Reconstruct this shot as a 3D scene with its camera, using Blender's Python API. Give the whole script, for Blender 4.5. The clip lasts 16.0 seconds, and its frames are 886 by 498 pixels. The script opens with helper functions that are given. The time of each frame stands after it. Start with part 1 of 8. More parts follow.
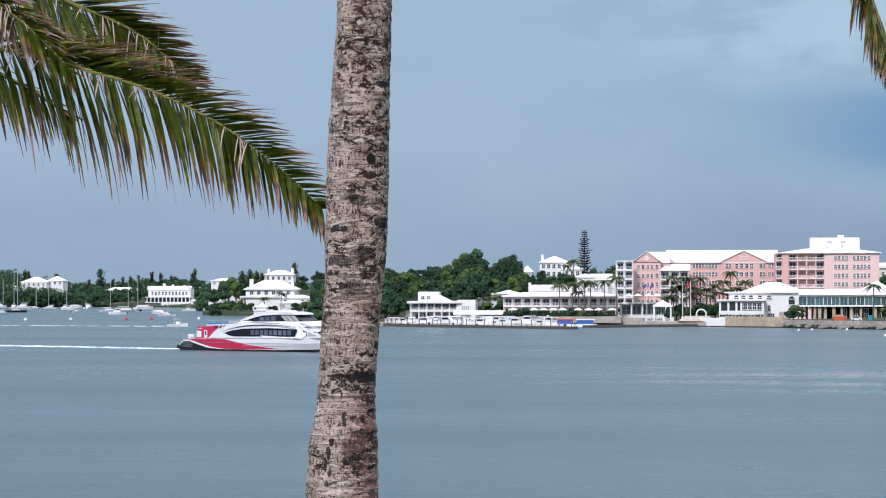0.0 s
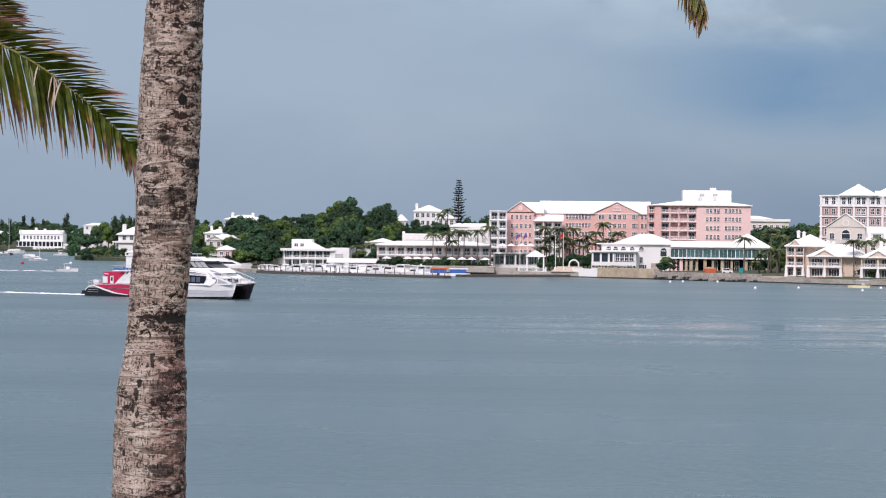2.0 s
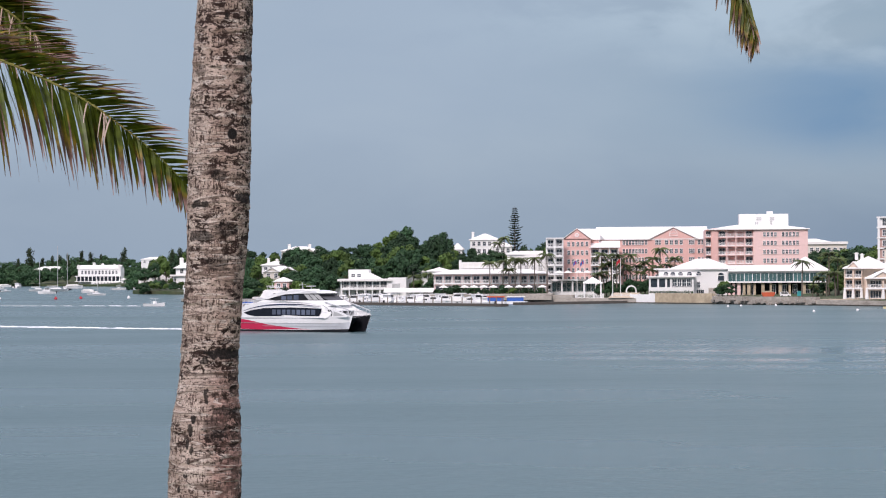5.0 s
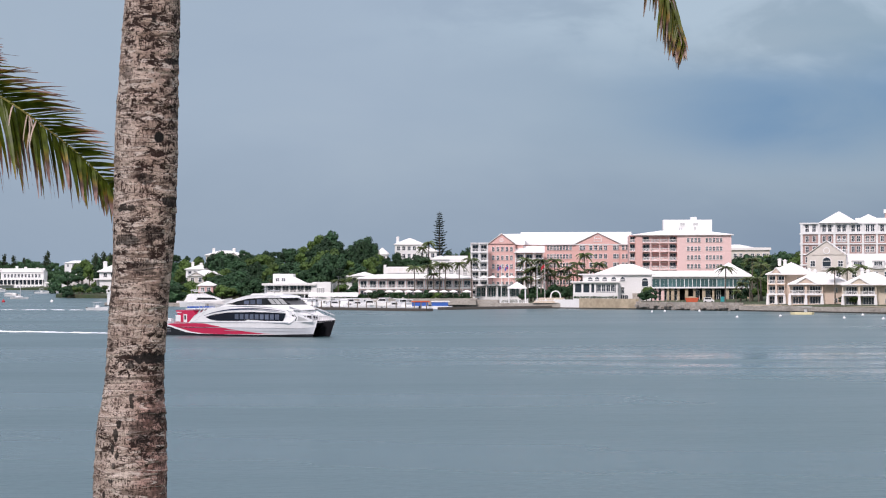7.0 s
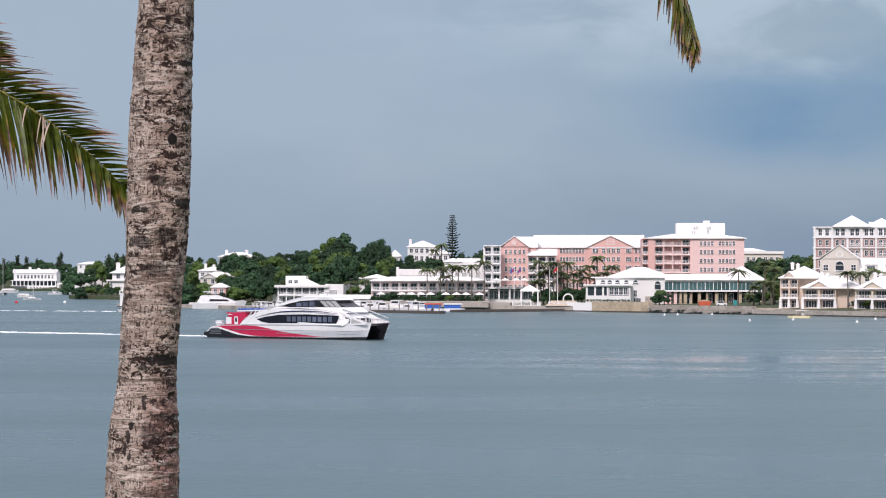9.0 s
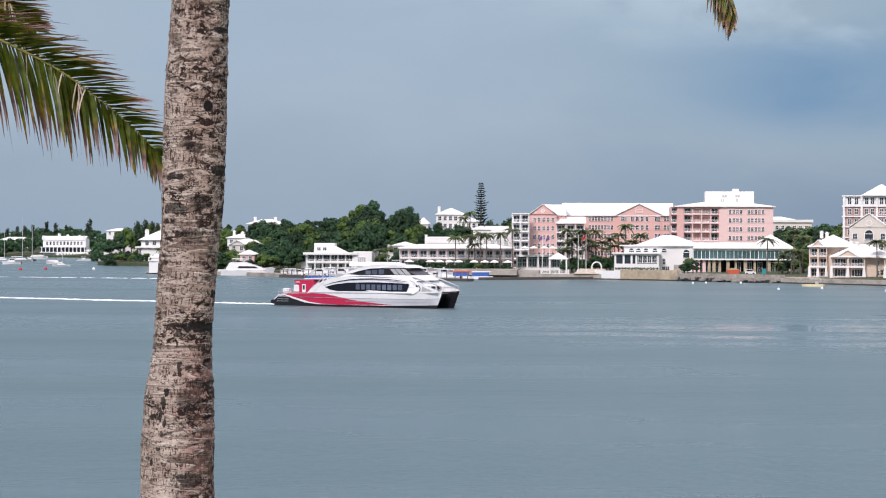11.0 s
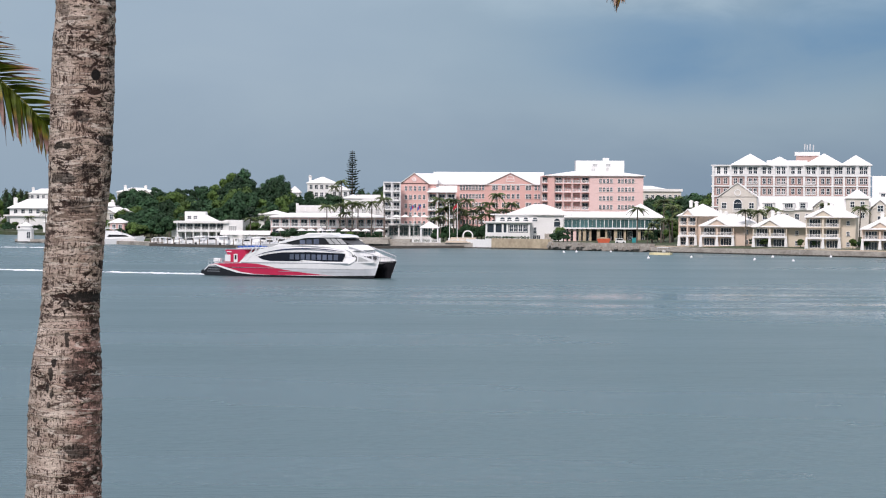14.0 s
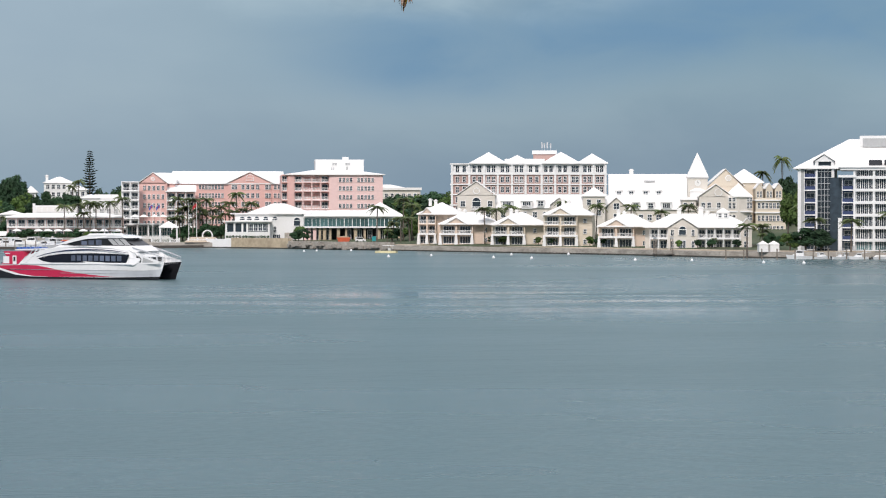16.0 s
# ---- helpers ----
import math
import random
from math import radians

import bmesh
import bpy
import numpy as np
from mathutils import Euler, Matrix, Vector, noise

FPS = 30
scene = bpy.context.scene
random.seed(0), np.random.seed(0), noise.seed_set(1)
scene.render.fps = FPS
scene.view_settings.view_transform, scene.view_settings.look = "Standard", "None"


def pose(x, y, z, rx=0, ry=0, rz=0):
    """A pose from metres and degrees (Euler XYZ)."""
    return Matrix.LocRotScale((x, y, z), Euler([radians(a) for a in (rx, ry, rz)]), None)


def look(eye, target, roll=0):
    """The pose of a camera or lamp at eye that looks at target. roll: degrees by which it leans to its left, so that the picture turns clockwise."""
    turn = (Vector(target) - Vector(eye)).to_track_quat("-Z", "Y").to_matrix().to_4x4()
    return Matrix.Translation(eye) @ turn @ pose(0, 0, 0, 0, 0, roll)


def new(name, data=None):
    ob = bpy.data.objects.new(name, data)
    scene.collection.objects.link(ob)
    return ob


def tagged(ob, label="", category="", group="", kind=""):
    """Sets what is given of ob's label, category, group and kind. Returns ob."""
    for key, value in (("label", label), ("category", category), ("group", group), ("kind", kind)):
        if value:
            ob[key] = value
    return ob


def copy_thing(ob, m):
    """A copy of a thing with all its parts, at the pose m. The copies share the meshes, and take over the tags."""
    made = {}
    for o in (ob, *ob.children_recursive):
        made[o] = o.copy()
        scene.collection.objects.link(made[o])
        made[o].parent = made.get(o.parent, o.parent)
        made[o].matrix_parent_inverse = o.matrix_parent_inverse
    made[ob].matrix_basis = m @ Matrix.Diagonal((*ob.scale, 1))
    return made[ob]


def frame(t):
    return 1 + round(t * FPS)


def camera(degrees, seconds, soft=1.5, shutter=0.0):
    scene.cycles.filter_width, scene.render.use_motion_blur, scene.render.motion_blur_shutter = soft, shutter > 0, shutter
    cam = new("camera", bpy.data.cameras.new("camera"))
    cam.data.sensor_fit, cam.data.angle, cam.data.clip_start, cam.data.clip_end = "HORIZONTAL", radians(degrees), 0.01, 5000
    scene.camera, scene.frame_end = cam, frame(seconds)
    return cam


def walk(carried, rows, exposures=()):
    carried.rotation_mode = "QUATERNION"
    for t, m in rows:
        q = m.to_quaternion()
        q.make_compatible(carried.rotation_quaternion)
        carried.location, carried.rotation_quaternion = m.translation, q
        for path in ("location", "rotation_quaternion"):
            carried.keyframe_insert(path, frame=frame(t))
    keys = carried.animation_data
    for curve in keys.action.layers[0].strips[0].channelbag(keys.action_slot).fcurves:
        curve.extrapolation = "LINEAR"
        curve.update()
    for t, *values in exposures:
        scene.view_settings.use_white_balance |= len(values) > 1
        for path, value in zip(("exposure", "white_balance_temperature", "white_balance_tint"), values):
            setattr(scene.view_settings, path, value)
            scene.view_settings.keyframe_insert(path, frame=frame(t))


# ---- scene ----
# ---- camera ----
cam = camera(20.15, 16.0, soft=1.1)


def aim(x, y, z, yaw, pitch, roll):
    """A pose that looks along +y, turned left by yaw, up by pitch, and rolled."""
    return (Matrix.Translation((x, y, z)) @ Matrix.Rotation(radians(yaw), 4, "Z")
            @ Matrix.Rotation(radians(90 + pitch), 4, "X") @ Matrix.Rotation(radians(roll), 4, "Z"))


PATH = [(0, -0.240, -0.091, 12.511, 5.656, 0.872, -0.108), (0.5, -0.181, -0.088, 12.506, 5.015, 0.882, -0.027), (1, -0.011, -0.078, 12.488, 3.435, 0.339, 0.319), (1.5, 0.041, -0.071, 12.486, 1.120, -0.178, 0.527), (2, 0.043, -0.069, 12.489, 2.775, -0.301, 0.610), (2.5, 0.048, -0.068, 12.486, 3.468, -0.311, 0.457), (3, 0.056, -0.061, 12.493, 3.776, -0.067, 0.509), (5.3, 0.055, 0.013, 12.499, 3.948, 0.426, -0.515), (5.5, 0.060, 0.011, 12.496, 3.262, 0.482, -0.442), (6, 0.061, 0.013, 12.498, 2.508, 0.540, -0.266), (6.5, 0.054, 0.029, 12.497, 2.368, 0.505, -0.199), (7, 0.042, 0.026, 12.500, 2.348, 0.453, -0.160), (7.5, 0.041, 0.015, 12.501, 2.502, 0.476, -0.020), (8, 0.043, 0.029, 12.502, 2.521, 0.530, 0.062), (10.5, 0.025, 0.021, 12.501, 3.091, 0.218, 0.136), (11, 0.011, 0.029, 12.501, 3.292, -0.235, 0.209), (11.5, 0.003, 0.051, 12.501, 3.532, -0.466, 0.173), (12, -0.003, 0.056, 12.502, 3.666, -0.655, 0.139), (12.5, -0.010, 0.059, 12.503, 3.732, -0.789, 0.050), (13, -0.015, 0.059, 12.503, 3.828, -0.903, 0.081), (13.5, -0.027, 0.053, 12.503, 3.840, -1.019, 0.122), (14, -0.070, 0.031, 12.507, 0.328, -0.941, 0.289), (14.5, -0.170, 0.018, 12.507, -5.488, -0.769, 0.441), (15, -0.250, 0.010, 12.506, -5.633, -0.835, 0.500), (15.5, -0.285, 0.006, 12.506, -5.398, -0.858, 0.258), (16, -0.300, 0.003, 12.506, -5.656, -0.948, 0.033)]
walk(cam, [(row[0], aim(*row[1:])) for row in PATH],
     [(0, 0.28, 6180, 20), (1.0, 0.22, 6280, 23), (2.0, 0.21, 6620, 25), (8, 0.21, 6680, 24), (11, 0.27, 6660, 23), (12.5, 0.15, 6620, 21), (13.5, 0.14, 6640, 21), (14.5, 0.21, 6680, 19), (16, 0.17, 6720, 16)])

# ---- sky and sun ----
SUN_EL, SUN_AZ = 42, 200          # degrees; azimuth clockwise from +y
world = bpy.data.worlds.new("world")
scene.world = world
world.use_nodes = True
wn, wl = world.node_tree.nodes, world.node_tree.links
wn.clear()


def wnode(kind, **inputs):
    n = wn.new(kind)
    for k, v in inputs.items():
        n.inputs[k.replace("_", " ")].default_value = v
    return n


def wmath(op, a, b=None):
    n = wn.new("ShaderNodeMath")
    n.operation = op
    n.use_clamp = False
    for i, v in enumerate((a, b)):
        if v is None:
            continue
        if isinstance(v, (int, float)):
            n.inputs[i].default_value = v
        else:
            wl.new(v, n.inputs[i])
    return n.outputs[0]


def wmix(fac, a, b):
    n = wn.new("ShaderNodeMix")
    n.data_type = "RGBA"
    for sock, v in ((n.inputs[0], fac), (n.inputs[6], a), (n.inputs[7], b)):
        if isinstance(v, (int, float, tuple)):
            sock.default_value = v if not isinstance(v, tuple) else (*v, 1)
        else:
            wl.new(v, sock)
    return n.outputs[2]


def wramp(value, lo, hi):
    n = wn.new("ShaderNodeMapRange")
    n.interpolation_type = "SMOOTHSTEP"
    wl.new(value, n.inputs[0])
    n.inputs[1].default_value, n.inputs[2].default_value = lo, hi
    return n.outputs[0]


w_co = wn.new("ShaderNodeTexCoord")
w_sep = wn.new("ShaderNodeSeparateXYZ")
wl.new(w_co.outputs["Generated"], w_sep.inputs[0])
w_x, w_z = w_sep.outputs[0], w_sep.outputs[2]
w_map = wn.new("ShaderNodeMapping")
w_map.inputs["Scale"].default_value = (1.0, 1.0, 2.4)
w_map.inputs["Rotation"].default_value = (0.0, radians(14), 0.0)
wl.new(w_co.outputs["Generated"], w_map.inputs[0])
w_n1 = wnode("ShaderNodeTexNoise", Scale=5.5, Detail=5.0, Roughness=0.52, Distortion=0.4)
w_n2 = wnode("ShaderNodeTexNoise", Scale=15.0, Detail=6.0, Roughness=0.55, Distortion=0.5)
for n in (w_n1, w_n2):
    wl.new(w_map.outputs[0], n.inputs["Vector"])
w_big = wramp(w_n1.outputs[0], 0.36, 0.64)
w_fine = wramp(w_n2.outputs[0], 0.30, 0.70)
w_east = wramp(w_x, -0.10, 0.16)
# pale haze in the west, slate grey over the land, ragged pale tops
w_low = wmix(w_east, (0.222, 0.324, 0.406), (0.160, 0.252, 0.335))
w_mid = wmix(w_east, (0.263, 0.374, 0.458), (0.196, 0.318, 0.390))
w_mid = wmix(wmath("MULTIPLY", w_big, 0.45), w_mid, (0.296, 0.407, 0.468))
w_up = wmath("ADD", w_z, wmath("MULTIPLY", wmath("SUBTRACT", w_n1.outputs[0], 0.5), 0.05))
w_lay = wmix(wramp(w_up, 0.012, 0.062), w_low, w_mid)
# a heavy blue rain cloud to the north-east, at an angle
w_slant = wmath("ADD", w_up, wmath("MULTIPLY", w_x, -0.03))
w_core = wmath("MULTIPLY", wramp(w_slant, 0.036, 0.060), wramp(w_slant, 0.092, 0.070))
w_rain = wmath("MULTIPLY", wmath("MULTIPLY", w_core, wramp(w_x, -0.01, 0.10)), wmath("ADD", wmath("MULTIPLY", w_fine, 0.45), 0.58))
w_lay = wmix(w_rain, w_lay, (0.092, 0.222, 0.365))
w_puff = wmath("MULTIPLY", wmath("MULTIPLY", wramp(w_slant, 0.066, 0.096), wramp(w_n2.outputs[0], 0.38, 0.60)), wramp(w_x, -0.12, 0.06))
w_lay = wmix(wmath("MULTIPLY", w_puff, 0.85), w_lay, (0.334, 0.472, 0.544))
w_lay = wmix(wmath("MULTIPLY", w_fine, 0.10), w_lay, (0.344, 0.462, 0.525))
# the overcast brightens towards the zenith
w_high = wmix(wramp(w_x, -0.30, 0.32), (0.45, 0.54, 0.65), (1.16, 1.21, 1.29))
w_lay = wmix(wramp(w_z, 0.16, 0.75), w_lay, w_high)
w_sky = wn.new("ShaderNodeTexSky")
w_sky.sky_type, w_sky.sun_disc = "NISHITA", False
w_sky.sun_elevation, w_sky.sun_rotation = radians(SUN_EL), radians(SUN_AZ)
w_b1, w_b2 = wnode("ShaderNodeBackground", Strength=0.05), wnode("ShaderNodeBackground", Strength=1.08)
wl.new(w_sky.outputs[0], w_b1.inputs[0])
wl.new(w_lay, w_b2.inputs[0])
# cloud covers nine tenths of the sky
w_add, w_out = wn.new("ShaderNodeMixShader"), wn.new("ShaderNodeOutputWorld")
w_add.inputs[0].default_value = 0.9
wl.new(w_b1.outputs[0], w_add.inputs[1])
wl.new(w_b2.outputs[0], w_add.inputs[2])
wl.new(w_add.outputs[0], w_out.inputs[0])

sun = new("sun", bpy.data.lights.new("sun", "SUN"))
sun.data.energy, sun.data.angle, sun.data.color = 2.55, radians(16), (1.0, 0.965, 0.92)
s_az, s_el = radians(SUN_AZ), radians(SUN_EL)
s_from = Vector((math.sin(s_az) * math.cos(s_el), math.cos(s_az) * math.cos(s_el), math.sin(s_el)))
sun.matrix_world = look(s_from * 100, (0, 0, 0))


# ---- materials ----
def material(name, colour, rough=0.7, vary=0.12, grain=3.0, patch=0.25, bump=0.1, metal=0.0, second=None, amount=0.35,
             spec=0.5, stretch=(1, 1, 1), each=0.0):
    """A surface with fine grain, larger patches of a second colour, and relief."""
    m = bpy.data.materials.new(name)
    m.use_nodes = True
    n, l = m.node_tree.nodes, m.node_tree.links
    p = n["Principled BSDF"]
    p.inputs["Roughness"].default_value, p.inputs["Metallic"].default_value = rough, metal
    p.inputs["Specular IOR Level"].default_value = spec
    co, mp = n.new("ShaderNodeTexCoord"), n.new("ShaderNodeMapping")
    mp.inputs["Scale"].default_value = stretch
    l.new(co.outputs["Object"], mp.inputs[0])
    fine, big = n.new("ShaderNodeTexNoise"), n.new("ShaderNodeTexNoise")
    fine.inputs["Scale"].default_value, fine.inputs["Detail"].default_value = grain, 5
    big.inputs["Scale"].default_value, big.inputs["Detail"].default_value = patch, 4
    l.new(mp.outputs[0], fine.inputs["Vector"])
    l.new(mp.outputs[0], big.inputs["Vector"])
    second = second or tuple(c * 0.72 for c in colour)
    r = n.new("ShaderNodeMapRange")
    r.inputs[1].default_value, r.inputs[2].default_value, r.inputs[4].default_value = 0.42, 0.72, amount
    l.new(big.outputs[0], r.inputs[0])
    mix = n.new("ShaderNodeMix")
    mix.data_type = "RGBA"
    mix.inputs[6].default_value, mix.inputs[7].default_value = (*colour, 1), (*second, 1)
    l.new(r.outputs[0], mix.inputs[0])
    r2 = n.new("ShaderNodeMapRange")
    r2.inputs[1].default_value, r2.inputs[2].default_value = 0.25, 0.75
    r2.inputs[3].default_value, r2.inputs[4].default_value = 1 - vary, 1 + vary
    l.new(fine.outputs[0], r2.inputs[0])
    value = r2.outputs[0]
    if each:
        info, r3, mul = n.new("ShaderNodeObjectInfo"), n.new("ShaderNodeMapRange"), n.new("ShaderNodeMath")
        r3.inputs[3].default_value, r3.inputs[4].default_value = 1 - each, 1 + each
        l.new(info.outputs["Random"], r3.inputs[0])
        mul.operation = "MULTIPLY"
        l.new(value, mul.inputs[0])
        l.new(r3.outputs[0], mul.inputs[1])
        value = mul.outputs[0]
    hsv = n.new("ShaderNodeHueSaturation")
    l.new(mix.outputs[2], hsv.inputs["Color"])
    l.new(value, hsv.inputs["Value"])
    l.new(hsv.outputs[0], p.inputs["Base Color"])
    if bump:
        b = n.new("ShaderNodeBump")
        b.inputs["Strength"].default_value = bump
        b.inputs["Distance"].default_value = 0.05
        l.new(fine.outputs[0], b.inputs["Height"])
        l.new(b.outputs[0], p.inputs["Normal"])
    return m


ROOF = material("white_lime_roof", (0.80, 0.79, 0.77), 0.8, 0.05, 2.0, 0.15, 0.08, second=(0.66, 0.64, 0.61), amount=0.5)
WHITE = material("white_wall", (0.78, 0.78, 0.77), 0.7, 0.05, 2.5, 0.2, 0.05, second=(0.66, 0.65, 0.62))
TRIM = material("white_trim", (0.80, 0.80, 0.79), 0.5, 0.04, 4.0, 0.4, 0.03)
PINK = material("pink_wall", (0.70, 0.435, 0.395), 0.8, 0.05, 2.0, 0.12, 0.05, second=(0.65, 0.385, 0.35), amount=0.6)
ROSE = material("pale_pink_wall", (0.78, 0.56, 0.53), 0.8, 0.05, 2.0, 0.12, 0.05, second=(0.73, 0.51, 0.48), amount=0.6)
DUSKY = material("dusky_pink_wall", (0.46, 0.31, 0.28), 0.8, 0.05, 2.0, 0.15, 0.05)
CREAM = material("cream_wall", (0.64, 0.565, 0.46), 0.8, 0.05, 2.0, 0.12, 0.05, second=(0.57, 0.50, 0.40), amount=0.5)
PEACH = material("peach_wall", (0.66, 0.535, 0.44), 0.8, 0.05, 2.0, 0.12, 0.05, second=(0.60, 0.48, 0.39), amount=0.5)
IVORY = material("ivory_wall", (0.64, 0.60, 0.54), 0.8, 0.05, 2.0, 0.12, 0.05, second=(0.57, 0.53, 0.47), amount=0.5)
GREYWALL = material("grey_wall", (0.42, 0.43, 0.43), 0.7, 0.08, 2.0, 0.2, 0.05)
STONE = material("weathered_stone", (0.36, 0.33, 0.29), 0.9, 0.25, 1.2, 0.25, 0.5, second=(0.16, 0.145, 0.13), amount=0.8)
SANDSTONE = material("sandy_stone", (0.46, 0.38, 0.27), 0.9, 0.2, 1.0, 0.3, 0.4, second=(0.30, 0.24, 0.17), amount=0.7)
CONCRETE = material("concrete", (0.40, 0.365, 0.32), 0.9, 0.25, 1.2, 0.22, 0.4, second=(0.20, 0.18, 0.155), amount=0.85, stretch=(1, 1, 2.2))
# near-black that puts the shade of interiors behind openings into the colour
DARK = material("interior_shade", (0.035, 0.038, 0.045), 0.8, 0.2, 1.0, 0.5, 0.0)
GLASS = material("window_glass", (0.035, 0.05, 0.065), 0.08, 0.3, 0.8, 0.3, 0.0, spec=0.6, each=0.3)
GREENGLASS = material("green_glass", (0.06, 0.13, 0.135), 0.06, 0.25, 0.5, 0.25, 0.0, spec=0.7, each=0.3)
BLUEPANEL = material("navy_panel", (0.03, 0.05, 0.13), 0.5, 0.2, 1.0, 0.4, 0.0)
PALEYELLOW = material("faded_yellow_paint", (0.74, 0.66, 0.40), 0.5, 0.1, 2.0, 0.3, 0.0)
DARKGLASS = material("tinted_glass", (0.012, 0.014, 0.022), 0.18, 0.1, 1.0, 0.3, 0.0, spec=0.25)
DOCKWOOD = material("wet_timber", (0.085, 0.075, 0.065), 0.85, 0.3, 2.0, 0.5, 0.3)
WOOD = material("weathered_timber", (0.20, 0.17, 0.14), 0.9, 0.3, 2.0, 0.5, 0.3)
STEEL = material("painted_metal", (0.55, 0.56, 0.57), 0.4, 0.1, 3.0, 0.5, 0.0, metal=0.3)
BOATWHITE = material("white_gelcoat", (0.80, 0.80, 0.80), 0.25, 0.05, 1.0, 0.3, 0.0, second=(0.68, 0.69, 0.70))
# a greyer white for the hull band between red sweep and upper topsides
BOATGREY = material("pale_grey_topsides", (0.58, 0.60, 0.63), 0.3, 0.06, 1.0, 0.3, 0.0, second=(0.48, 0.50, 0.53))
PANEGLASS = material("cabin_pane", (0.10, 0.12, 0.17), 0.12, 0.2, 1.0, 0.3, 0.0, spec=0.5, each=0.25)
BOATDARK = material("dark_hull", (0.02, 0.022, 0.03), 0.3, 0.2, 1.0, 0.4, 0.0)
RED = material("red_hull_paint", (0.52, 0.022, 0.075), 0.28, 0.06, 0.8, 0.3, 0.0, second=(0.5, 0.03, 0.06))
BLACK = material("black_paint", (0.012, 0.012, 0.015), 0.35, 0.2, 1.0, 0.4, 0.0)
NAVY = material("navy_stripe", (0.015, 0.02, 0.07), 0.3, 0.1, 1.0, 0.4, 0.0)
SILVER = material("bare_aluminium", (0.55, 0.56, 0.58), 0.35, 0.08, 1.5, 0.4, 0.0, metal=0.6)
BLUE = material("blue_canvas", (0.03, 0.12, 0.45), 0.7, 0.1, 2.0, 0.5, 0.1)
ORANGE = material("orange_paint", (0.55, 0.10, 0.04), 0.6, 0.15, 2.0, 0.5, 0.1)
TEAL = material("teal_plastic", (0.02, 0.30, 0.32), 0.5, 0.1, 2.0, 0.5, 0.0)
YELLOW = material("yellow_paint", (0.70, 0.62, 0.22), 0.4, 0.1, 2.0, 0.5, 0.0)
FLAGRED = material("red_cloth", (0.55, 0.04, 0.05), 0.8, 0.15, 2.0, 0.6, 0.1)
CLOTH = material("white_canvas", (0.78, 0.77, 0.74), 0.8, 0.06, 2.0, 0.4, 0.05)
FOAM = material("white_foam", (0.80, 0.83, 0.85), 0.9, 0.15, 1.4, 0.25, 0.5, second=(0.50, 0.58, 0.62), amount=0.8)
TIDE = material("tide_line", (0.045, 0.043, 0.036), 0.7, 0.3, 1.5, 0.4, 0.4, second=(0.09, 0.08, 0.06))
SOIL = material("hill_scrub", (0.045, 0.070, 0.028), 0.95, 0.4, 0.6, 0.06, 0.6, second=(0.10, 0.085, 0.055), amount=0.6)
LAWN = material("lawn", (0.06, 0.10, 0.03), 0.95, 0.3, 1.5, 0.1, 0.4)
SAND = material("sandy_path", (0.48, 0.40, 0.31), 0.95, 0.15, 1.0, 0.2, 0.3)
BARK = material("palm_bark_far", (0.13, 0.11, 0.09), 0.9, 0.25, 2.0, 0.5, 0.3)
LEAF_A = material("dark_foliage", (0.022, 0.060, 0.026), 0.75, 0.45, 0.9, 0.2, 0.0, second=(0.040, 0.092, 0.034), amount=0.9, spec=0.3, each=0.4)
LEAF_B = material("bright_foliage", (0.070, 0.125, 0.028), 0.75, 0.4, 0.9, 0.2, 0.0, second=(0.045, 0.085, 0.025), amount=0.9, spec=0.3, each=0.3)
LEAF_C = material("casuarina_foliage", (0.032, 0.052, 0.028), 0.8, 0.4, 1.0, 0.25, 0.0, second=(0.055, 0.075, 0.035), amount=0.9, spec=0.2, each=0.25)
PALMLEAF = material("palm_foliage", (0.075, 0.115, 0.034), 0.6, 0.45, 1.0, 0.4, 0.0, second=(0.12, 0.12, 0.045), amount=0.8, each=0.3)


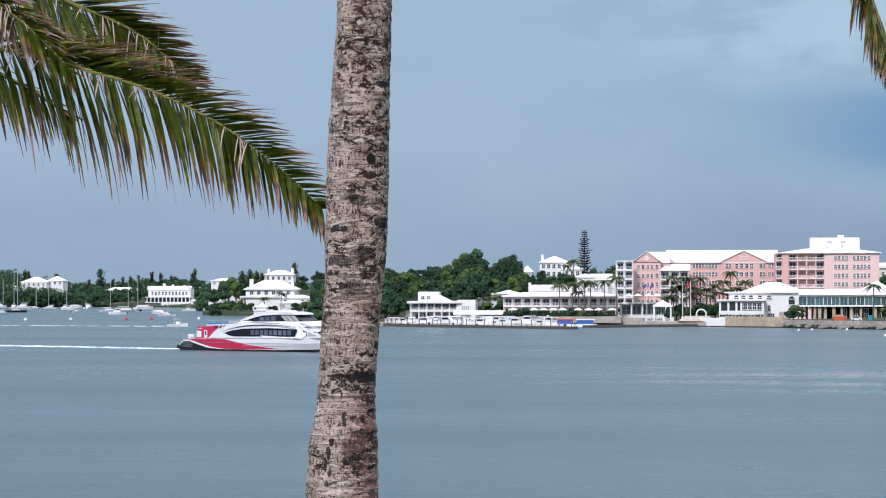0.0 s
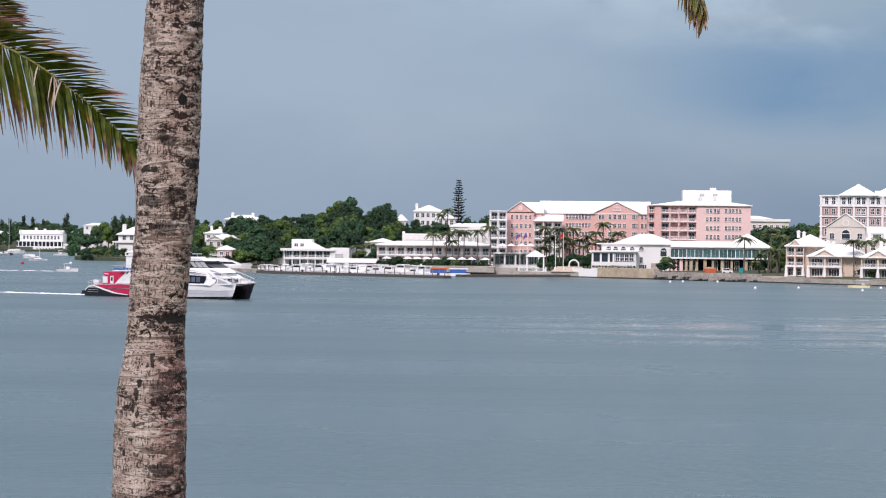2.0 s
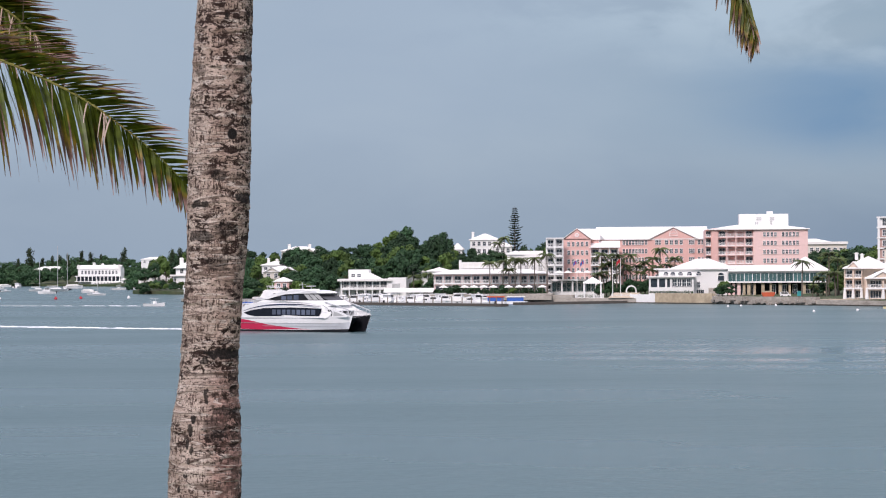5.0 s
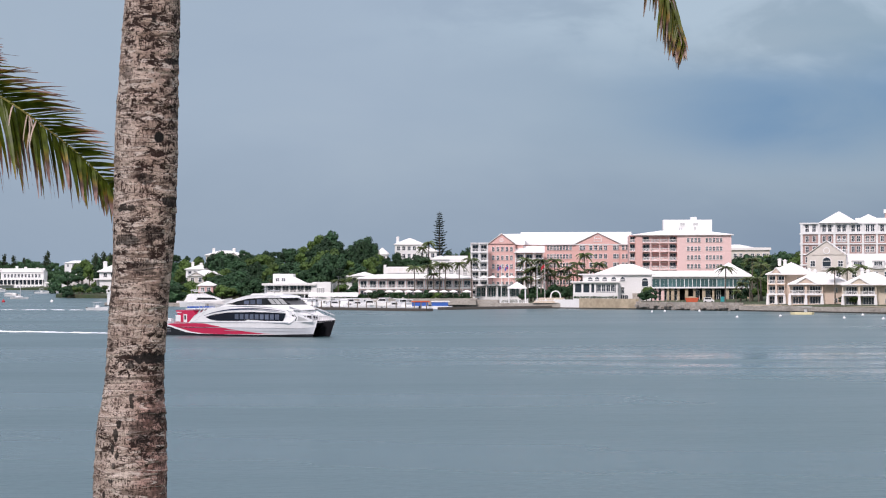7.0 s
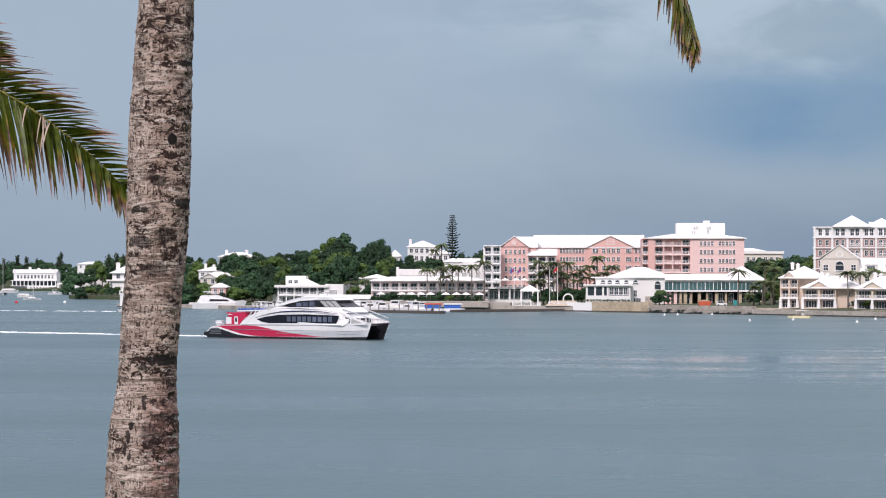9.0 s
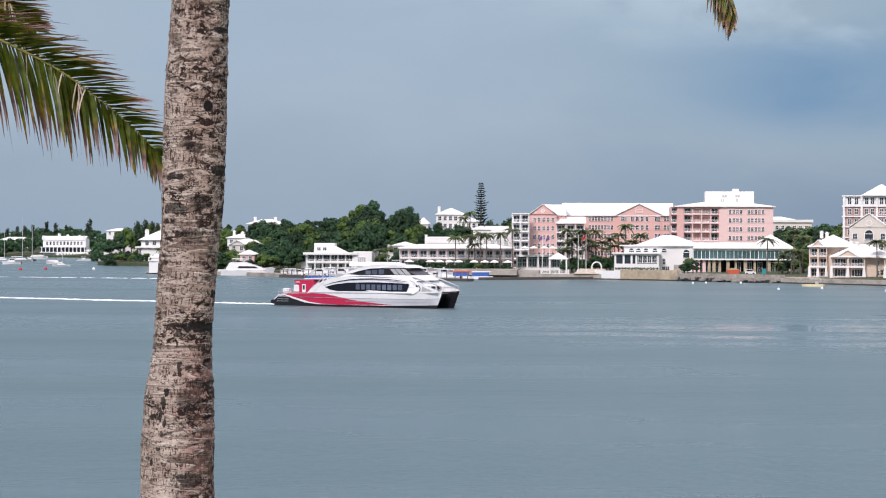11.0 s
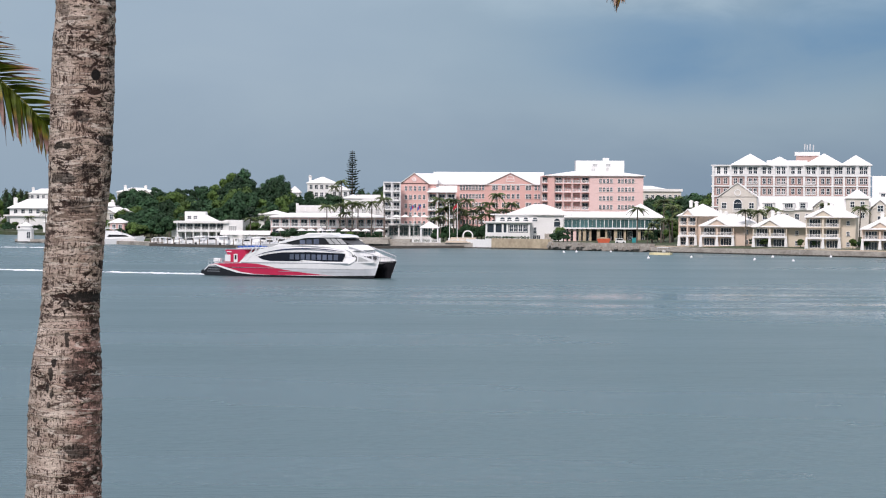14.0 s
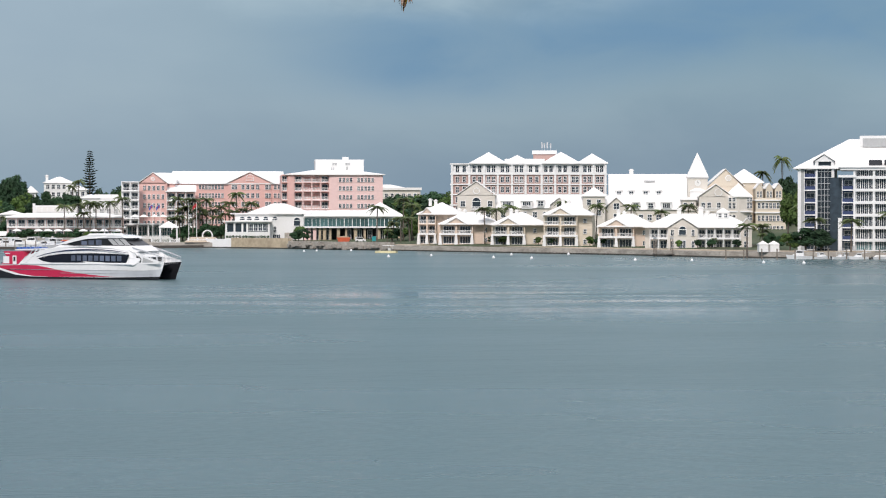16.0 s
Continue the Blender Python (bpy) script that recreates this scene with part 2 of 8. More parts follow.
def water_material():
    """Harbour water: dark green body, small ripples, and calmer slicks that mirror more."""
    m = bpy.data.materials.new("harbour_water")
    m.use_nodes = True
    n, l = m.node_tree.nodes, m.node_tree.links
    p = n["Principled BSDF"]
    p.inputs["Base Color"].default_value = (0.066, 0.118, 0.128, 1)
    p.inputs["IOR"].default_value = 1.33
    co = n.new("ShaderNodeTexCoord")

    def tex(scale, stretch, detail, rot=0.0):
        mp, t = n.new("ShaderNodeMapping"), n.new("ShaderNodeTexNoise")
        mp.inputs["Scale"].default_value = stretch
        mp.inputs["Rotation"].default_value = (0, 0, radians(rot))
        t.inputs["Scale"].default_value, t.inputs["Detail"].default_value = scale, detail
        l.new(co.outputs["Object"], mp.inputs[0])
        l.new(mp.outputs[0], t.inputs["Vector"])
        return t.outputs[0]

    slick = tex(0.012, (0.5, 1.6, 1), 5, 8)
    band = tex(0.05, (0.35, 1.8, 1), 4, -6)
    ripple = tex(1.1, (0.6, 1.0, 1), 4, 12)
    swell = tex(0.22, (0.6, 1.2, 1), 3, -10)
    r = n.new("ShaderNodeMapRange")
    r.inputs[1].default_value, r.inputs[2].default_value = 0.35, 0.68
    r.inputs[3].default_value, r.inputs[4].default_value = 0.24, 0.36
    l.new(slick, r.inputs[0])
    add = n.new("ShaderNodeMath")
    add.operation = "MULTIPLY_ADD"
    add.inputs[1].default_value = 2.0
    l.new(swell, add.inputs[0])
    l.new(ripple, add.inputs[2])
    b = n.new("ShaderNodeBump")
    b.inputs["Distance"].default_value = 0.16
    rb = n.new("ShaderNodeMapRange")
    rb.inputs[1].default_value, rb.inputs[2].default_value = 0.35, 0.65
    rb.inputs[3].default_value, rb.inputs[4].default_value = 0.55, 0.85
    l.new(band, rb.inputs[0])
    # calm slicks in the middle of the harbour, which mirror the white buildings
    off, length, paw, gust, total = (n.new(k) for k in ("ShaderNodeMapping", "ShaderNodeVectorMath", "ShaderNodeMapRange", "ShaderNodeMath", "ShaderNodeMath"))
    off.inputs["Location"].default_value = (-38 / 62, -345 / 70, 0)
    off.inputs["Scale"].default_value = (1 / 62, 1 / 70, 1)
    l.new(co.outputs["Object"], off.inputs[0])
    length.operation = "LENGTH"
    l.new(off.outputs[0], length.inputs[0])
    paw.inputs[1].default_value, paw.inputs[2].default_value, paw.inputs[3].default_value, paw.inputs[4].default_value = 0.3, 1.1, 1.0, 0.0
    l.new(length.outputs["Value"], paw.inputs[0])
    gust.operation, total.operation = "MULTIPLY", "MULTIPLY_ADD"
    l.new(paw.outputs[0], gust.inputs[0])
    streak = n.new("ShaderNodeMapRange")
    streak.inputs[1].default_value, streak.inputs[2].default_value = 0.42, 0.58
    l.new(tex(0.05, (0.35, 1.5, 1), 7, 4), streak.inputs[0])
    l.new(streak.outputs[0], gust.inputs[1])
    rough = n.new("ShaderNodeMath")
    rough.operation = "MULTIPLY_ADD"
    rough.inputs[1].default_value = -0.22
    l.new(gust.outputs[0], rough.inputs[0])
    l.new(r.outputs[0], rough.inputs[2])
    l.new(rough.outputs[0], p.inputs["Roughness"])
    l.new(gust.outputs[0], total.inputs[0])
    total.inputs[1].default_value = -0.54
    l.new(rb.outputs[0], total.inputs[2])
    l.new(total.outputs[0], b.inputs["Strength"])
    l.new(add.outputs[0], b.inputs["Height"])
    l.new(b.outputs[0], p.inputs["Normal"])
    return m


WATER = water_material()


# ---- mesh tools ----
class Geo:
    """Collects faces, with a material slot each, for one mesh."""

    def __init__(self):
        self.v, self.f, self.m, self.uv = [], [], [], []

    def face(self, pts, m=0, uv=None):
        k = len(self.v)
        self.v += [tuple(p) for p in pts]
        self.f.append(tuple(range(k, k + len(pts))))
        self.m.append(m)
        self.uv += uv or [(0, 0)] * len(pts)

    def box(self, x0, x1, y0, y1, z0, z1, m=0):
        c = [(x, y, z) for z in (z0, z1) for y in (y0, y1) for x in (x0, x1)]
        for q in ((0, 2, 3, 1), (4, 5, 7, 6), (0, 1, 5, 4), (2, 6, 7, 3), (0, 4, 6, 2), (1, 3, 7, 5)):
            self.face([c[i] for i in q], m)

    def prism(self, outline, y0, y1, m=0):
        """A polygon of (x, z), anticlockwise seen from the front, drawn out from y0 to y1."""
        self.face([(x, y0, z) for x, z in outline], m)
        self.face([(x, y1, z) for x, z in reversed(outline)], m)
        for (a, b), (c, d) in zip(outline, outline[1:] + outline[:1]):
            self.face([(a, y0, b), (a, y1, b), (c, y1, d), (c, y0, d)], m)

    def plan(self, outline, z0, z1, m=0):
        """A polygon of (x, y), anticlockwise from above, drawn up from z0 to z1."""
        self.face([(x, y, z1) for x, y in outline], m)
        self.face([(x, y, z0) for x, y in reversed(outline)], m)
        for (a, b), (c, d) in zip(outline, outline[1:] + outline[:1]):
            self.face([(a, b, z0), (c, d, z0), (c, d, z1), (a, b, z1)], m)

    def hip(self, x0, x1, y0, y1, z, h, m=0, over=0.45, thick=0.28):
        """A hipped roof with eaves; a pyramid where it is square."""
        x0, x1, y0, y1 = x0 - over, x1 + over, y0 - over, y1 + over
        self.box(x0, x1, y0, y1, z - thick, z, m)
        r = min(x1 - x0, y1 - y0) / 2
        if x1 - x0 >= y1 - y0:
            a, b = (x0 + r, (y0 + y1) / 2, z + h), (x1 - r, (y0 + y1) / 2, z + h)
            self.face([(x0, y0, z), (x1, y0, z), b, a], m)
            self.face([(x1, y1, z), (x0, y1, z), a, b], m)
            self.face([(x1, y0, z), (x1, y1, z), b], m)
            self.face([(x0, y1, z), (x0, y0, z), a], m)
        else:
            a, b = ((x0 + x1) / 2, y0 + r, z + h), ((x0 + x1) / 2, y1 - r, z + h)
            self.face([(x0, y0, z), (x1, y0, z), a], m)
            self.face([(x1, y1, z), (x0, y1, z), b], m)
            self.face([(x1, y0, z), (x1, y1, z), b, a], m)
            self.face([(x0, y1, z), (x0, y0, z), a, b], m)

    def gable_x(self, x0, x1, y0, y1, z, h, m=0, over=0.4, thick=0.25):
        """A ridge along x: slopes to front and back."""
        x0, x1, y0, y1, c = x0 - over, x1 + over, y0 - over, y1 + over, (y0 + y1) / 2
        for s in ((x0, True), (x1, False)):
            pts = [(s[0], y0, z - thick), (s[0], y0, z), (s[0], c, z + h), (s[0], y1, z), (s[0], y1, z - thick), (s[0], c, z + h - thick)]
            self.face(pts[::-1] if s[1] else pts, m)
        self.face([(x0, y0, z), (x1, y0, z), (x1, c, z + h), (x0, c, z + h)], m)
        self.face([(x1, y1, z), (x0, y1, z), (x0, c, z + h), (x1, c, z + h)], m)
        self.face([(x0, y0, z - thick), (x1, y0, z - thick), (x1, y0, z), (x0, y0, z)], m)
        self.face([(x1, y1, z - thick), (x0, y1, z - thick), (x0, y1, z), (x1, y1, z)], m)

    def gable_y(self, x0, x1, y0, y1, z, h, m=0, over=0.4, thick=0.25):
        """A ridge along y: the gable faces the front."""
        x0, x1, y0, y1, c = x0 - over, x1 + over, y0 - over, y1 + over, (x0 + x1) / 2
        self.prism([(x0, z - thick), (c, z + h - thick), (x1, z - thick), (x1, z), (c, z + h), (x0, z)], y0, y1, m)

    def tube(self, pts, radii, n=8, m=0, cap=True):
        rings, prev = [], None
        for i, p in enumerate(pts):
            p = Vector(p)
            d = (Vector(pts[min(i + 1, len(pts) - 1)]) - Vector(pts[max(i - 1, 0)])).normalized()
            u = d.orthogonal().normalized() if prev is None else (prev - d * prev.dot(d)).normalized()
            prev, w = u, d.cross(u)
            rings.append([p + (u * math.cos(6.2832 * k / n) + w * math.sin(6.2832 * k / n)) * radii[i] for k in range(n)])
        for a, b in zip(rings, rings[1:]):
            for k in range(n):
                self.face([a[k], a[(k + 1) % n], b[(k + 1) % n], b[k]], m)
        if cap:
            self.face(rings[0][::-1], m)
            self.face(rings[-1], m)

    def mesh(self, name, mats, smooth=False, weld=False):
        me = bpy.data.meshes.new(name)
        me.from_pydata(self.v, [], self.f)
        for mat in mats:
            me.materials.append(mat)
        me.polygons.foreach_set("material_index", self.m)
        if any(u != (0, 0) for u in self.uv):
            me.uv_layers.new(name="along").data.foreach_set("uv", [c for u in self.uv for c in u])
        if weld:
            bm = bmesh.new()
            bm.from_mesh(me)
            bmesh.ops.remove_doubles(bm, verts=bm.verts, dist=0.0005)
            bm.to_mesh(me)
            bm.free()
        if smooth:
            me.polygons.foreach_set("use_smooth", [True] * len(me.polygons))
        me.update()
        return me


def listed(mats):
    return mats if isinstance(mats, (list, tuple)) else [mats]


def part(name, geo, mats, parent, label="", smooth=False, weld=False, m=None, kind=""):
    """One mesh object, under a thing or a part. geo is a Geo, or a mesh that is shared."""
    data = geo if isinstance(geo, bpy.types.Mesh) else geo.mesh(name, listed(mats), smooth, weld)
    ob = new(name, data)
    ob.parent = parent
    if m is not None:
        ob.matrix_basis = m
    return tagged(ob, label, kind=kind)


def thing(name, label, category, m=None, group="", kind=""):
    """An empty at the base of a thing, to carry its parts."""
    ob = new(name)
    ob.empty_display_size = 0.5
    if m is not None:
        ob.matrix_basis = m
    return tagged(ob, label, category, group, kind)


def solid(name, geo, mats, label, category, m=None, group="", kind="", smooth=False, weld=False):
    """A thing that is one mesh."""
    ob = new(name, geo if isinstance(geo, bpy.types.Mesh) else geo.mesh(name, listed(mats), smooth, weld))
    if m is not None:
        ob.matrix_basis = m
    return tagged(ob, label, category, group, kind)


# ---- water and land ----
g = Geo()
g.face([(-4000, -300, 0), (4000, -300, 0), (4000, 4800, 0), (-4000, 4800, 0)])
solid("water", g, WATER, "grey-green harbour water with small ripples and slicks", "water", kind="structure")

# the far shore, from west to east: x, y of the water's edge
SHORE = [(-1500, 1900), (-700, 1650), (-470, 1560), (-415, 1600), (-325, 1530), (-262, 1470), (-226, 1125), (-214, 1094), (-206, 1090), (-160, 1040), (-140, 960),
         (-128, 850), (-96, 830), (-81, 822), (-60, 812), (-15, 790), (11, 772), (28, 756), (40, 740), (56, 725), (110, 654), (131, 618), (165, 597),
         (230, 570), (420, 520), (1500, 400)]


def shore_y(x):
    for (a, b), (c, d) in zip(SHORE, SHORE[1:]):
        if a <= x <= c:
            return b + (d - b) * (x - a) / (c - a)
    return 1900 if x < 0 else 400


def ground_z(x, y):
    """Height of the land: a low quay, then slopes with a wooded ridge in the middle and the west."""
    s = y - shore_y(x) - 4
    if s < 0:
        return -1.5 if s < -3 else -1.5 + 0.5 * (s + 3)
    west = min(1, max(0, (-20 - x) / 45)) * min(1, max(0, (x + 240) / 60))
    base = 1.4 + 0.02 * min(s, 60)
    hill = west * 12 * max(0, min(1, (s - 35) / 70)) ** 1.1
    mid = 6 * max(0, min(1, (s - 60) / 140))
    far = 9 * max(0, min(1, (s - 15) / 120)) if x < -190 else 0
    return base + max(hill, mid, far) + 0.6 * noise.noise((x * 0.02, y * 0.02, 0))


g = Geo()
cols = [-1500, -1000, -700] + [-500 + 10 * i for i in range(90)] + [400, 450, 520, 600, 800, 1100, 1500]
steps = [-6, -0.01, 0.0, 8, 20, 35, 50, 70, 90, 115, 145, 180, 230, 300, 420, 700, 1500, 2600]
for a, b in zip(cols, cols[1:]):
    for s, t in zip(steps, steps[1:]):
        quad = [(x, shore_y(x) + 4 + k) for x, k in ((a, s), (b, s), (b, t), (a, t))]
        g.face([(x, y, ground_z(x, y)) for x, y in quad])
solid("ground", g, SOIL, "green scrubby land that rises behind the quay", "ground", kind="structure", weld=True)

# the near bank, under the camera
g = Geo()
rows_y = [-300, -60, -10, 0, 6, 12, 18, 26, 36, 48, 54]
rows_z = [9, 9, 8.5, 8.4, 8.2, 8.0, 7.2, 5.2, 2.6, 0.3, -1.5]
for (a, za), (b, zb) in zip(zip(rows_y, rows_z), zip(rows_y[1:], rows_z[1:])):
    for i in range(-20, 20):
        g.face([(i * 20, a, za), (i * 20 + 20, a, za), (i * 20 + 20, b, zb), (i * 20, b, zb)])
solid("ground_near", g, LAWN, "grassy bank sloping down to the harbour", "ground", kind="structure", weld=True)


# ---- buildings: shared pieces ----
SHARED = {}


def window_mesh(w, h, style="sash", glass=None):
    """A window with a proud white surround, bars and a sill; slot 0 frame, slot 1 glass."""
    key = (round(w, 2), round(h, 2), style, glass.name if glass else "")
    if key in SHARED:
        return SHARED[key]
    q, a, b, t = Geo(), w / 2, h / 2, min(0.16, w * 0.13)
    q.box(-a, a, -0.03, 0.05, -b, b, 1)
    q.box(-a - t, -a, -0.14, 0.05, -b, b)
    q.box(a, a + t, -0.14, 0.05, -b, b)
    q.box(-a - t, a + t, -0.14, 0.05, b, b + t)
    q.box(-a - t - 0.06, a + t + 0.06, -0.22, 0.05, -b - t, -b)
    if style == "sash":
        q.box(-0.04, 0.04, -0.07, 0.0, -b, b)
        q.box(-a, a, -0.07, 0.0, -0.04, 0.04)
    if style == "wide":
        for k in range(1, 4):
            q.box(-a + w * k / 4 - 0.05, -a + w * k / 4 + 0.05, -0.07, 0.0, -b, b)
    if style == "arch":
        pts = [(a * math.cos(i * math.pi / 10), b + a * math.sin(i * math.pi / 10)) for i in range(11)]
        q.prism(pts, -0.03, 0.05, 1)
        for (x0, z0), (x1, z1) in zip(pts, pts[1:]):
            k = 1 + t / a
            q.prism([(x0, z0), (x0 * k, b + (z0 - b) * k), (x1 * k, b + (z1 - b) * k), (x1, z1)], -0.14, 0.05)
    if style == "round":
        q = Geo()
        ring = [(math.cos(i * math.pi / 8), math.sin(i * math.pi / 8)) for i in range(16)]
        q.prism([(a * x, a * z) for x, z in ring], -0.05, 0.05, 1)
        for (x0, z0), (x1, z1) in zip(ring, ring[1:] + ring[:1]):
            q.prism([(a * x0, a * z0), ((a + 0.2) * x0, (a + 0.2) * z0), ((a + 0.2) * x1, (a + 0.2) * z1), (a * x1, a * z1)], -0.16, 0.05)
    SHARED[key] = q.mesh("window", [TRIM, glass or GLASS])
    return SHARED[key]


def railing_mesh(w, h=1.0):
    """A balustrade cut out of one sheet: top and bottom rail with bars between."""
    key = ("rail", round(w, 2), h)
    if key not in SHARED:
        n = max(4, int(w / 0.30))
        gap, bar = w / n, 0.085
        xs = [-w / 2]
        for k in range(n):
            xs += [-w / 2 + gap * k + bar, -w / 2 + gap * (k + 1)]
        xs.append(w / 2 + bar)
        zs = [0.0, 0.14, h - 0.1, h]
        bm = bmesh.new()
        grid = [[bm.verts.new((x, -0.045, z)) for z in zs] for x in xs]
        for i in range(len(xs) - 1):
            for j in range(3):
                if j != 1 or i % 2 == 0:
                    bm.faces.new((grid[i][j], grid[i + 1][j], grid[i + 1][j + 1], grid[i][j + 1]))
        ext = bmesh.ops.extrude_face_region(bm, geom=list(bm.faces))
        bmesh.ops.translate(bm, verts=[v for v in ext["geom"] if isinstance(v, bmesh.types.BMVert)], vec=(0, 0.09, 0))
        bmesh.ops.recalc_face_normals(bm, faces=list(bm.faces))
        me = bpy.data.meshes.new("railing")
        bm.to_mesh(me)
        bm.free()
        me.materials.append(TRIM)
        SHARED[key] = me
    return SHARED[key]


class House:
    """A building whose parts are given in x, height and depth behind its front."""

    def __init__(self, name, label, x, y, z, category="building", group="", turn=0):
        self.o, self.e = Vector((x, y, z)), thing(name, label, category, pose(x, y, z, 0, 0, turn), group)

    def at(self, x, y, z):
        return Matrix.Translation((x - self.o.x, y, z - self.o.z))

    def add(self, name, geo, mats, label=""):
        geo.v = [(a - self.o.x, b, c - self.o.z) for a, b, c in geo.v]
        return part(name, geo, mats, self.e, label)

    def wall(self, x0, x1, z0, z1, y0, y1, mat, name="wall", label=""):
        q = Geo()
        q.box(x0, x1, y0, y1, z0, z1)
        return self.add(name, q, mat, label)

    def hip(self, x0, x1, y0, y1, z, h, mat=None, over=0.45):
        q = Geo()
        q.hip(x0, x1, y0, y1, z, h, 0, over)
        return self.add("roof", q, mat or ROOF)

    def gable_x(self, x0, x1, y0, y1, z, h, wall=None):
        q = Geo()
        q.gable_x(x0, x1, y0, y1, z, h)
        r = self.add("roof", q, ROOF)
        if wall:
            for x in (x0, x1 - 0.3):
                q = Geo()
                q.v, q.f = [], []
                c = (y0 + y1) / 2
                q.face([(x, y0, z - 0.3), (x, c, z + h - 0.32), (x, y1, z - 0.3)])
                q.face([(x + 0.3, y0, z - 0.3), (x + 0.3, y1, z - 0.3), (x + 0.3, c, z + h - 0.32)])
                self.add("gable", q, wall)
        return r

    def gable_y(self, x0, x1, y0, y1, z, h, wall, over=0.4):
        """A gable that faces the front, with its wall triangle."""
        q = Geo()
        q.prism([(x0, z - 0.3), (x1, z - 0.3), ((x0 + x1) / 2, z + h - 0.3)], y0, y0 + 0.4)
        self.add("gable", q, wall)
        q = Geo()
        q.gable_y(x0, x1, y0, y1, z, h, 0, over)
        return self.add("roof", q, ROOF)

    def win(self, xs, zs, w, h, y=0.0, style="sash", glass=None):
        me = window_mesh(w, h, style, glass)
        for z in zs:
            for x in xs:
                part("window", me, None, self.e, m=self.at(x, y, z))

    def side_win(self, x, ys, zs, w, h):
        """Windows on the east side wall."""
        me = window_mesh(w, h)
        for z in zs:
            for y in ys:
                part("window", me, None, self.e, m=self.at(x, y, z) @ pose(0, 0, 0, 0, 0, 90))

    def loggia(self, x0, x1, floors, bays, depth, wall, pier=None, pier_w=0.35, rail=True, lowest_rail=False, doors=None, closed=()):
        """Open balconies: floors is the list of slab heights, the last one the ceiling's."""
        pier, doors = pier or wall, doors or GLASS
        self.wall(x0, x1, floors[0], floors[-1], depth, depth + 0.3, wall, "back_wall")
        for i, z in enumerate(floors):
            self.wall(x0, x1, z - 0.16, z + 0.16, -0.05, depth - 0.01, pier, "balcony_slab")
        w = (x1 - x0) / bays
        for k in range(bays + 1):
            x = x0 + w * k
            self.wall(max(x0, x - pier_w / 2), min(x1, x + pier_w / 2), floors[0], floors[-1], 0.02, 0.45, pier, "pier")
        for i, (a, b) in enumerate(zip(floors, floors[1:])):
            for k in range(bays):
                x = x0 + w * (k + 0.5)
                part("balcony_door", window_mesh(w * 0.62, (b - a) * 0.66, "sash" if w < 3.4 else "wide", wall if k in closed else doors), None, self.e, m=self.at(x, depth - 0.06, a + 0.3 + (b - a) * 0.34))
                if rail and (i or lowest_rail):
                    part("railing", railing_mesh(w - pier_w), None, self.e, m=self.at(x, 0.2, a + 0.16))

    def chimney(self, x, y, z0, z1, w=0.9):
        q = Geo()
        q.box(x - w / 2, x + w / 2, y, y + w, z0, z1 - 0.3)
        q.box(x - w / 2 - 0.15, x + w / 2 + 0.15, y - 0.15, y + w + 0.15, z1 - 0.5, z1 - 0.25)
        q.box(x - w / 3, x + w / 3, y + 0.1, y + w - 0.1, z1 - 0.25, z1)
        return self.add("chimney", q, ROOF)


def spread(a, b, n):
    return [a + (b - a) * (i + 0.5) / n for i in range(n)]


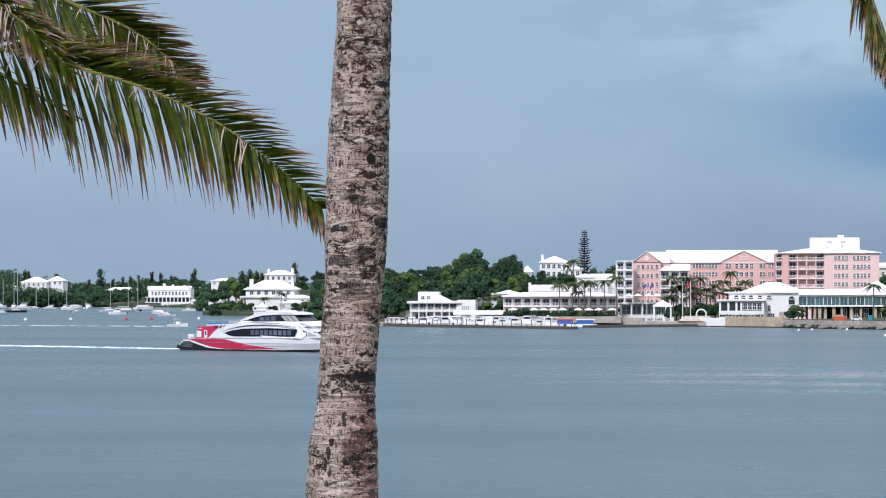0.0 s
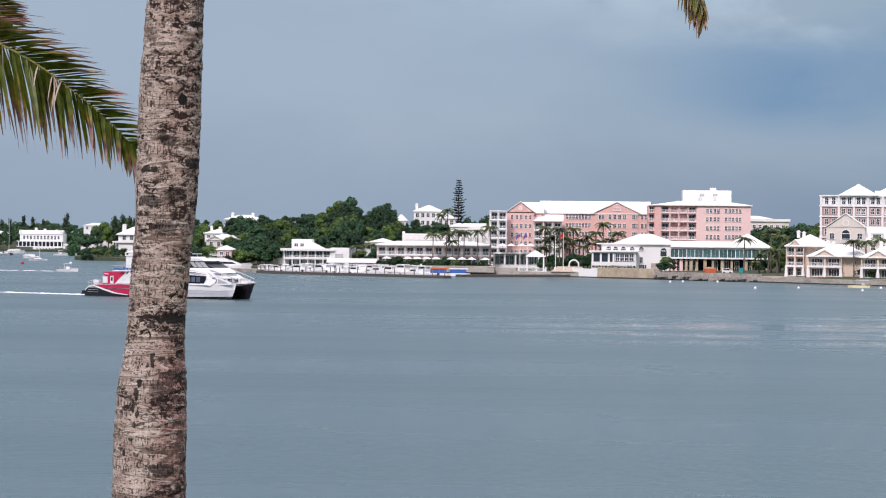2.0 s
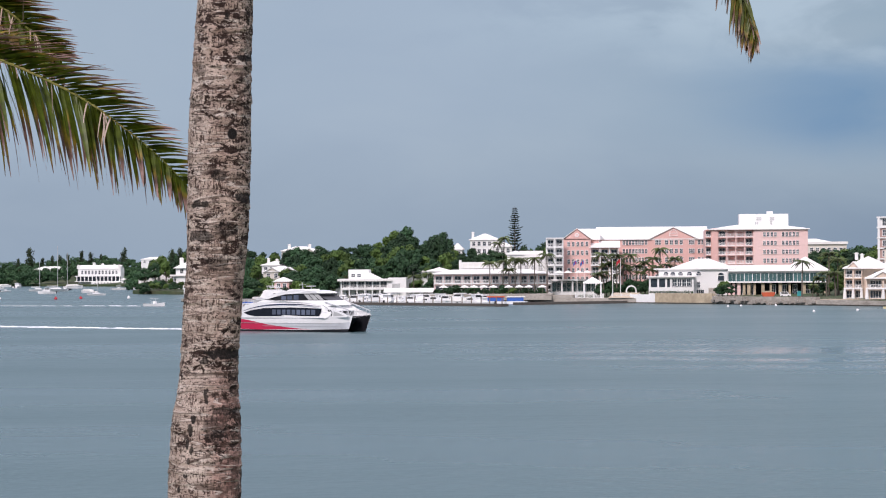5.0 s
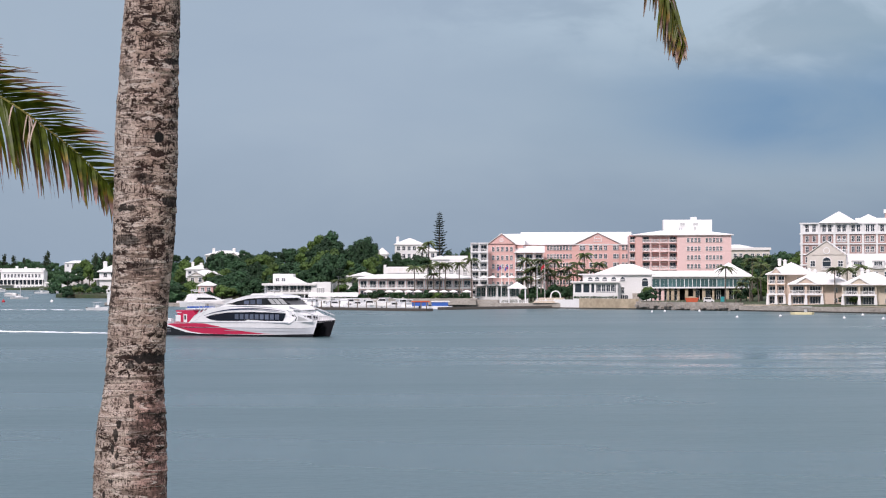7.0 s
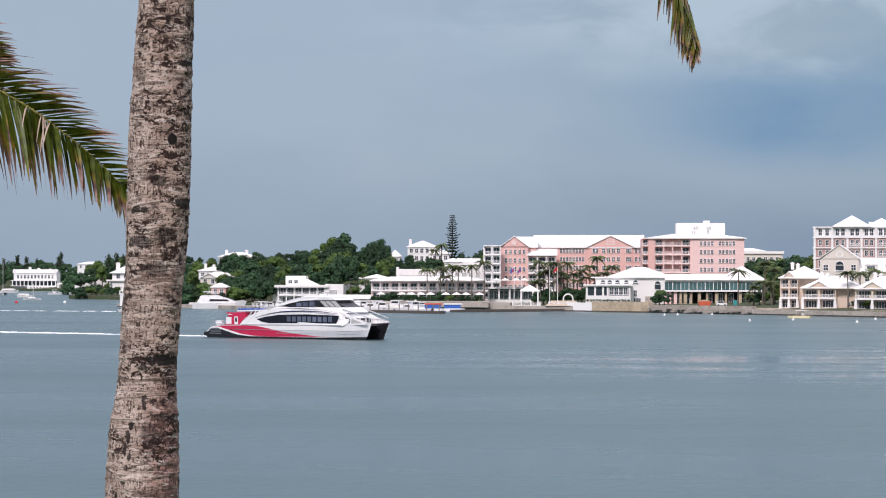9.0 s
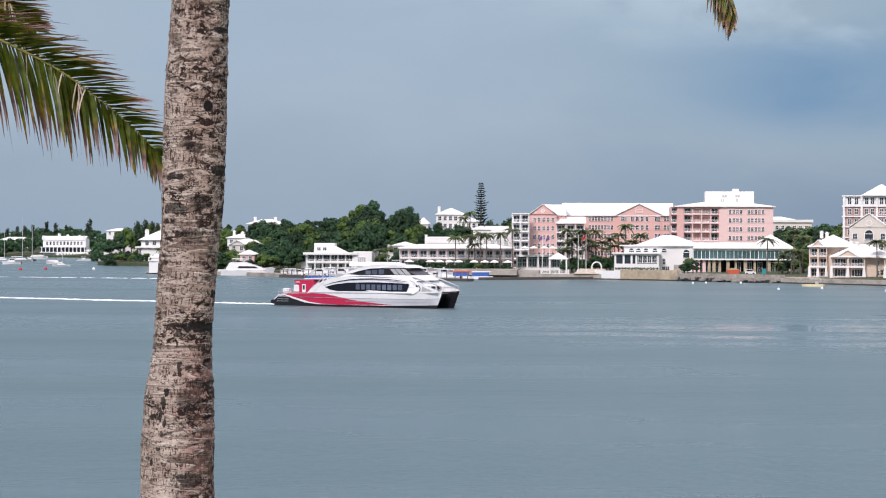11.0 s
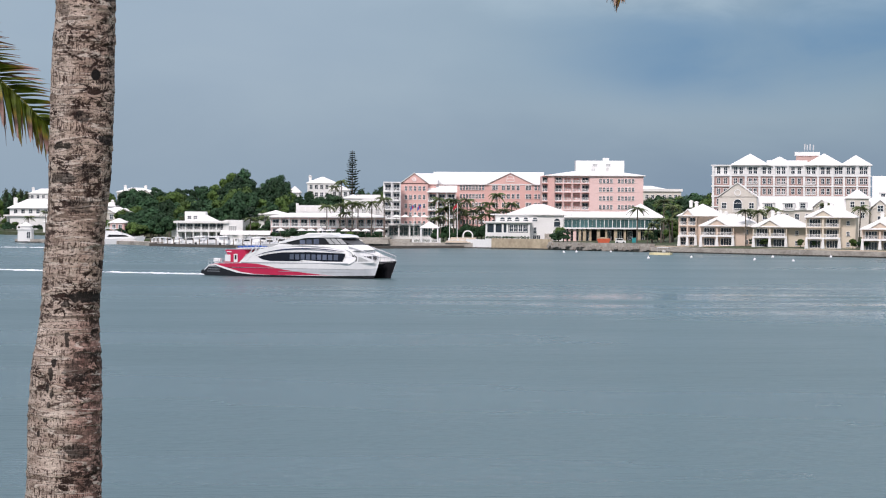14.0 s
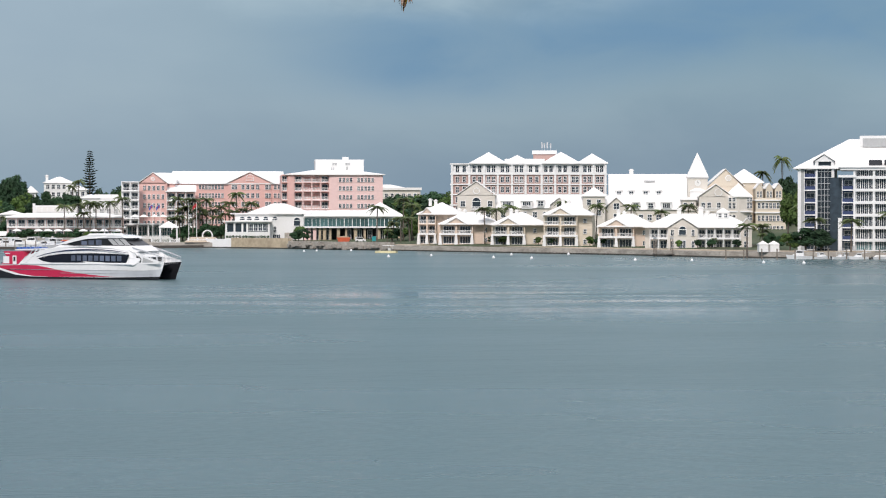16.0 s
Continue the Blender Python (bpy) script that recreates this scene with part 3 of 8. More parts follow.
# ---- the pink hotel ----
def pink_hotel():
    h = House("hotel", "long pink four-storey hotel with white roofs and pediment gable", 5, 858, 2.5, "hotel")
    # west wing with its gable
    h.wall(-19.6, -10.3, 2.5, 21.0, 0, 26, PINK)
    h.gable_y(-19.6, -10.3, 0, 26, 21.0, 3.7, PINK)
    h.win(spread(-18.6, -10.8, 5), (19.2, 16.2, 13.2, 10.2, 7.2), 0.75, 1.45)
    h.win([-15.0], [22.3], 1.0, 1.0, 0.0, "round", ROSE)
    h.gable_x(-14.9, -7.4, 4, 22, 20.9, 3.7)
    h.wall(-10.28, -7.6, 17.95, 20.9, 4.2, 15.9, PINK)
    # balconies beside it
    h.loggia(-10.3, -0.6, [2.7, 5.8, 8.8, 11.8, 14.8, 17.9], 3, 2.2, PINK, TRIM)
    h.gable_x(-10.3, -0.6, 0, 14, 18.1, 2.2, PINK)
    h.wall(-10.3, -0.6, 2.5, 17.9, 2.55, 14, PINK)
    # long middle range
    h.wall(-8.2, 29.6, 2.5, 21.0, 16, 32, PINK)
    h.gable_x(-8.2, 30.0, 16, 32, 21.0, 4.3, PINK)
    h.gable_y(10.6, 26.2, 15.5, 26, 21.2, 3.9, PINK)
    h.wall(10.9, 25.9, 2.5, 20.9, 15.6, 15.98, PINK, "bay")
    h.wall(-8.4, 29.6, 20.7, 21.0, 15.4, 15.58, TRIM, "cornice")
    h.win([18.4], [22.4], 2.4, 0.8, 15.5, "arch", PINK)
    rows = (19.7, 16.7, 13.7, 10.7, 7.7)
    h.win([1.1, 2.2, 3.3, 4.4, 5.5, 6.6, 7.7, 8.9], rows, 0.72, 1.5, 16.0)
    h.win([12.6, 16.0, 17.7, 19.4, 21.1, 24.3], rows, 0.95, 1.5, 15.6)
    h.win([12.6 + 1.0, 24.3 + 1.0], rows, 0.7, 1.5, 15.6)
    h.win([27.3, 28.6], rows, 0.8, 1.5, 16.0)
    # east wing: open stair, balconies, then the wall of small windows
    e = House("hotel", "pale pink hotel wing with recessed balconies and white roof", 47, 850, 2.5, "hotel")
    fl = [2.8, 5.9, 8.95, 12.0, 15.05, 18.1, 21.1, 23.6]
    e.loggia(28.6, 30.8, fl, 1, 2.0, PINK, PINK)
    e.wall(30.8, 32.9, 2.5, 24.1, -0.3, 12, PINK, "pier")
    e.loggia(32.9, 45.0, fl, 4, 2.2, PINK, ROSE, 0.4, closed=(1, 2))
    e.wall(45.0, 63.2, 2.5, 23.6, -0.2, 18, ROSE)
    e.wall(28.6, 45.0, 2.5, 23.6, 2.55, 18, ROSE)
    zs = (22.0, 19.1, 16.1, 13.1, 10.0, 7.0)
    e.win([48.6, 49.85, 51.1, 52.3, 54.9, 56.1, 57.3, 58.5, 59.7], zs, 0.72, 1.35, -0.2)
    e.side_win(63.2, spread(1, 17, 5), zs, 0.8, 1.3)
    e.hip(30.4, 63.2, -0.2, 18, 23.9, 1.5, over=0.7)
    e.wall(40.9, 57.6, 24.2, 29.2, 14, 24, WHITE, "plant_room", "white box on the roof")
    e.wall(50.3, 52.4, 29.2, 30.1, 15, 18, WHITE, "vent_box")
    e.win([47.5, 52.0], [27.6], 1.6, 0.8, 14.0, "sash", GREYWALL)
    e.win([51.8], [25.8], 0.7, 1.8, 14.0, "sash", GREYWALL)
    for x in (46.2, 46.9):
        e.wall(x, x + 0.4, 25.0, 26.4, 12.4, 12.9, STEEL, "roof_fan")
    # grey-roofed blocks further back
    b = House("flat_roofed_house", "low white house far behind among trees", 74, 960, 6, "house")
    b.wall(64, 86, 6, 20.6, 0, 12, IVORY)
    b.wall(63.5, 86.5, 20.6, 21.6, -0.6, 12.5, ROOF, "roof")
    b.hip(66, 80, 2, 12, 21.6, 1.2)
    b.win(spread(65, 85, 9), [18.6], 1.1, 1.3)
    b.e.matrix_basis = pose(74, 960, 4.7)


# ---- waterfront restaurant ----
def restaurant():
    h = House("restaurant", "white waterfront pavilion with green glazing and white hipped roof", 35, 786, 2.2, "restaurant")
    h.wall(8.8, 22.8, 2.0, 4.9, 0, 8, WHITE)
    h.wall(8.8, 22.8, 7.6, 8.0, 0, 8, WHITE, "lintel")
    for x in (8.8, 11.4, 13.9, 15.4, 22.2):
        h.wall(x, x + 0.6, 4.9, 7.6, 0, 0.6, WHITE, "pier")
    h.wall(9.4, 22.2, 4.9, 7.6, 0.4, 0.5, GLASS, "glazing")
    h.win(spread(16.2, 22.0, 4), [6.3], 1.15, 2.1, 0.38, "sash")
    h.wall(8.0, 23.4, 8.0, 8.4, -0.7, 8, ROOF, "roof")
    h.wall(12.0, 33.5, 2.0, 10.4, 4, 18, WHITE)
    h.win([14.2, 16.4, 18.8, 21.6, 24.5], [8.75], 1.5, 0.35, 4.0, "arch")
    h.win([31.5], [7.6], 1.9, 1.6, 4.0, "arch")
    h.win([24.5], [5.6], 0.8, 1.8, 4.0, "sash")
    h.win([25.0], [3.3], 2.2, 1.4, 4.0, "wide")
    h.wall(10.5, 33.5, 10.4, 10.75, 3.2, 18.6, ROOF, "eave")
    h.hip(16.2, 36, 4, 20, 10.75, 3.1)
    # glazed gallery over the open ground floor
    h.wall(33.5, 64.3, 9.2, 9.9, 2.0, 16, WHITE, "lintel")
    h.wall(33.5, 64.3, 6.1, 6.5, 1.2, 16, TRIM, "balcony_slab")
    me = window_mesh(2.35, 2.55, "plain", GREENGLASS)
    for x in spread(33.6, 64.2, 12):
        part("glazed_panel", me, None, h.e, m=h.at(x, 2.05, 7.85))
        part("mullion", window_mesh(0.06, 2.4, "plain", TRIM), None, h.e, m=h.at(x, 2.0, 7.85))
    h.wall(33.5, 64.3, 6.5, 9.2, 2.2, 16, GREYWALL)
    # near-black sheet that paints the shade within the open ground floor
    h.wall(33.5, 64.3, 2.2, 6.1, 8.0, 8.3, DARK, "back_wall")
    for k, x in enumerate((33.4, 35.0, 36.5, 38.3, 39.6, 41.6, 44.0, 46.6, 49.4, 52.5, 56.8, 60.5, 63.5)):
        h.wall(x, x + (0.7 if k % 2 else 1.0), 2.0, 6.1, 2.0, 2.8, SANDSTONE if k > 2 else ROSE, "pier")
    me = window_mesh(1.2, 3.0, "sash")
    for x in (34.6, 36.2, 37.6, 39.2, 40.9, 47.9, 51.3, 54.6, 58.6, 62.2):
        part("glass_door", me, None, h.e, m=h.at(x, 4.0, 3.9))
    h.gable_x(34, 53, 1.6, 20, 9.95, 1.7)
    h.hip(51.6, 65.0, 1.6, 18, 9.95, 4.3)
    # lodge steps and ramp in front
    q = Geo()
    for i in range(9):
        q.box(27.5, 30.0, -1.6 - 0.45 * i, -1.15 - 0.45 * i, 1.0, 4.6 - 0.36 * i)
    solid("steps", q, CONCRETE, "pale concrete steps up from the quay", "steps", pose(0, 789.5, 0), kind="structure")


# ---- low pink club block, white frame tower and marina house ----
def club_block():
    h = House("hotel_annexe", "low pink two-storey block with white roof and balconies", -43, 825, 2.5, "building")
    h.loggia(-61.9, -24.3, [2.8, 6.0, 9.2], 12, 2.2, ROSE, TRIM, 0.28, doors=GLASS)
    h.wall(-61.9, -24.3, 2.5, 9.2, 2.55, 12, ROSE)
    h.wall(-62.4, -23.8, 9.2, 9.4, -0.9, 12.5, TRIM, "eave")
    h.hip(-62, -24.2, -0.2, 12, 9.6, 1.1, over=0.3)
    b = House("white_block", "white flat-roofed block with long ribbon of windows", -46, 842, 6, "building")
    b.wall(-54.4, -39.8, 6, 13.2, 0, 10, WHITE)
    b.wall(-54.6, -53.8, 6, 13.9, -0.2, 2, WHITE, "pier")
    for x in spread(-53.4, -40.2, 7):
        part("panel", window_mesh(1.5, 1.5, "plain", CLOTH), None, b.e, m=b.at(x, 0, 12.0))
    c = House("white_block", "white apartment block with shuttered windows", -32, 862, 6, "building")
    c.wall(-39.2, -25.9, 5, 15.9, 0, 12, WHITE)
    c.wall(-35.0, -27.0, 15.9, 17.0, 1, 10, WHITE)
    c.hip(-39.2, -33.5, 0, 8, 15.9, 1.2)
    c.win(spread(-38.4, -26.5, 5), (14.0, 11.2), 1.3, 1.5, 0, "sash", GREYWALL)
    # open white frame tower
    t = House("stair_tower", "open white frame stair tower beside the hotel", -22, 850, 2.5, "tower")
    fl = [2.6, 5.7, 8.8, 11.9, 15.0, 18.1, 21.2]
    t.loggia(-25.4, -19.5, fl, 2, 4.5, WHITE, TRIM, 0.45, True, True, GLASS)
    # glass garden pavilion and terrace
    p = House("terrace_pavilion", "white glazed terrace pavilion with flat roof", -15, 836, 2.3, "pavilion")
    p.wall(-23.5, -8.0, 6.6, 7.2, -0.3, 8, WHITE, "roof")
    for x in (-23.5, -20.0, -16.4, -12.6, -8.6):
        p.wall(x, x + 0.55, 2.0, 6.6, 0, 0.6, WHITE, "pier")
    p.wall(-23.2, -8.3, 2.0, 6.6, 3.5, 3.7, GREENGLASS, "glazing")
    for x in spread(-23.2, -8.3, 9):
        p.win([x], [4.6], 1.2, 2.8, 3.45, "sash", GREENGLASS)
    p.wall(-23.2, -8.3, 2.0, 3.0, 0.1, 0.3, TRIM, "parapet")
    # marina clubhouse
    m = House("marina_house", "white two-storey marina clubhouse with glazed gallery and flat roof", -83, 838, 1.6, "house")
    m.wall(-95.4, -77.0, 7.0, 7.75, -1.4, 12, ROOF, "roof", "wide flat white roof slab")
    m.wall(-94.4, -78.4, 4.1, 4.7, -0.2, 3.2, TRIM, "floor_slab")
    m.wall(-94.2, -78.4, 1.6, 4.1, 2.6, 12, WHITE)
    # block coloured near black for the shade behind the gallery
    m.wall(-94.2, -78.4, 4.7, 7.0, 1.6, 12, DARK, "back_wall")
    for x in (-94.4, -91.7, -89.1, -86.5, -83.9, -81.3, -78.8):
        m.wall(x, x + 0.42, 1.6, 7.0, -0.1, 0.45, TRIM, "pier")
    for x in spread(-93.9, -78.7, 6):
        part("glazed_panel", window_mesh(2.0, 1.9, "sash"), None, m.e, m=m.at(x, 1.5, 5.85))
        part("railing", railing_mesh(2.1, 0.8), None, m.e, m=m.at(x, 0.1, 4.7))
    m.win(spread(-93.5, -79.0, 5), [2.9], 1.6, 1.7, 2.6, "wide")
    m.wall(-92.2, -85.2, 7.75, 10.9, 4, 11, WHITE, "attic")
    m.win([-90.6, -88.6], [8.9], 1.2, 1.0, 4.0, "sash")
    m.hip(-88.2, -81.6, 0.6, 9, 7.85, 2.0)
    m.wall(-78.4, -72.2, 1.6, 8.1, -0.6, 10, WHITE)
    m.win([-75.6], [5.3], 2.6, 1.6, -0.6, "wide", GREYWALL)
    m.wall(-77.6, -74.0, 3.4, 3.7, -1.6, -0.61, TRIM, "canopy")
    # long white canvas roof over the berths
    q = Geo()
    q.gable_x(-77, -61.5, 0, 7, 2.6, 1.2)
    t = thing("marquee", "long white canvas marquee beside the marina", "tent", pose(-69, 812, 1.0))
    q.v = [(x + 69, y, z) for x, y, z in q.v]
    part("roof", q, CLOTH, t)
    for x in (-7.6, -3.8, 0, 3.8, 7.2):
        for y in (0.2, 6.8):
            q = Geo()
            q.tube([(x, y, 0), (x, y, 2.5)], [0.08, 0.08], 6)
            part("pole", q, STEEL, t)


# ---- pink and white hotel block, with its pavilions ----
def stone_hotel():
    h = House("hotel", "tall pink and white hotel with balconies and pavilion roofs", 107, 800, 4, "hotel", turn=-7)
    h.wall(81.6, 131.9, 4, 23.4, 0.3, 16, DUSKY)
    h.wall(81.6, 131.9, 23.4, 26.7, 0.6, 16, TRIM, "attic")
    for z in (13.4, 16.8, 20.1, 23.4, 26.7):
        h.wall(81.3, 132.2, z - 0.2, z + 0.2, -0.15, 16.2, TRIM, "cornice")
    for x in (81.6, 87.2, 92.0, 96.4, 101.0, 105.4, 110.6, 115.0, 119.6, 123.2, 127.4, 131.2):
        h.wall(x, x + 0.7, 4, 26.7, -0.1, 0.29, TRIM, "pilaster")
    for a, b, n in ((82.6, 87.0, 2), (88.2, 91.8, 2), (93.0, 96.2, 2), (97.4, 100.8, 2), (102, 105.2, 2), (106.4, 110.4, 2),
                    (111.5, 114.8, 2), (116, 119.4, 2), (120.6, 123, 2), (124.2, 127.2, 2), (128.4, 131, 2)):
        h.win(spread(a, b, n), (25.1,), 1.05, 2.1, 0.6)
        h.win(spread(a, b, n), (21.7, 18.4, 15.1, 11.8), 0.95, 1.7, 0.3)
    for x in (94.5, 103.5, 112.9):
        for z in (18.5, 21.8):
            part("railing", railing_mesh(3.2), None, h.e, m=h.at(x, -0.3, z - 1.2))
    h.hip(88.0, 99.4, -0.4, 11, 27.0, 3.6)
    h.hip(111.4, 123.2, -0.4, 11, 27.0, 3.6)
    h.hip(122.8, 132.0, 0, 12, 27.0, 3.2)
    h.wall(99.0, 112.0, 26.9, 28.4, 3, 14, WHITE, "parapet")
    h.hip(101.0, 105.2, 4, 9, 28.4, 1.3)
    h.wall(108.4, 115.6, 27.0, 30.0, 7, 14, DUSKY, "lift_house")
    h.wall(108.0, 116.0, 30.0, 31.2, 6.6, 14.4, TRIM, "cornice")
    for i, x in enumerate((111.2, 112.0, 112.9, 114.0)):
        q = Geo()
        q.tube([(x, 9, 31.2), (x, 9, 33.8 - 0.3 * (i % 2))], [0.06, 0.06], 6)
        q.box(x - 0.22, x + 0.22, 8.8, 9.05, 32.0, 33.9 - 0.3 * (i % 2))
        h.add("antenna", q, STEEL, "grey aerial panel on a pole")
    h.side_win(131.9, spread(1, 15, 4), (25.1, 21.7, 18.4, 15.1), 1.0, 1.7)


# ---- ivory residences behind the cottages ----
def dormer(h, x, z, y, wall, w=2.3, deep=4.0, style="sash"):
    """A box dormer with a white front and a thin sloped lid."""
    h.wall(x - w / 2, x + w / 2, z - 1.2, z + 0.9, y, y + deep, TRIM, "dormer")
    q = Geo()
    q.prism([(x - w / 2 - 0.25, z + 0.9), (x + w / 2 + 0.25, z + 0.9), (x + w / 2 + 0.25, z + 1.08), (x - w / 2 - 0.25, z + 1.08)], y - 0.3, y + deep)
    h.add("dormer_roof", q, ROOF)
    h.win([x], [z], w * 0.66, 1.35, y, style)


def residences():
    h = House("residence", "ivory waterfront residence with gables and stepped white roofs", 98, 748, 3, "building", turn=-8)
    h.wall(78.2, 89.6, 3, 16.4, 0, 24, IVORY)
    h.gable_y(78.2, 89.6, 0, 24, 16.4, 4.3, IVORY)
    h.win([84.0], [17.6], 1.6, 1.6, 0, "round", IVORY)
    h.win([79.9, 88.1], [13.7], 1.3, 1.6)
    h.win([84.0], [13.4], 2.4, 1.9, 0, "arch")
    part("railing", railing_mesh(3.2), None, h.e, m=h.at(84.0, -0.5, 11.9))
    h.win([80.5, 84, 87.5], [10.4], 1.2, 1.5)
    h.wall(89.6, 117.0, 3, 12.4, 1.5, 15, IVORY)
    h.gable_x(89.6, 117.0, 1.5, 13, 12.6, 3.8, IVORY)
    for x in (93.2, 99.2):
        dormer(h, x, 13.6, 0.8, IVORY, 3.4, 5, "wide")
        part("railing", railing_mesh(3.0), None, h.e, m=h.at(x, 0.4, 12.2))
    dormer(h, 103.4, 13.8, 0.8, IVORY, 2.2)
    h.wall(106.6, 111.4, 3, 13.6, 0.4, 8, IVORY, "bay")
    h.gable_y(106.6, 111.4, 0.4, 9, 13.6, 2.2, IVORY)
    h.win([109.0], [13.4], 1.3, 1.7, 0.4)
    h.win(spread(90.5, 116, 8), (10.4, 7.4), 1.2, 1.6, 1.5)
    h.wall(116.2, 122.9, 3, 16.0, 0, 8, IVORY, "tower")
    h.hip(116.2, 122.9, 0, 8, 16.2, 2.6)
    h.win([118, 121], (14.2, 11.0), 1.1, 1.6)
    # eastern range: steep white roof, dormers, clock tower
    e = House("residence", "ivory residence with steep white roof and clock tower", 138, 746, 3, "building", turn=-9)
    e.wall(125.0, 149.6, 3, 16.0, 12, 28, IVORY)
    e.gable_x(124.6, 149.6, 12, 26, 16.1, 6.9, CREAM)
    e.chimney(131.3, 18.5, 21.0, 24.6, 1.3)
    for x in (127.4, 131.2, 135.6, 139.6):
        dormer(e, x, 16.9, 12.2, IVORY, 1.9, 4)
    e.wall(135.2, 138.6, 20.6, 21.0, 15.8, 16.4, GREYWALL, "skylight")
    e.wall(122.4, 152.0, 3, 11.9, 0.5, 14, IVORY)
    e.gable_x(122.4, 152.0, 0.5, 14, 12.1, 4.2, IVORY)
    e.wall(123.6, 129.2, 3, 13.0, 0, 8, IVORY, "bay")
    e.gable_y(123.6, 129.2, 0, 9, 13.0, 2.8, IVORY)
    e.win([126.5], (13.0, 9.8), 1.6, 1.7)
    for x, w in ((132.4, 2.2), (136.9, 2.2), (141.6, 3.2)):
        dormer(e, x, 13.2, 0.0, IVORY, w, 5, "wide" if w > 3 else "sash")
    e.win(spread(130, 151, 8), (9.6, 6.6), 1.2, 1.6, 0.5)
    e.win([147.3, 149.4], [13.3], 0.9, 1.5, 0.0)
    e.wall(146.3, 150.6, 11.6, 15.0, 0, 5, IVORY, "dormer")
    e.hip(146.3, 150.6, 0, 5, 15.1, 0.6)
    # clock tower
    e.wall(148.2, 154.2, 3, 21.8, 4, 10, IVORY, "tower")
    e.wall(147.9, 154.5, 21.5, 21.9, 3.7, 10.3, TRIM, "cornice")
    e.hip(148.2, 154.2, 4, 10, 22.0, 7.5, over=0.3)
    e.win([151.2], [20.1], 1.5, 1.5, 4.0, "round", CLOTH)
    q = Geo()
    q.box(151.15, 151.25, 3.75, 3.83, 20.1, 20.75)
    q.box(151.2, 151.6, 3.75, 3.83, 20.05, 20.15)
    e.add("clock_pointer", q, BLACK)
    e.wall(148.9, 153.4, 14.0, 17.6, 2.5, 4, TRIM, "porch")
    e.hip(148.9, 153.4, 2.5, 6, 17.7, 1.0, over=0.2)
    # gabled blocks and bay tower at the east end
    e.wall(154.1, 165.3, 3, 19.2, 6, 26, CREAM)
    e.gable_y(154.1, 165.3, 6, 26, 19.2, 5.3, CREAM)
    e.win([160.6], [21.6], 1.5, 1.5, 6.0, "round", IVORY)
    e.hip(160.6, 171.5, 12, 26, 20.4, 4.2)
    e.wall(160.8, 171.3, 3, 20.2, 12, 26, CREAM)
    e.wall(151.4, 161.4, 3, 16.0, -2, 12, IVORY)
    e.gable_y(151.4, 161.4, -2, 12, 16.0, 3.8, IVORY)
    e.win([157.2], [17.2], 2.0, 2.0, -2.0, "round", IVORY)
    e.win([152.6, 154.4, 157.3], [13.2], 1.0, 1.7, -2.0)
    part("railing", railing_mesh(6.4), None, e.e, m=e.at(155.5, -2.6, 11.6))
    e.win(spread(152, 161, 5), (10.0, 7.0), 1.1, 1.6, -2.0)
    # bay tower with hexagonal roof
    q = Geo()
    ring = [(163.3 + 4.4 * math.cos(math.radians(30 + 60 * i)), 1.0 + 4.4 * math.sin(math.radians(30 + 60 * i))) for i in range(6)]
    q.plan(ring, 3, 15.9)
    e.add("bay", q, IVORY)
    q = Geo()
    wide = [(163.3 + (a - 163.3) * 1.12, 1 + (b - 1) * 1.12) for a, b in ring]
    q.plan(wide, 15.7, 16.0)
    for a, b in zip(wide, wide[1:] + wide[:1]):
        q.face([(*a, 16.0), (*b, 16.0), (163.3, 1.0, 20.0)])
    e.add("roof", q, ROOF)
    for z, hh in ((15.0, 1.0), (13.2, 1.5), (9.6, 1.5)):
        e.win([160.6, 161.8, 163.0], [z], 0.75, hh, -2.9)
        e.win([165.0, 166.0, 166.9], [z], 0.65, hh, -1.9)
    e.wall(159.2, 167.4, 11.2, 11.6, -3.2, 1, TRIM, "cornice")
    e.wall(159.4, 164.2, 3, 16.0, -2.85, 1, IVORY)
    # yellow end block with small gables
    e.wall(168.5, 177.6, 2.5, 15.5, 0, 24, CREAM)
    for x in (169.6, 172.6, 175.4):
        e.wall(x - 1.1, x + 1.1, 15.5, 18.2, 0.2, 20, CREAM, "bay")
        e.gable_y(x - 1.1, x + 1.1, 0.2, 20, 18.4, 1.7, CREAM, 0.2)
        e.win([x - 0.45, x + 0.45], [16.6], 0.5, 1.8, 0.2)
    e.wall(168.2, 178.0, 14.6, 15.0, -0.5, 24, TRIM, "cornice")
    e.wall(168.2, 178.0, 10.9, 11.3, -0.5, 24, TRIM, "cornice")
    e.win(spread(169, 177, 7), (13.2, 9.4, 6.2), 0.75, 1.6)


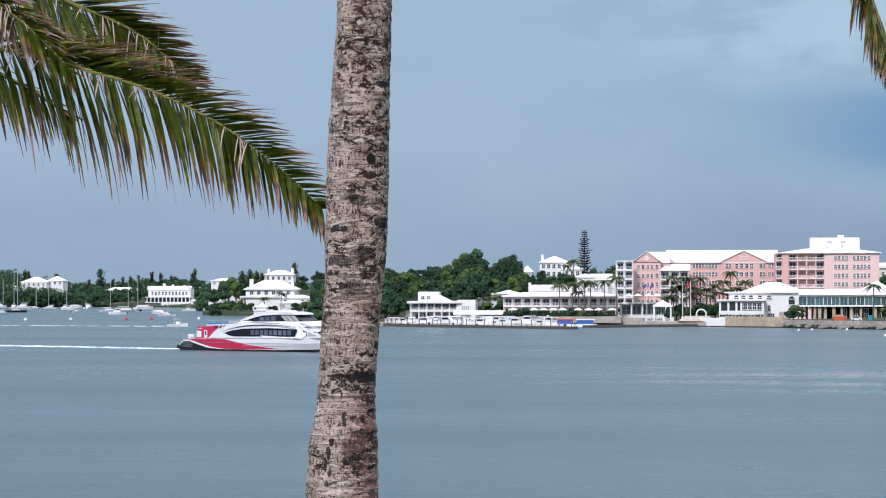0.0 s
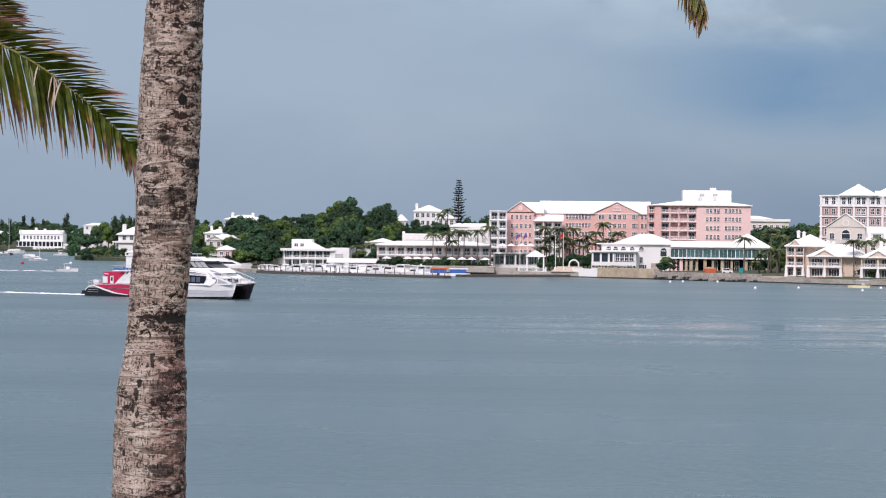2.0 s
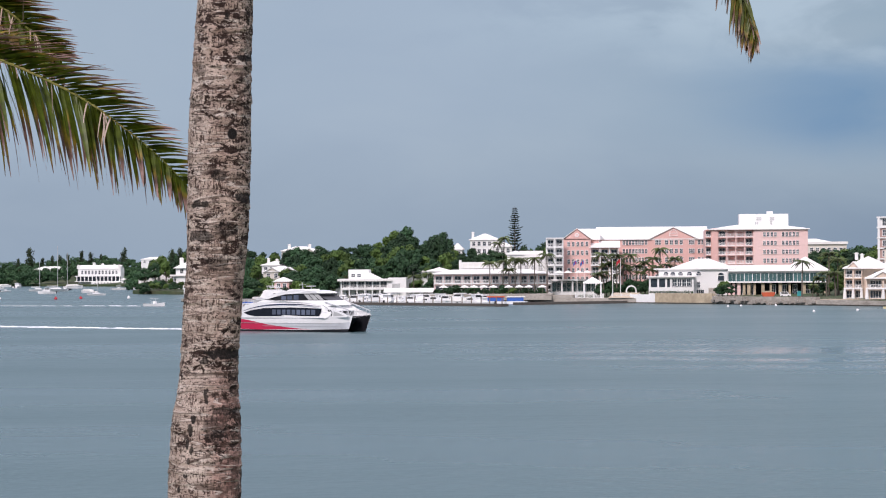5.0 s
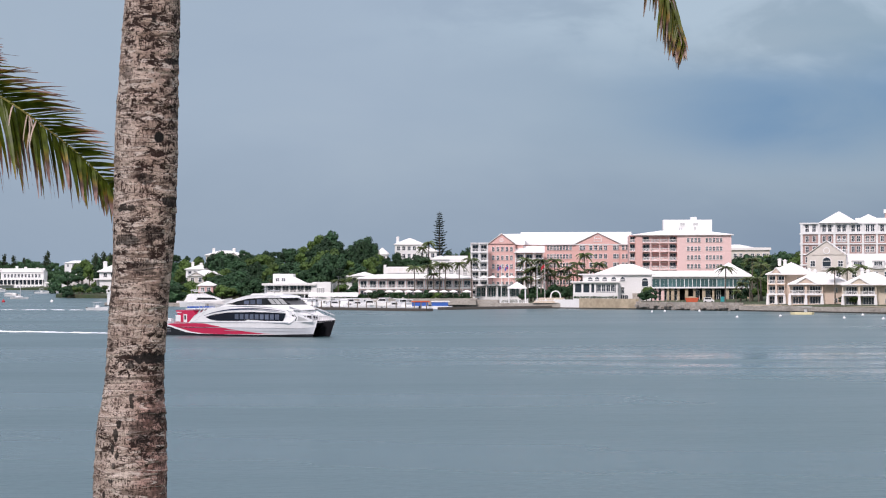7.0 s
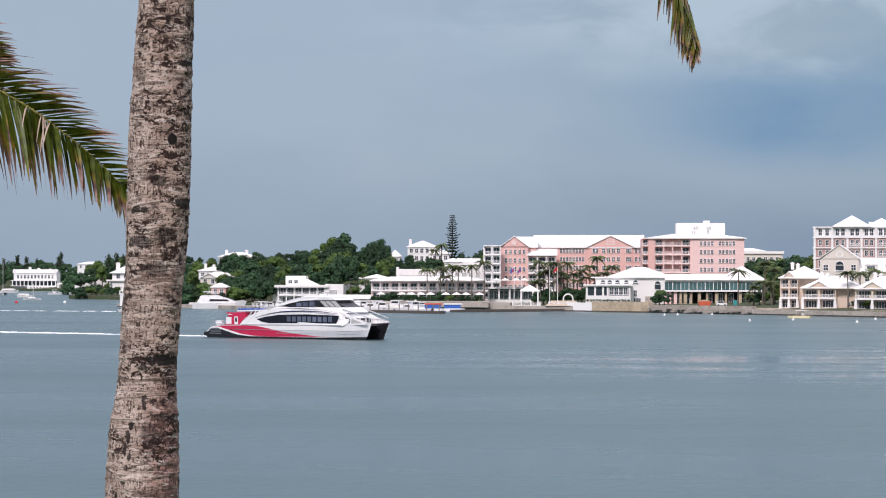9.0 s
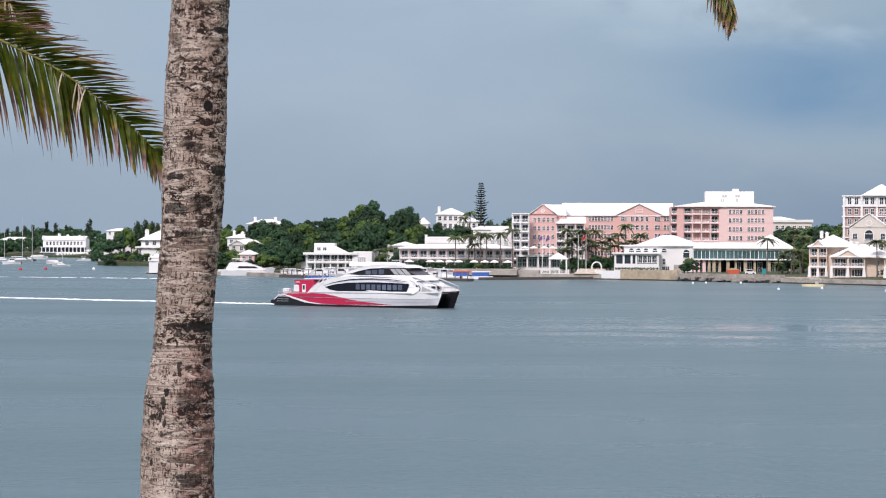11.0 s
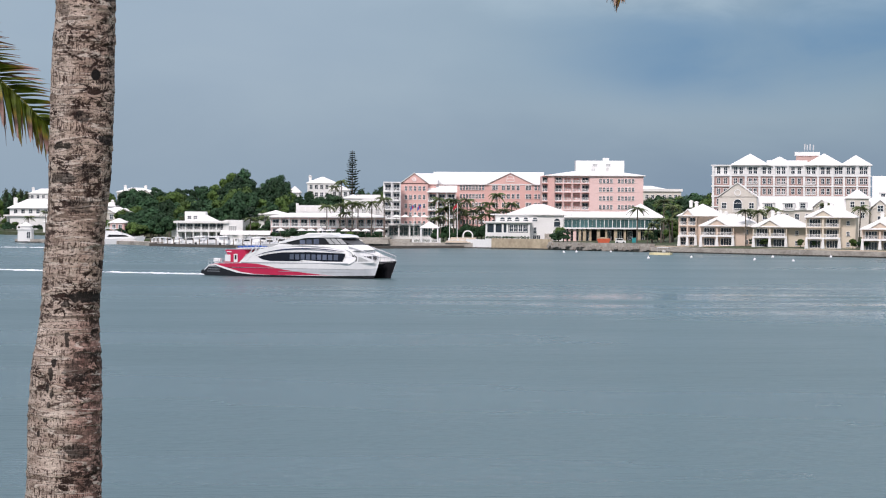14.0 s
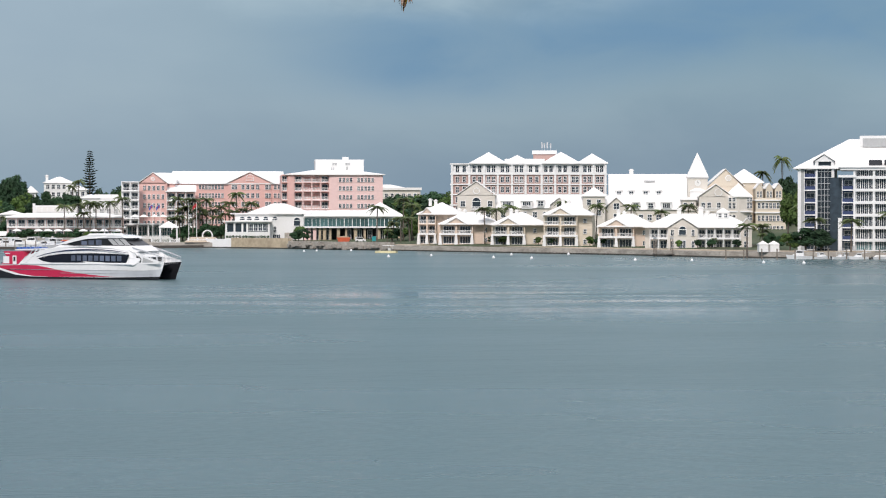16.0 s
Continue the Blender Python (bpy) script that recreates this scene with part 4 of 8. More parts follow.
def cottage(x0, x1, y, z0, floors, wall, label, open_w=0.64, chimney=True):
    """A gabled cottage: open galleries with flared white feet, then a closed side with small windows."""
    h = House("cottage", label, (x0 + x1) / 2, y, z0, "house", "waterfront cottages", -13)
    xo = x0 + (x1 - x0) * open_w
    top = z0 + 2.95 * floors
    fl = [z0 + 2.95 * i for i in range(floors + 1)]
    h.loggia(x0, xo, fl, 2, 2.2, wall, wall, 0.5, True, False, GLASS)
    h.wall(x0, xo, z0, top, 2.55, 12, wall)
    h.wall(xo, x1, z0, top, 2.0, 13, wall)
    h.wall(x0 - 0.1, xo + 0.1, fl[1] - 0.25, fl[1] + 0.25, -0.25, -0.06, TRIM, "fascia")
    for x in (x0 + 0.2, (x0 + xo) / 2, xo - 0.2):
        q = Geo()
        q.prism([(x - 0.55, z0 - 0.4), (x + 0.55, z0 - 0.4), (x + 0.3, fl[1] - 0.3), (x - 0.3, fl[1] - 0.3)], -0.35, 0.015)
        h.add("buttress", q, TRIM, "flared white foot")
    h.hip(x0, x1, -0.1, 12.5, top + 0.1, 3.4)
    c, w = (x0 + xo) / 2, (xo - x0) * 0.30
    h.gable_y(c - w, c + w, -0.3, 6, top + 0.1, 1.9, wall, 0.3)
    h.win([xo + (x1 - xo) * 0.5], [z0 + 4.2 + 2.95 * k for k in range(floors - 1)] + [z0 + 1.3], 0.8, 1.1, 2.0)
    if chimney:
        h.chimney(c + 0.3, 5.0, top + 2.4, top + 4.6)
        h.chimney(c + 1.9, 5.0, top + 2.4, top + 4.3)
    return h


def cottages():
    cottage(64.5, 77.0, 729, 1.8, 3, PEACH, "tall peach waterfront cottage with white balconies", 0.42)
    cottage(69.6, 86.2, 716, 1.9, 2, PEACH, "peach two-storey waterfront cottage with white roof", 0.58)
    cottage(83.3, 98.2, 704, 1.8, 2, CREAM, "cream two-storey waterfront cottage with white roof")
    cottage(96.3, 109.8, 690, 1.7, 3, CREAM, "cream three-storey waterfront cottage with white roof", 0.70)
    cottage(109.2, 124.5, 674, 1.5, 2, PEACH, "pale peach waterfront cottage with white balconies")
    # the larger house with cupola
    h = House("villa", "large ivory waterfront house with cupola and porches", 132, 652, 1.3, "house", turn=-12)
    h.wall(118.2, 146.5, 1.3, 7.3, 2.4, 14, IVORY)
    h.loggia(119.5, 124.3, [1.4, 4.3, 7.3], 2, 2.2, IVORY, TRIM, 0.3)
    h.loggia(132.2, 143.6, [1.4, 4.3, 7.3], 5, 2.2, IVORY, TRIM, 0.35)
    h.wall(143.6, 146.5, 1.3, 7.3, 0, 2.35, IVORY)
    h.wall(124.3, 132.2, 1.3, 7.3, -0.6, 2.35, IVORY)
    h.gable_y(124.3, 132.2, -0.6, 8, 7.3, 2.7, IVORY)
    h.win([128.2], [6.0], 1.8, 1.3, -0.6, "arch")
    h.win([128.2], [2.8], 1.6, 2.0, -0.6, "wide")
    h.win([125.5, 131.0], [2.8], 0.7, 1.6, -0.6)
    h.win([125.5, 131.0], [5.9], 0.7, 1.5, -0.6)
    h.win([145.0], [2.8, 5.8], 1.0, 1.6, 0)
    h.hip(118.2, 146.5, 0, 14, 7.45, 3.5)
    h.gable_y(143.2, 147.2, 0, 8, 7.3, 2.6, IVORY)
    h.wall(137.3, 140.4, 9.4, 11.4, 4, 7, TRIM, "cupola")
    h.win([138.1, 139.6], [10.5], 0.7, 1.0, 4.0)
    h.hip(137.3, 140.4, 4, 7, 11.4, 1.1, over=0.25)
    h.chimney(127.2, 5, 9.0, 12.4, 1.1)
    h.chimney(133.0, 5, 9.4, 12.9, 1.3)
    h.chimney(134.7, 6, 9.4, 11.8, 1.0)


# ---- office block at the east ----
def office():
    h = House("office_block", "white and navy six-storey apartment block with glazed stair bay", 152.4, 624, 1.5, "office", turn=-16)
    fl = [1.6, 4.4, 7.55, 10.7, 13.85, 17.0, 20.2, 22.4]
    h.wall(152.4, 153.2, 1.5, 22.4, 0, 12, TRIM, "pier")
    h.wall(153.2, 154.0, 1.5, 22.4, 0.3, 12, GREYWALL)
    h.wall(154.0, 161.9, 1.5, 22.4, 2.6, 18, GREYWALL)
    h.loggia(154.0, 157.0, fl, 1, 2.2, BLUEPANEL, TRIM, 0.3, False)
    for z in fl[1:-1]:
        h.wall(154.15, 156.85, z + 0.16, z + 1.05, 0.1, 0.18, BLUEPANEL, "balcony_panel")
    # glazed stair
    h.wall(157.0, 157.4, 1.5, 22.4, -0.2, 2.5, TRIM, "pier")
    h.wall(160.9, 161.6, 1.5, 22.4, -0.2, 2.5, TRIM, "pier")
    h.wall(157.4, 160.9, 1.5, 24.8, 0.3, 0.45, GLASS, "glazing")
    for i in range(15):
        h.wall(157.4, 160.9, 2.2 + 1.5 * i, 2.32 + 1.5 * i, 0.1, 0.28, STEEL, "transom")
    for x in (158.3, 159.15, 160.0):
        h.wall(x - 0.05, x + 0.05, 1.6, 22.4, 0.15, 0.29, STEEL, "mullion")
    h.gable_y(156.6, 161.4, -0.4, 10, 24.6, 1.8, TRIM)
    h.wall(156.8, 157.6, 22.4, 24.6, -0.2, 6, TRIM)
    h.wall(160.8, 161.4, 22.4, 24.6, -0.2, 6, TRIM)
    h.hip(152.0, 186, 0, 26, 22.7, 7.6, over=0.7)
    h.wall(167.8, 177.0, 27.6, 31.1, 9, 18, WHITE, "plant_room")
    h.wall(168.6, 176.0, 28.2, 30.4, 8.7, 8.98, GREYWALL, "louvre")
    # eastern front: white frames and blue-grey windows
    e = House("office_block", "white framed office building with rows of blue windows", 160.6, 615, 1.5, "office", turn=-16)
    e.wall(160.6, 161.5, 1.5, 10.0, -1.5, 14, TRIM, "pier")
    e.loggia(161.5, 164.6, [1.6, 4.4, 7.55, 10.7, 13.85, 17.0, 20.2], 1, 2.2, BLUEPANEL, TRIM, 0.3, False)
    for z in (4.4, 7.55, 10.7, 13.85, 17.0):
        e.wall(161.65, 164.45, z + 0.16, z + 1.05, 0.1, 0.18, BLUEPANEL, "balcony_panel")
    # side wall coloured as dark glass to stand in for the recess's shade
    e.wall(158.5, 164.59, 1.5, 20.2, 2.6, 18, GLASS, "glazing")
    e.wall(160.6, 165.0, 20.2, 20.8, -0.5, 8, TRIM, "cornice")
    e.wall(164.6, 186, 1.5, 22.3, 1.2, 18, GREYWALL)
    for i, z in enumerate(fl[:-1]):
        e.wall(164.6, 186, z - 0.35, z + 0.35, 0, 1.19, TRIM, "floor_band")
        top = fl[i + 1]
        for k, x in enumerate((166.9, 171.6, 176.4, 181.2)):
            part("window_strip", window_mesh(4.0, top - z - 0.75, "wide", GREENGLASS if i == 0 else GLASS), None, e.e, m=e.at(x + 0.2, 1.2, (z + top) / 2))
            for j in range(9):
                e.wall(x - 1.7 + 0.46 * j, x - 1.62 + 0.46 * j, z + 0.35, top - 0.35, 1.0, 1.1, TRIM, "mullion")
    for x in (164.6, 169.4, 174.2, 179.0):
        e.wall(x - 0.25, x + 0.25, 1.5, 22.3, -0.1, 1.18, TRIM, "pier")
    e.wall(161.0, 186, 22.0, 22.7, -0.4, 18, TRIM, "eave")
    q = Geo()
    q.face([(160.5, -0.8, 22.7), (187, -0.8, 22.7), (187, 9, 26.2), (164, 9, 26.2)])
    q.face([(160.5, -0.8, 22.7), (164, 9, 26.2), (160.5, 12, 22.7)])
    e.add("roof", q, ROOF)
    for x in (168.2, 172.0, 175.8):
        e.wall(x, x + 3.2, 23.3, 24.6, 0.4, 3.0, DARK, "dormer_window")


# ---- villas on the hill and along the western shore ----
def villa(x0, x1, y, z0, eave, rise, label, n=4, rows=1, mat=None, wing=None, depth=10, name="house"):
    h = House(name, label, (x0 + x1) / 2, y, z0, "house")
    h.wall(x0, x1, z0, eave, 0, depth, mat or WHITE)
    h.hip(x0, x1, 0, depth, eave + 0.1, rise)
    top = eave - 1.5
    h.win(spread(x0 + 0.4, x1 - 0.4, n), [top - 2.9 * i for i in range(rows)], min(1.1, (x1 - x0) / n * 0.5), 1.5)
    return h


def villas():
    h = villa(-57.9, -46.9, 960, 9, 21.9, 2.3, "white house with hipped roof on the hilltop", 5, 2)
    h.chimney(-57.0, 3, 21.5, 25.0, 1.0)
    h = villa(-48.6, -41.6, 955, 9, 19.2, 1.8, "white hillside house with verandah", 3, 1)
    villa(-74.2, -69.3, 925, 9, 18.4, 2.7, "small white house among trees", 2, 1)
    villa(-62.6, -58.8, 925, 9, 18.0, 2.3, "small white house among trees", 2, 1)
    h = villa(-134.6, -120.3, 985, 8, 18.2, 1.7, "long ivory house with gables on the wooded hill", 6, 1, IVORY)
    h.gable_y(-131.0, -126.6, -0.5, 8, 17.6, 1.9, IVORY)
    h.gable_y(-125.6, -121.4, -0.5, 8, 17.6, 1.7, IVORY)
    h.chimney(-132, 4, 18.2, 21.0, 1.0)
    h.chimney(-124, 5, 18.2, 21.0, 1.0)
    h = villa(-128.2, -116.4, 890, 2.5, 10.3, 1.9, "ivory house with twin gables above the marina", 4, 2, IVORY)
    h.gable_y(-127.6, -122.6, -0.4, 8, 10.3, 1.5, IVORY)
    h.gable_y(-121.6, -116.9, -0.4, 8, 10.3, 1.6, IVORY)
    h = villa(-134.6, -124.8, 930, 3, 12.6, 1.6, "white house behind the marina", 4, 1)
    h.chimney(-132.6, 4, 12.6, 15.4, 0.9)
    h.chimney(-129.4, 4, 12.6, 15.0, 0.9)
    villa(-120.1, -115.0, 860, 2, 6.9, 1.4, "low pink cottage with white roof", 2, 1, PINK)
    villa(-99.4, -97.4, 866, 2, 6.6, 0.6, "small white marina hut", 1, 1, depth=3)
    villa(-66, -58.5, 850, 3, 10.2, 1.2, "white bungalow among palms", 3, 1)
    villa(-81.0, -66.2, 872, 3, 9.9, 1.4, "grey-roofed white bungalow among trees", 4, 1)
    # the large white villa by the point
    h = House("villa", "large white villa with wide hipped roof and terraces", -188, 1110, 2, "house")
    h.wall(-199.6, -177.5, 1.5, 11.6, 0, 14, WHITE)
    h.hip(-199.6, -177.5, 0, 14, 11.7, 4.0, over=1.0)
    h.win(spread(-198.6, -178.6, 6), [10.1], 1.5, 1.7)
    h.loggia(-200.8, -184.0, [3.4, 7.9], 5, 1.9, WHITE, TRIM, 0.45)
    h.wall(-202.2, -183.2, 7.9, 8.6, -1.0, 3, ROOF, "roof", "skirt roof over the verandah")
    h.chimney(-197.6, 3, 11.5, 16.3, 1.6)
    h.chimney(-179.2, 5, 11.5, 16.2, 1.3)
    h.wall(-183.0, -168.6, 1.5, 7.6, -3, 8, WHITE)
    h.hip(-183.0, -168.6, -3, 8, 7.7, 1.4)
    h.win(spread(-182.4, -169.2, 5), [6.1], 1.2, 1.4, -3)
    villa(-178.4, -166.6, 1072, 1.0, 5.6, 1.3, "low white boathouse on the shore", 3, 1)
    h = villa(-198.0, -184.4, 1150, 6, 18.3, 2.2, "grey-roofed white house with balconies on the ridge", 5, 2)
    h.chimney(-196.5, 3, 18.4, 21.2, 1.1)
    h.chimney(-185.4, 4, 18.4, 21.4, 1.1)
    h.loggia(-197.4, -185.0, [12.6, 15.4, 18.2], 5, 1.6, WHITE, TRIM, 0.3)
    h = villa(-224.4, -215.6, 1150, 2, 8.5, 2.4, "white bungalow by the point", 3, 1)
    h.chimney(-222.4, 3, 8.6, 11.6, 1.1)
    villa(-214.8, -206.6, 1152, 4, 11.6, 1.6, "white house in the trees", 3, 1)
    villa(-291.0, -277.0, 1500, 9, 16.6, 1.4, "white house far off on the ridge", 4, 1)
    # far villa with curved gables at both ends
    h = House("villa", "long white two-storey villa with stepped end gables", -329, 1552, 1.2, "house")
    h.wall(-343.6, -316.5, 1.2, 11.2, 0, 12, WHITE)
    h.gable_x(-343.2, -317.0, 0, 12, 11.2, 2.2, WHITE)
    for x in (-343.4, -317.4):
        q = Geo()
        q.prism([(x - 0.9, 11.0), (x + 0.9, 11.0), (x + 0.9, 12.4), (x + 0.5, 13.6), (x - 0.5, 13.6), (x - 0.9, 12.4)], -0.2, 0.8)
        h.add("gable", q, WHITE)
    h.win(spread(-342, -318, 11), [8.8], 1.1, 2.1)
    h.wall(-345.2, -315.5, 6.2, 6.6, -2.4, 0, TRIM, "terrace")
    h.wall(-345.2, -315.5, 2.9, 3.3, -2.4, 0, TRIM, "terrace")
    for x in spread(-345.2, -315.5, 12):
        h.wall(x - 0.25, x + 0.25, 3.3, 6.2, -2.3, -1.8, TRIM, "pier")
    h.wall(-344, -316.4, 3.3, 6.2, -0.06, -0.01, GLASS, "glazing")
    h.wall(-334.5, -316.0, 0.2, 2.9, -3.4, 0, WHITE, "basement")
    h.win(spread(-333, -317, 8), [1.7], 0.8, 1.2, -3.4)
    h.chimney(-334.5, 5, 12.6, 15.0, 1.5)
    h.chimney(-329.0, 5, 12.6, 14.4, 1.5)
    h.chimney(-321.5, 5, 12.6, 14.0, 1.2)
    h.e.matrix_basis = pose(-326.8, 1552, 1.2)
    villa(-431.5, -414.5, 1580, 5, 16.0, 3.4, "white hipped house on the far hill", 5, 1, depth=14)
    villa(-416.0, -405.2, 1586, 5, 17.0, 3.0, "white house on the far hill", 3, 1, depth=12)
    villa(-446.0, -437.5, 1590, 4, 12.5, 2.0, "small white house far along the shore", 2, 1)
    villa(-386.0, -364.5, 1622, 4, 10.6, 2.0, "long low white far house among trees", 6, 1)
    villa(-311.5, -304.5, 1540, 1.2, 4.2, 1.5, "small white shore hut", 2, 1, depth=6)
    # white pavilion on a little jetty
    h = House("boat_pavilion", "white square waterside pavilion with pyramid roof", -147, 851, 0.4, "pavilion")
    h.wall(-150.3, -145.6, 0.4, 4.4, 0, 5, WHITE)
    h.wall(-150.6, -145.3, 4.4, 4.8, -0.3, 5.3, TRIM, "cornice")
    h.wall(-149.6, -146.2, 4.8, 5.8, 0.6, 4.4, WHITE, "attic")
    h.hip(-149.6, -146.2, 0.6, 4.4, 5.8, 1.2)
    h.win([-146.6], [2.6], 1.1, 2.2, 0.0)


pink_hotel()
restaurant()
club_block()
stone_hotel()
residences()
cottages()
office()
villas()


# ---- the palm close to the camera ----
def trunk_material():
    m = bpy.data.materials.new("coconut_bark")
    m.use_nodes = True
    n, l = m.node_tree.nodes, m.node_tree.links
    p = n["Principled BSDF"]
    p.inputs["Roughness"].default_value = 0.9
    p.inputs["Specular IOR Level"].default_value = 0.25
    co = n.new("ShaderNodeTexCoord")

    def tex(scale, stretch, detail=5, rough=0.55, distort=0.0):
        mp, t = n.new("ShaderNodeMapping"), n.new("ShaderNodeTexNoise")
        mp.inputs["Scale"].default_value = stretch
        t.inputs["Scale"].default_value, t.inputs["Detail"].default_value = scale, detail
        t.inputs["Roughness"].default_value, t.inputs["Distortion"].default_value = rough, distort
        l.new(co.outputs["Object"], mp.inputs[0])
        l.new(mp.outputs[0], t.inputs["Vector"])
        return t.outputs[0]

    def ramp(v, lo, hi, a=0.0, b=1.0):
        r = n.new("ShaderNodeMapRange")
        r.interpolation_type = "SMOOTHSTEP"
        r.inputs[1].default_value, r.inputs[2].default_value, r.inputs[3].default_value, r.inputs[4].default_value = lo, hi, a, b
        l.new(v, r.inputs[0])
        return r.outputs[0]

    def mix(fac, a, b):
        q = n.new("ShaderNodeMix")
        q.data_type = "RGBA"
        for s, v in ((q.inputs[0], fac), (q.inputs[6], a), (q.inputs[7], b)):
            if isinstance(v, tuple):
                s.default_value = (*v, 1)
            elif isinstance(v, float):
                s.default_value = v
            else:
                l.new(v, s)
        return q.outputs[2]

    def mul(a, b, op="MULTIPLY"):
        q = n.new("ShaderNodeMath")
        q.operation = op
        for i, v in enumerate((a, b)):
            if isinstance(v, float):
                q.inputs[i].default_value = v
            else:
                l.new(v, q.inputs[i])
        return q.outputs[0]

    sep = n.new("ShaderNodeSeparateXYZ")
    l.new(co.outputs["Object"], sep.inputs[0])
    def contour(v, at, wide):
        return ramp(mul(mul(v, float(at), "SUBTRACT"), 0.0, "ABSOLUTE"), wide, wide * 0.45)

    col = mix(ramp(tex(9, (1, 1, 2.2), 6, 0.6), 0.34, 0.66), (0.66, 0.54, 0.47), (0.42, 0.315, 0.265))
    # browner and darker from the middle towards +x, redder towards the foot
    core = ramp(mul(mul(tex(5, (1, 1, 1.3), 4, 0.6), 0.22), sep.outputs[0], "ADD"), 0.06, 0.17)
    col = mix(mul(core, 0.55), col, mix(ramp(tex(20, (1, 1, 2.0)), 0.4, 0.62), (0.54, 0.385, 0.31), (0.26, 0.155, 0.12)))
    low = ramp(sep.outputs[2], 4.2, 3.85)
    col = mix(mul(mul(low, core), 0.85), col, mix(ramp(tex(18, (1, 1, 1.4), 6, 0.65), 0.40, 0.60), (0.50, 0.30, 0.255), (0.12, 0.048, 0.040)))
    # short upright cracks in rows between the leaf scars
    cracks = tex(1.0, (120, 120, 24), 5, 0.66)
    rows = ramp(tex(1.0, (5, 5, 40), 3, 0.5), 0.40, 0.56)
    col = mix(mul(ramp(cracks, 0.520, 0.560), rows), col, (0.085, 0.052, 0.042))
    # leaf scars: thin pale lips, each with a dark line under it
    bands = tex(1.0, (2.0, 2.0, 21), 2, 0.4)
    fray = ramp(tex(22, (1, 1, 1.0), 3), 0.40, 0.56)
    for at in (0.41, 0.58):
        col = mix(mul(contour(bands, at - 0.03, 0.020), 0.6), col, (0.09, 0.058, 0.046))
        col = mix(mul(mul(contour(bands, at, 0.022), fray), 0.7), col, (0.70, 0.61, 0.55))
    # flaking dark blotches, wider than high, more of them in the middle
    blotch = tex(21, (1, 1, 1.7), 9, 0.74, 0.7)
    where = ramp(mul(mul(tex(4.0, (1, 1, 2.4), 3), 1.0), mul(sep.outputs[0], 0.7), "ADD"), 0.46, 0.56)
    col = mix(mul(ramp(blotch, 0.510, 0.522), where), col, (0.032, 0.017, 0.014))
    specks = tex(60, (1, 1, 2.2), 4, 0.6)
    col = mix(mul(ramp(specks, 0.575, 0.60), 0.9), col, (0.06, 0.036, 0.030))
    # knot hole, its inner shade painted flat, and dark worn marks: x, height, half width, half height
    marks = [(0.103, 5.079, 0.0197, 0.0246, 1.0), (0.083, 5.596, 0.0148, 0.0172, 0.8), (0.154, 5.417, 0.036, 0.013, 0.9), (-0.036, 5.361, 0.032, 0.0271, 0.55),
             (0.044, 4.896, 0.0345, 0.0246, 0.7), (0.145, 4.8, 0.0345, 0.0197, 0.9), (-0.044, 4.771, 0.042, 0.0172, 0.9), (0.052, 4.11, 0.074, 0.023, 0.95),
             (-0.071, 3.829, 0.0123, 0.0222, 0.95), (-0.084, 3.779, 0.0099, 0.0271, 0.9), (-0.015, 3.929, 0.0105, 0.036, 0.9), (-0.02, 4.079, 0.0246, 0.0148, 0.8),
             (-0.039, 4.631, 0.0616, 0.0222, 0.75), (0.074, 4.658, 0.05, 0.03, 0.6), (0.036, 4.508, 0.06, 0.033, 0.6), (0.023, 3.782, 0.054, 0.054, 0.55),
             (-0.100, 3.715, 0.008, 0.022, 0.9), (-0.080, 3.690, 0.009, 0.016, 0.85), (-0.093, 3.640, 0.007, 0.014, 0.8), (-0.108, 3.575, 0.010, 0.012, 0.9), (-0.140, 3.515, 0.007, 0.014, 0.9), (0.060, 3.86, 0.05, 0.02, 0.7), (0.02, 3.44, 0.06, 0.03, 0.75)]
    wob = n.new("ShaderNodeTexNoise")
    wob.inputs["Scale"].default_value, wob.inputs["Detail"].default_value = 45, 4
    l.new(co.outputs["Object"], wob.inputs["Vector"])
    for i, (x, z, a, b, s) in enumerate(marks):
        dx = mul(mul(sep.outputs[0], float(x), "SUBTRACT"), 1 / a)
        dz = mul(mul(sep.outputs[2], float(z), "SUBTRACT"), 1 / b)
        d = mul(mul(dx, 2.0, "POWER"), mul(dz, 2.0, "POWER"), "ADD")
        if i:
            d = mul(d, mul(mul(wob.outputs[0], 0.5, "SUBTRACT"), 4.5), "ADD")
        col = mix(ramp(d, 1.25, 0.75, 0.0, s), col, (0.012, 0.010, 0.010))
    l.new(col, p.inputs["Base Color"])
    b = n.new("ShaderNodeBump")
    b.inputs["Strength"].default_value, b.inputs["Distance"].default_value = 1.0, 0.014
    l.new(mul(mul(blotch, -1.0), mul(cracks, -0.8), "ADD"), b.inputs["Height"])
    l.new(b.outputs[0], p.inputs["Normal"])
    return m


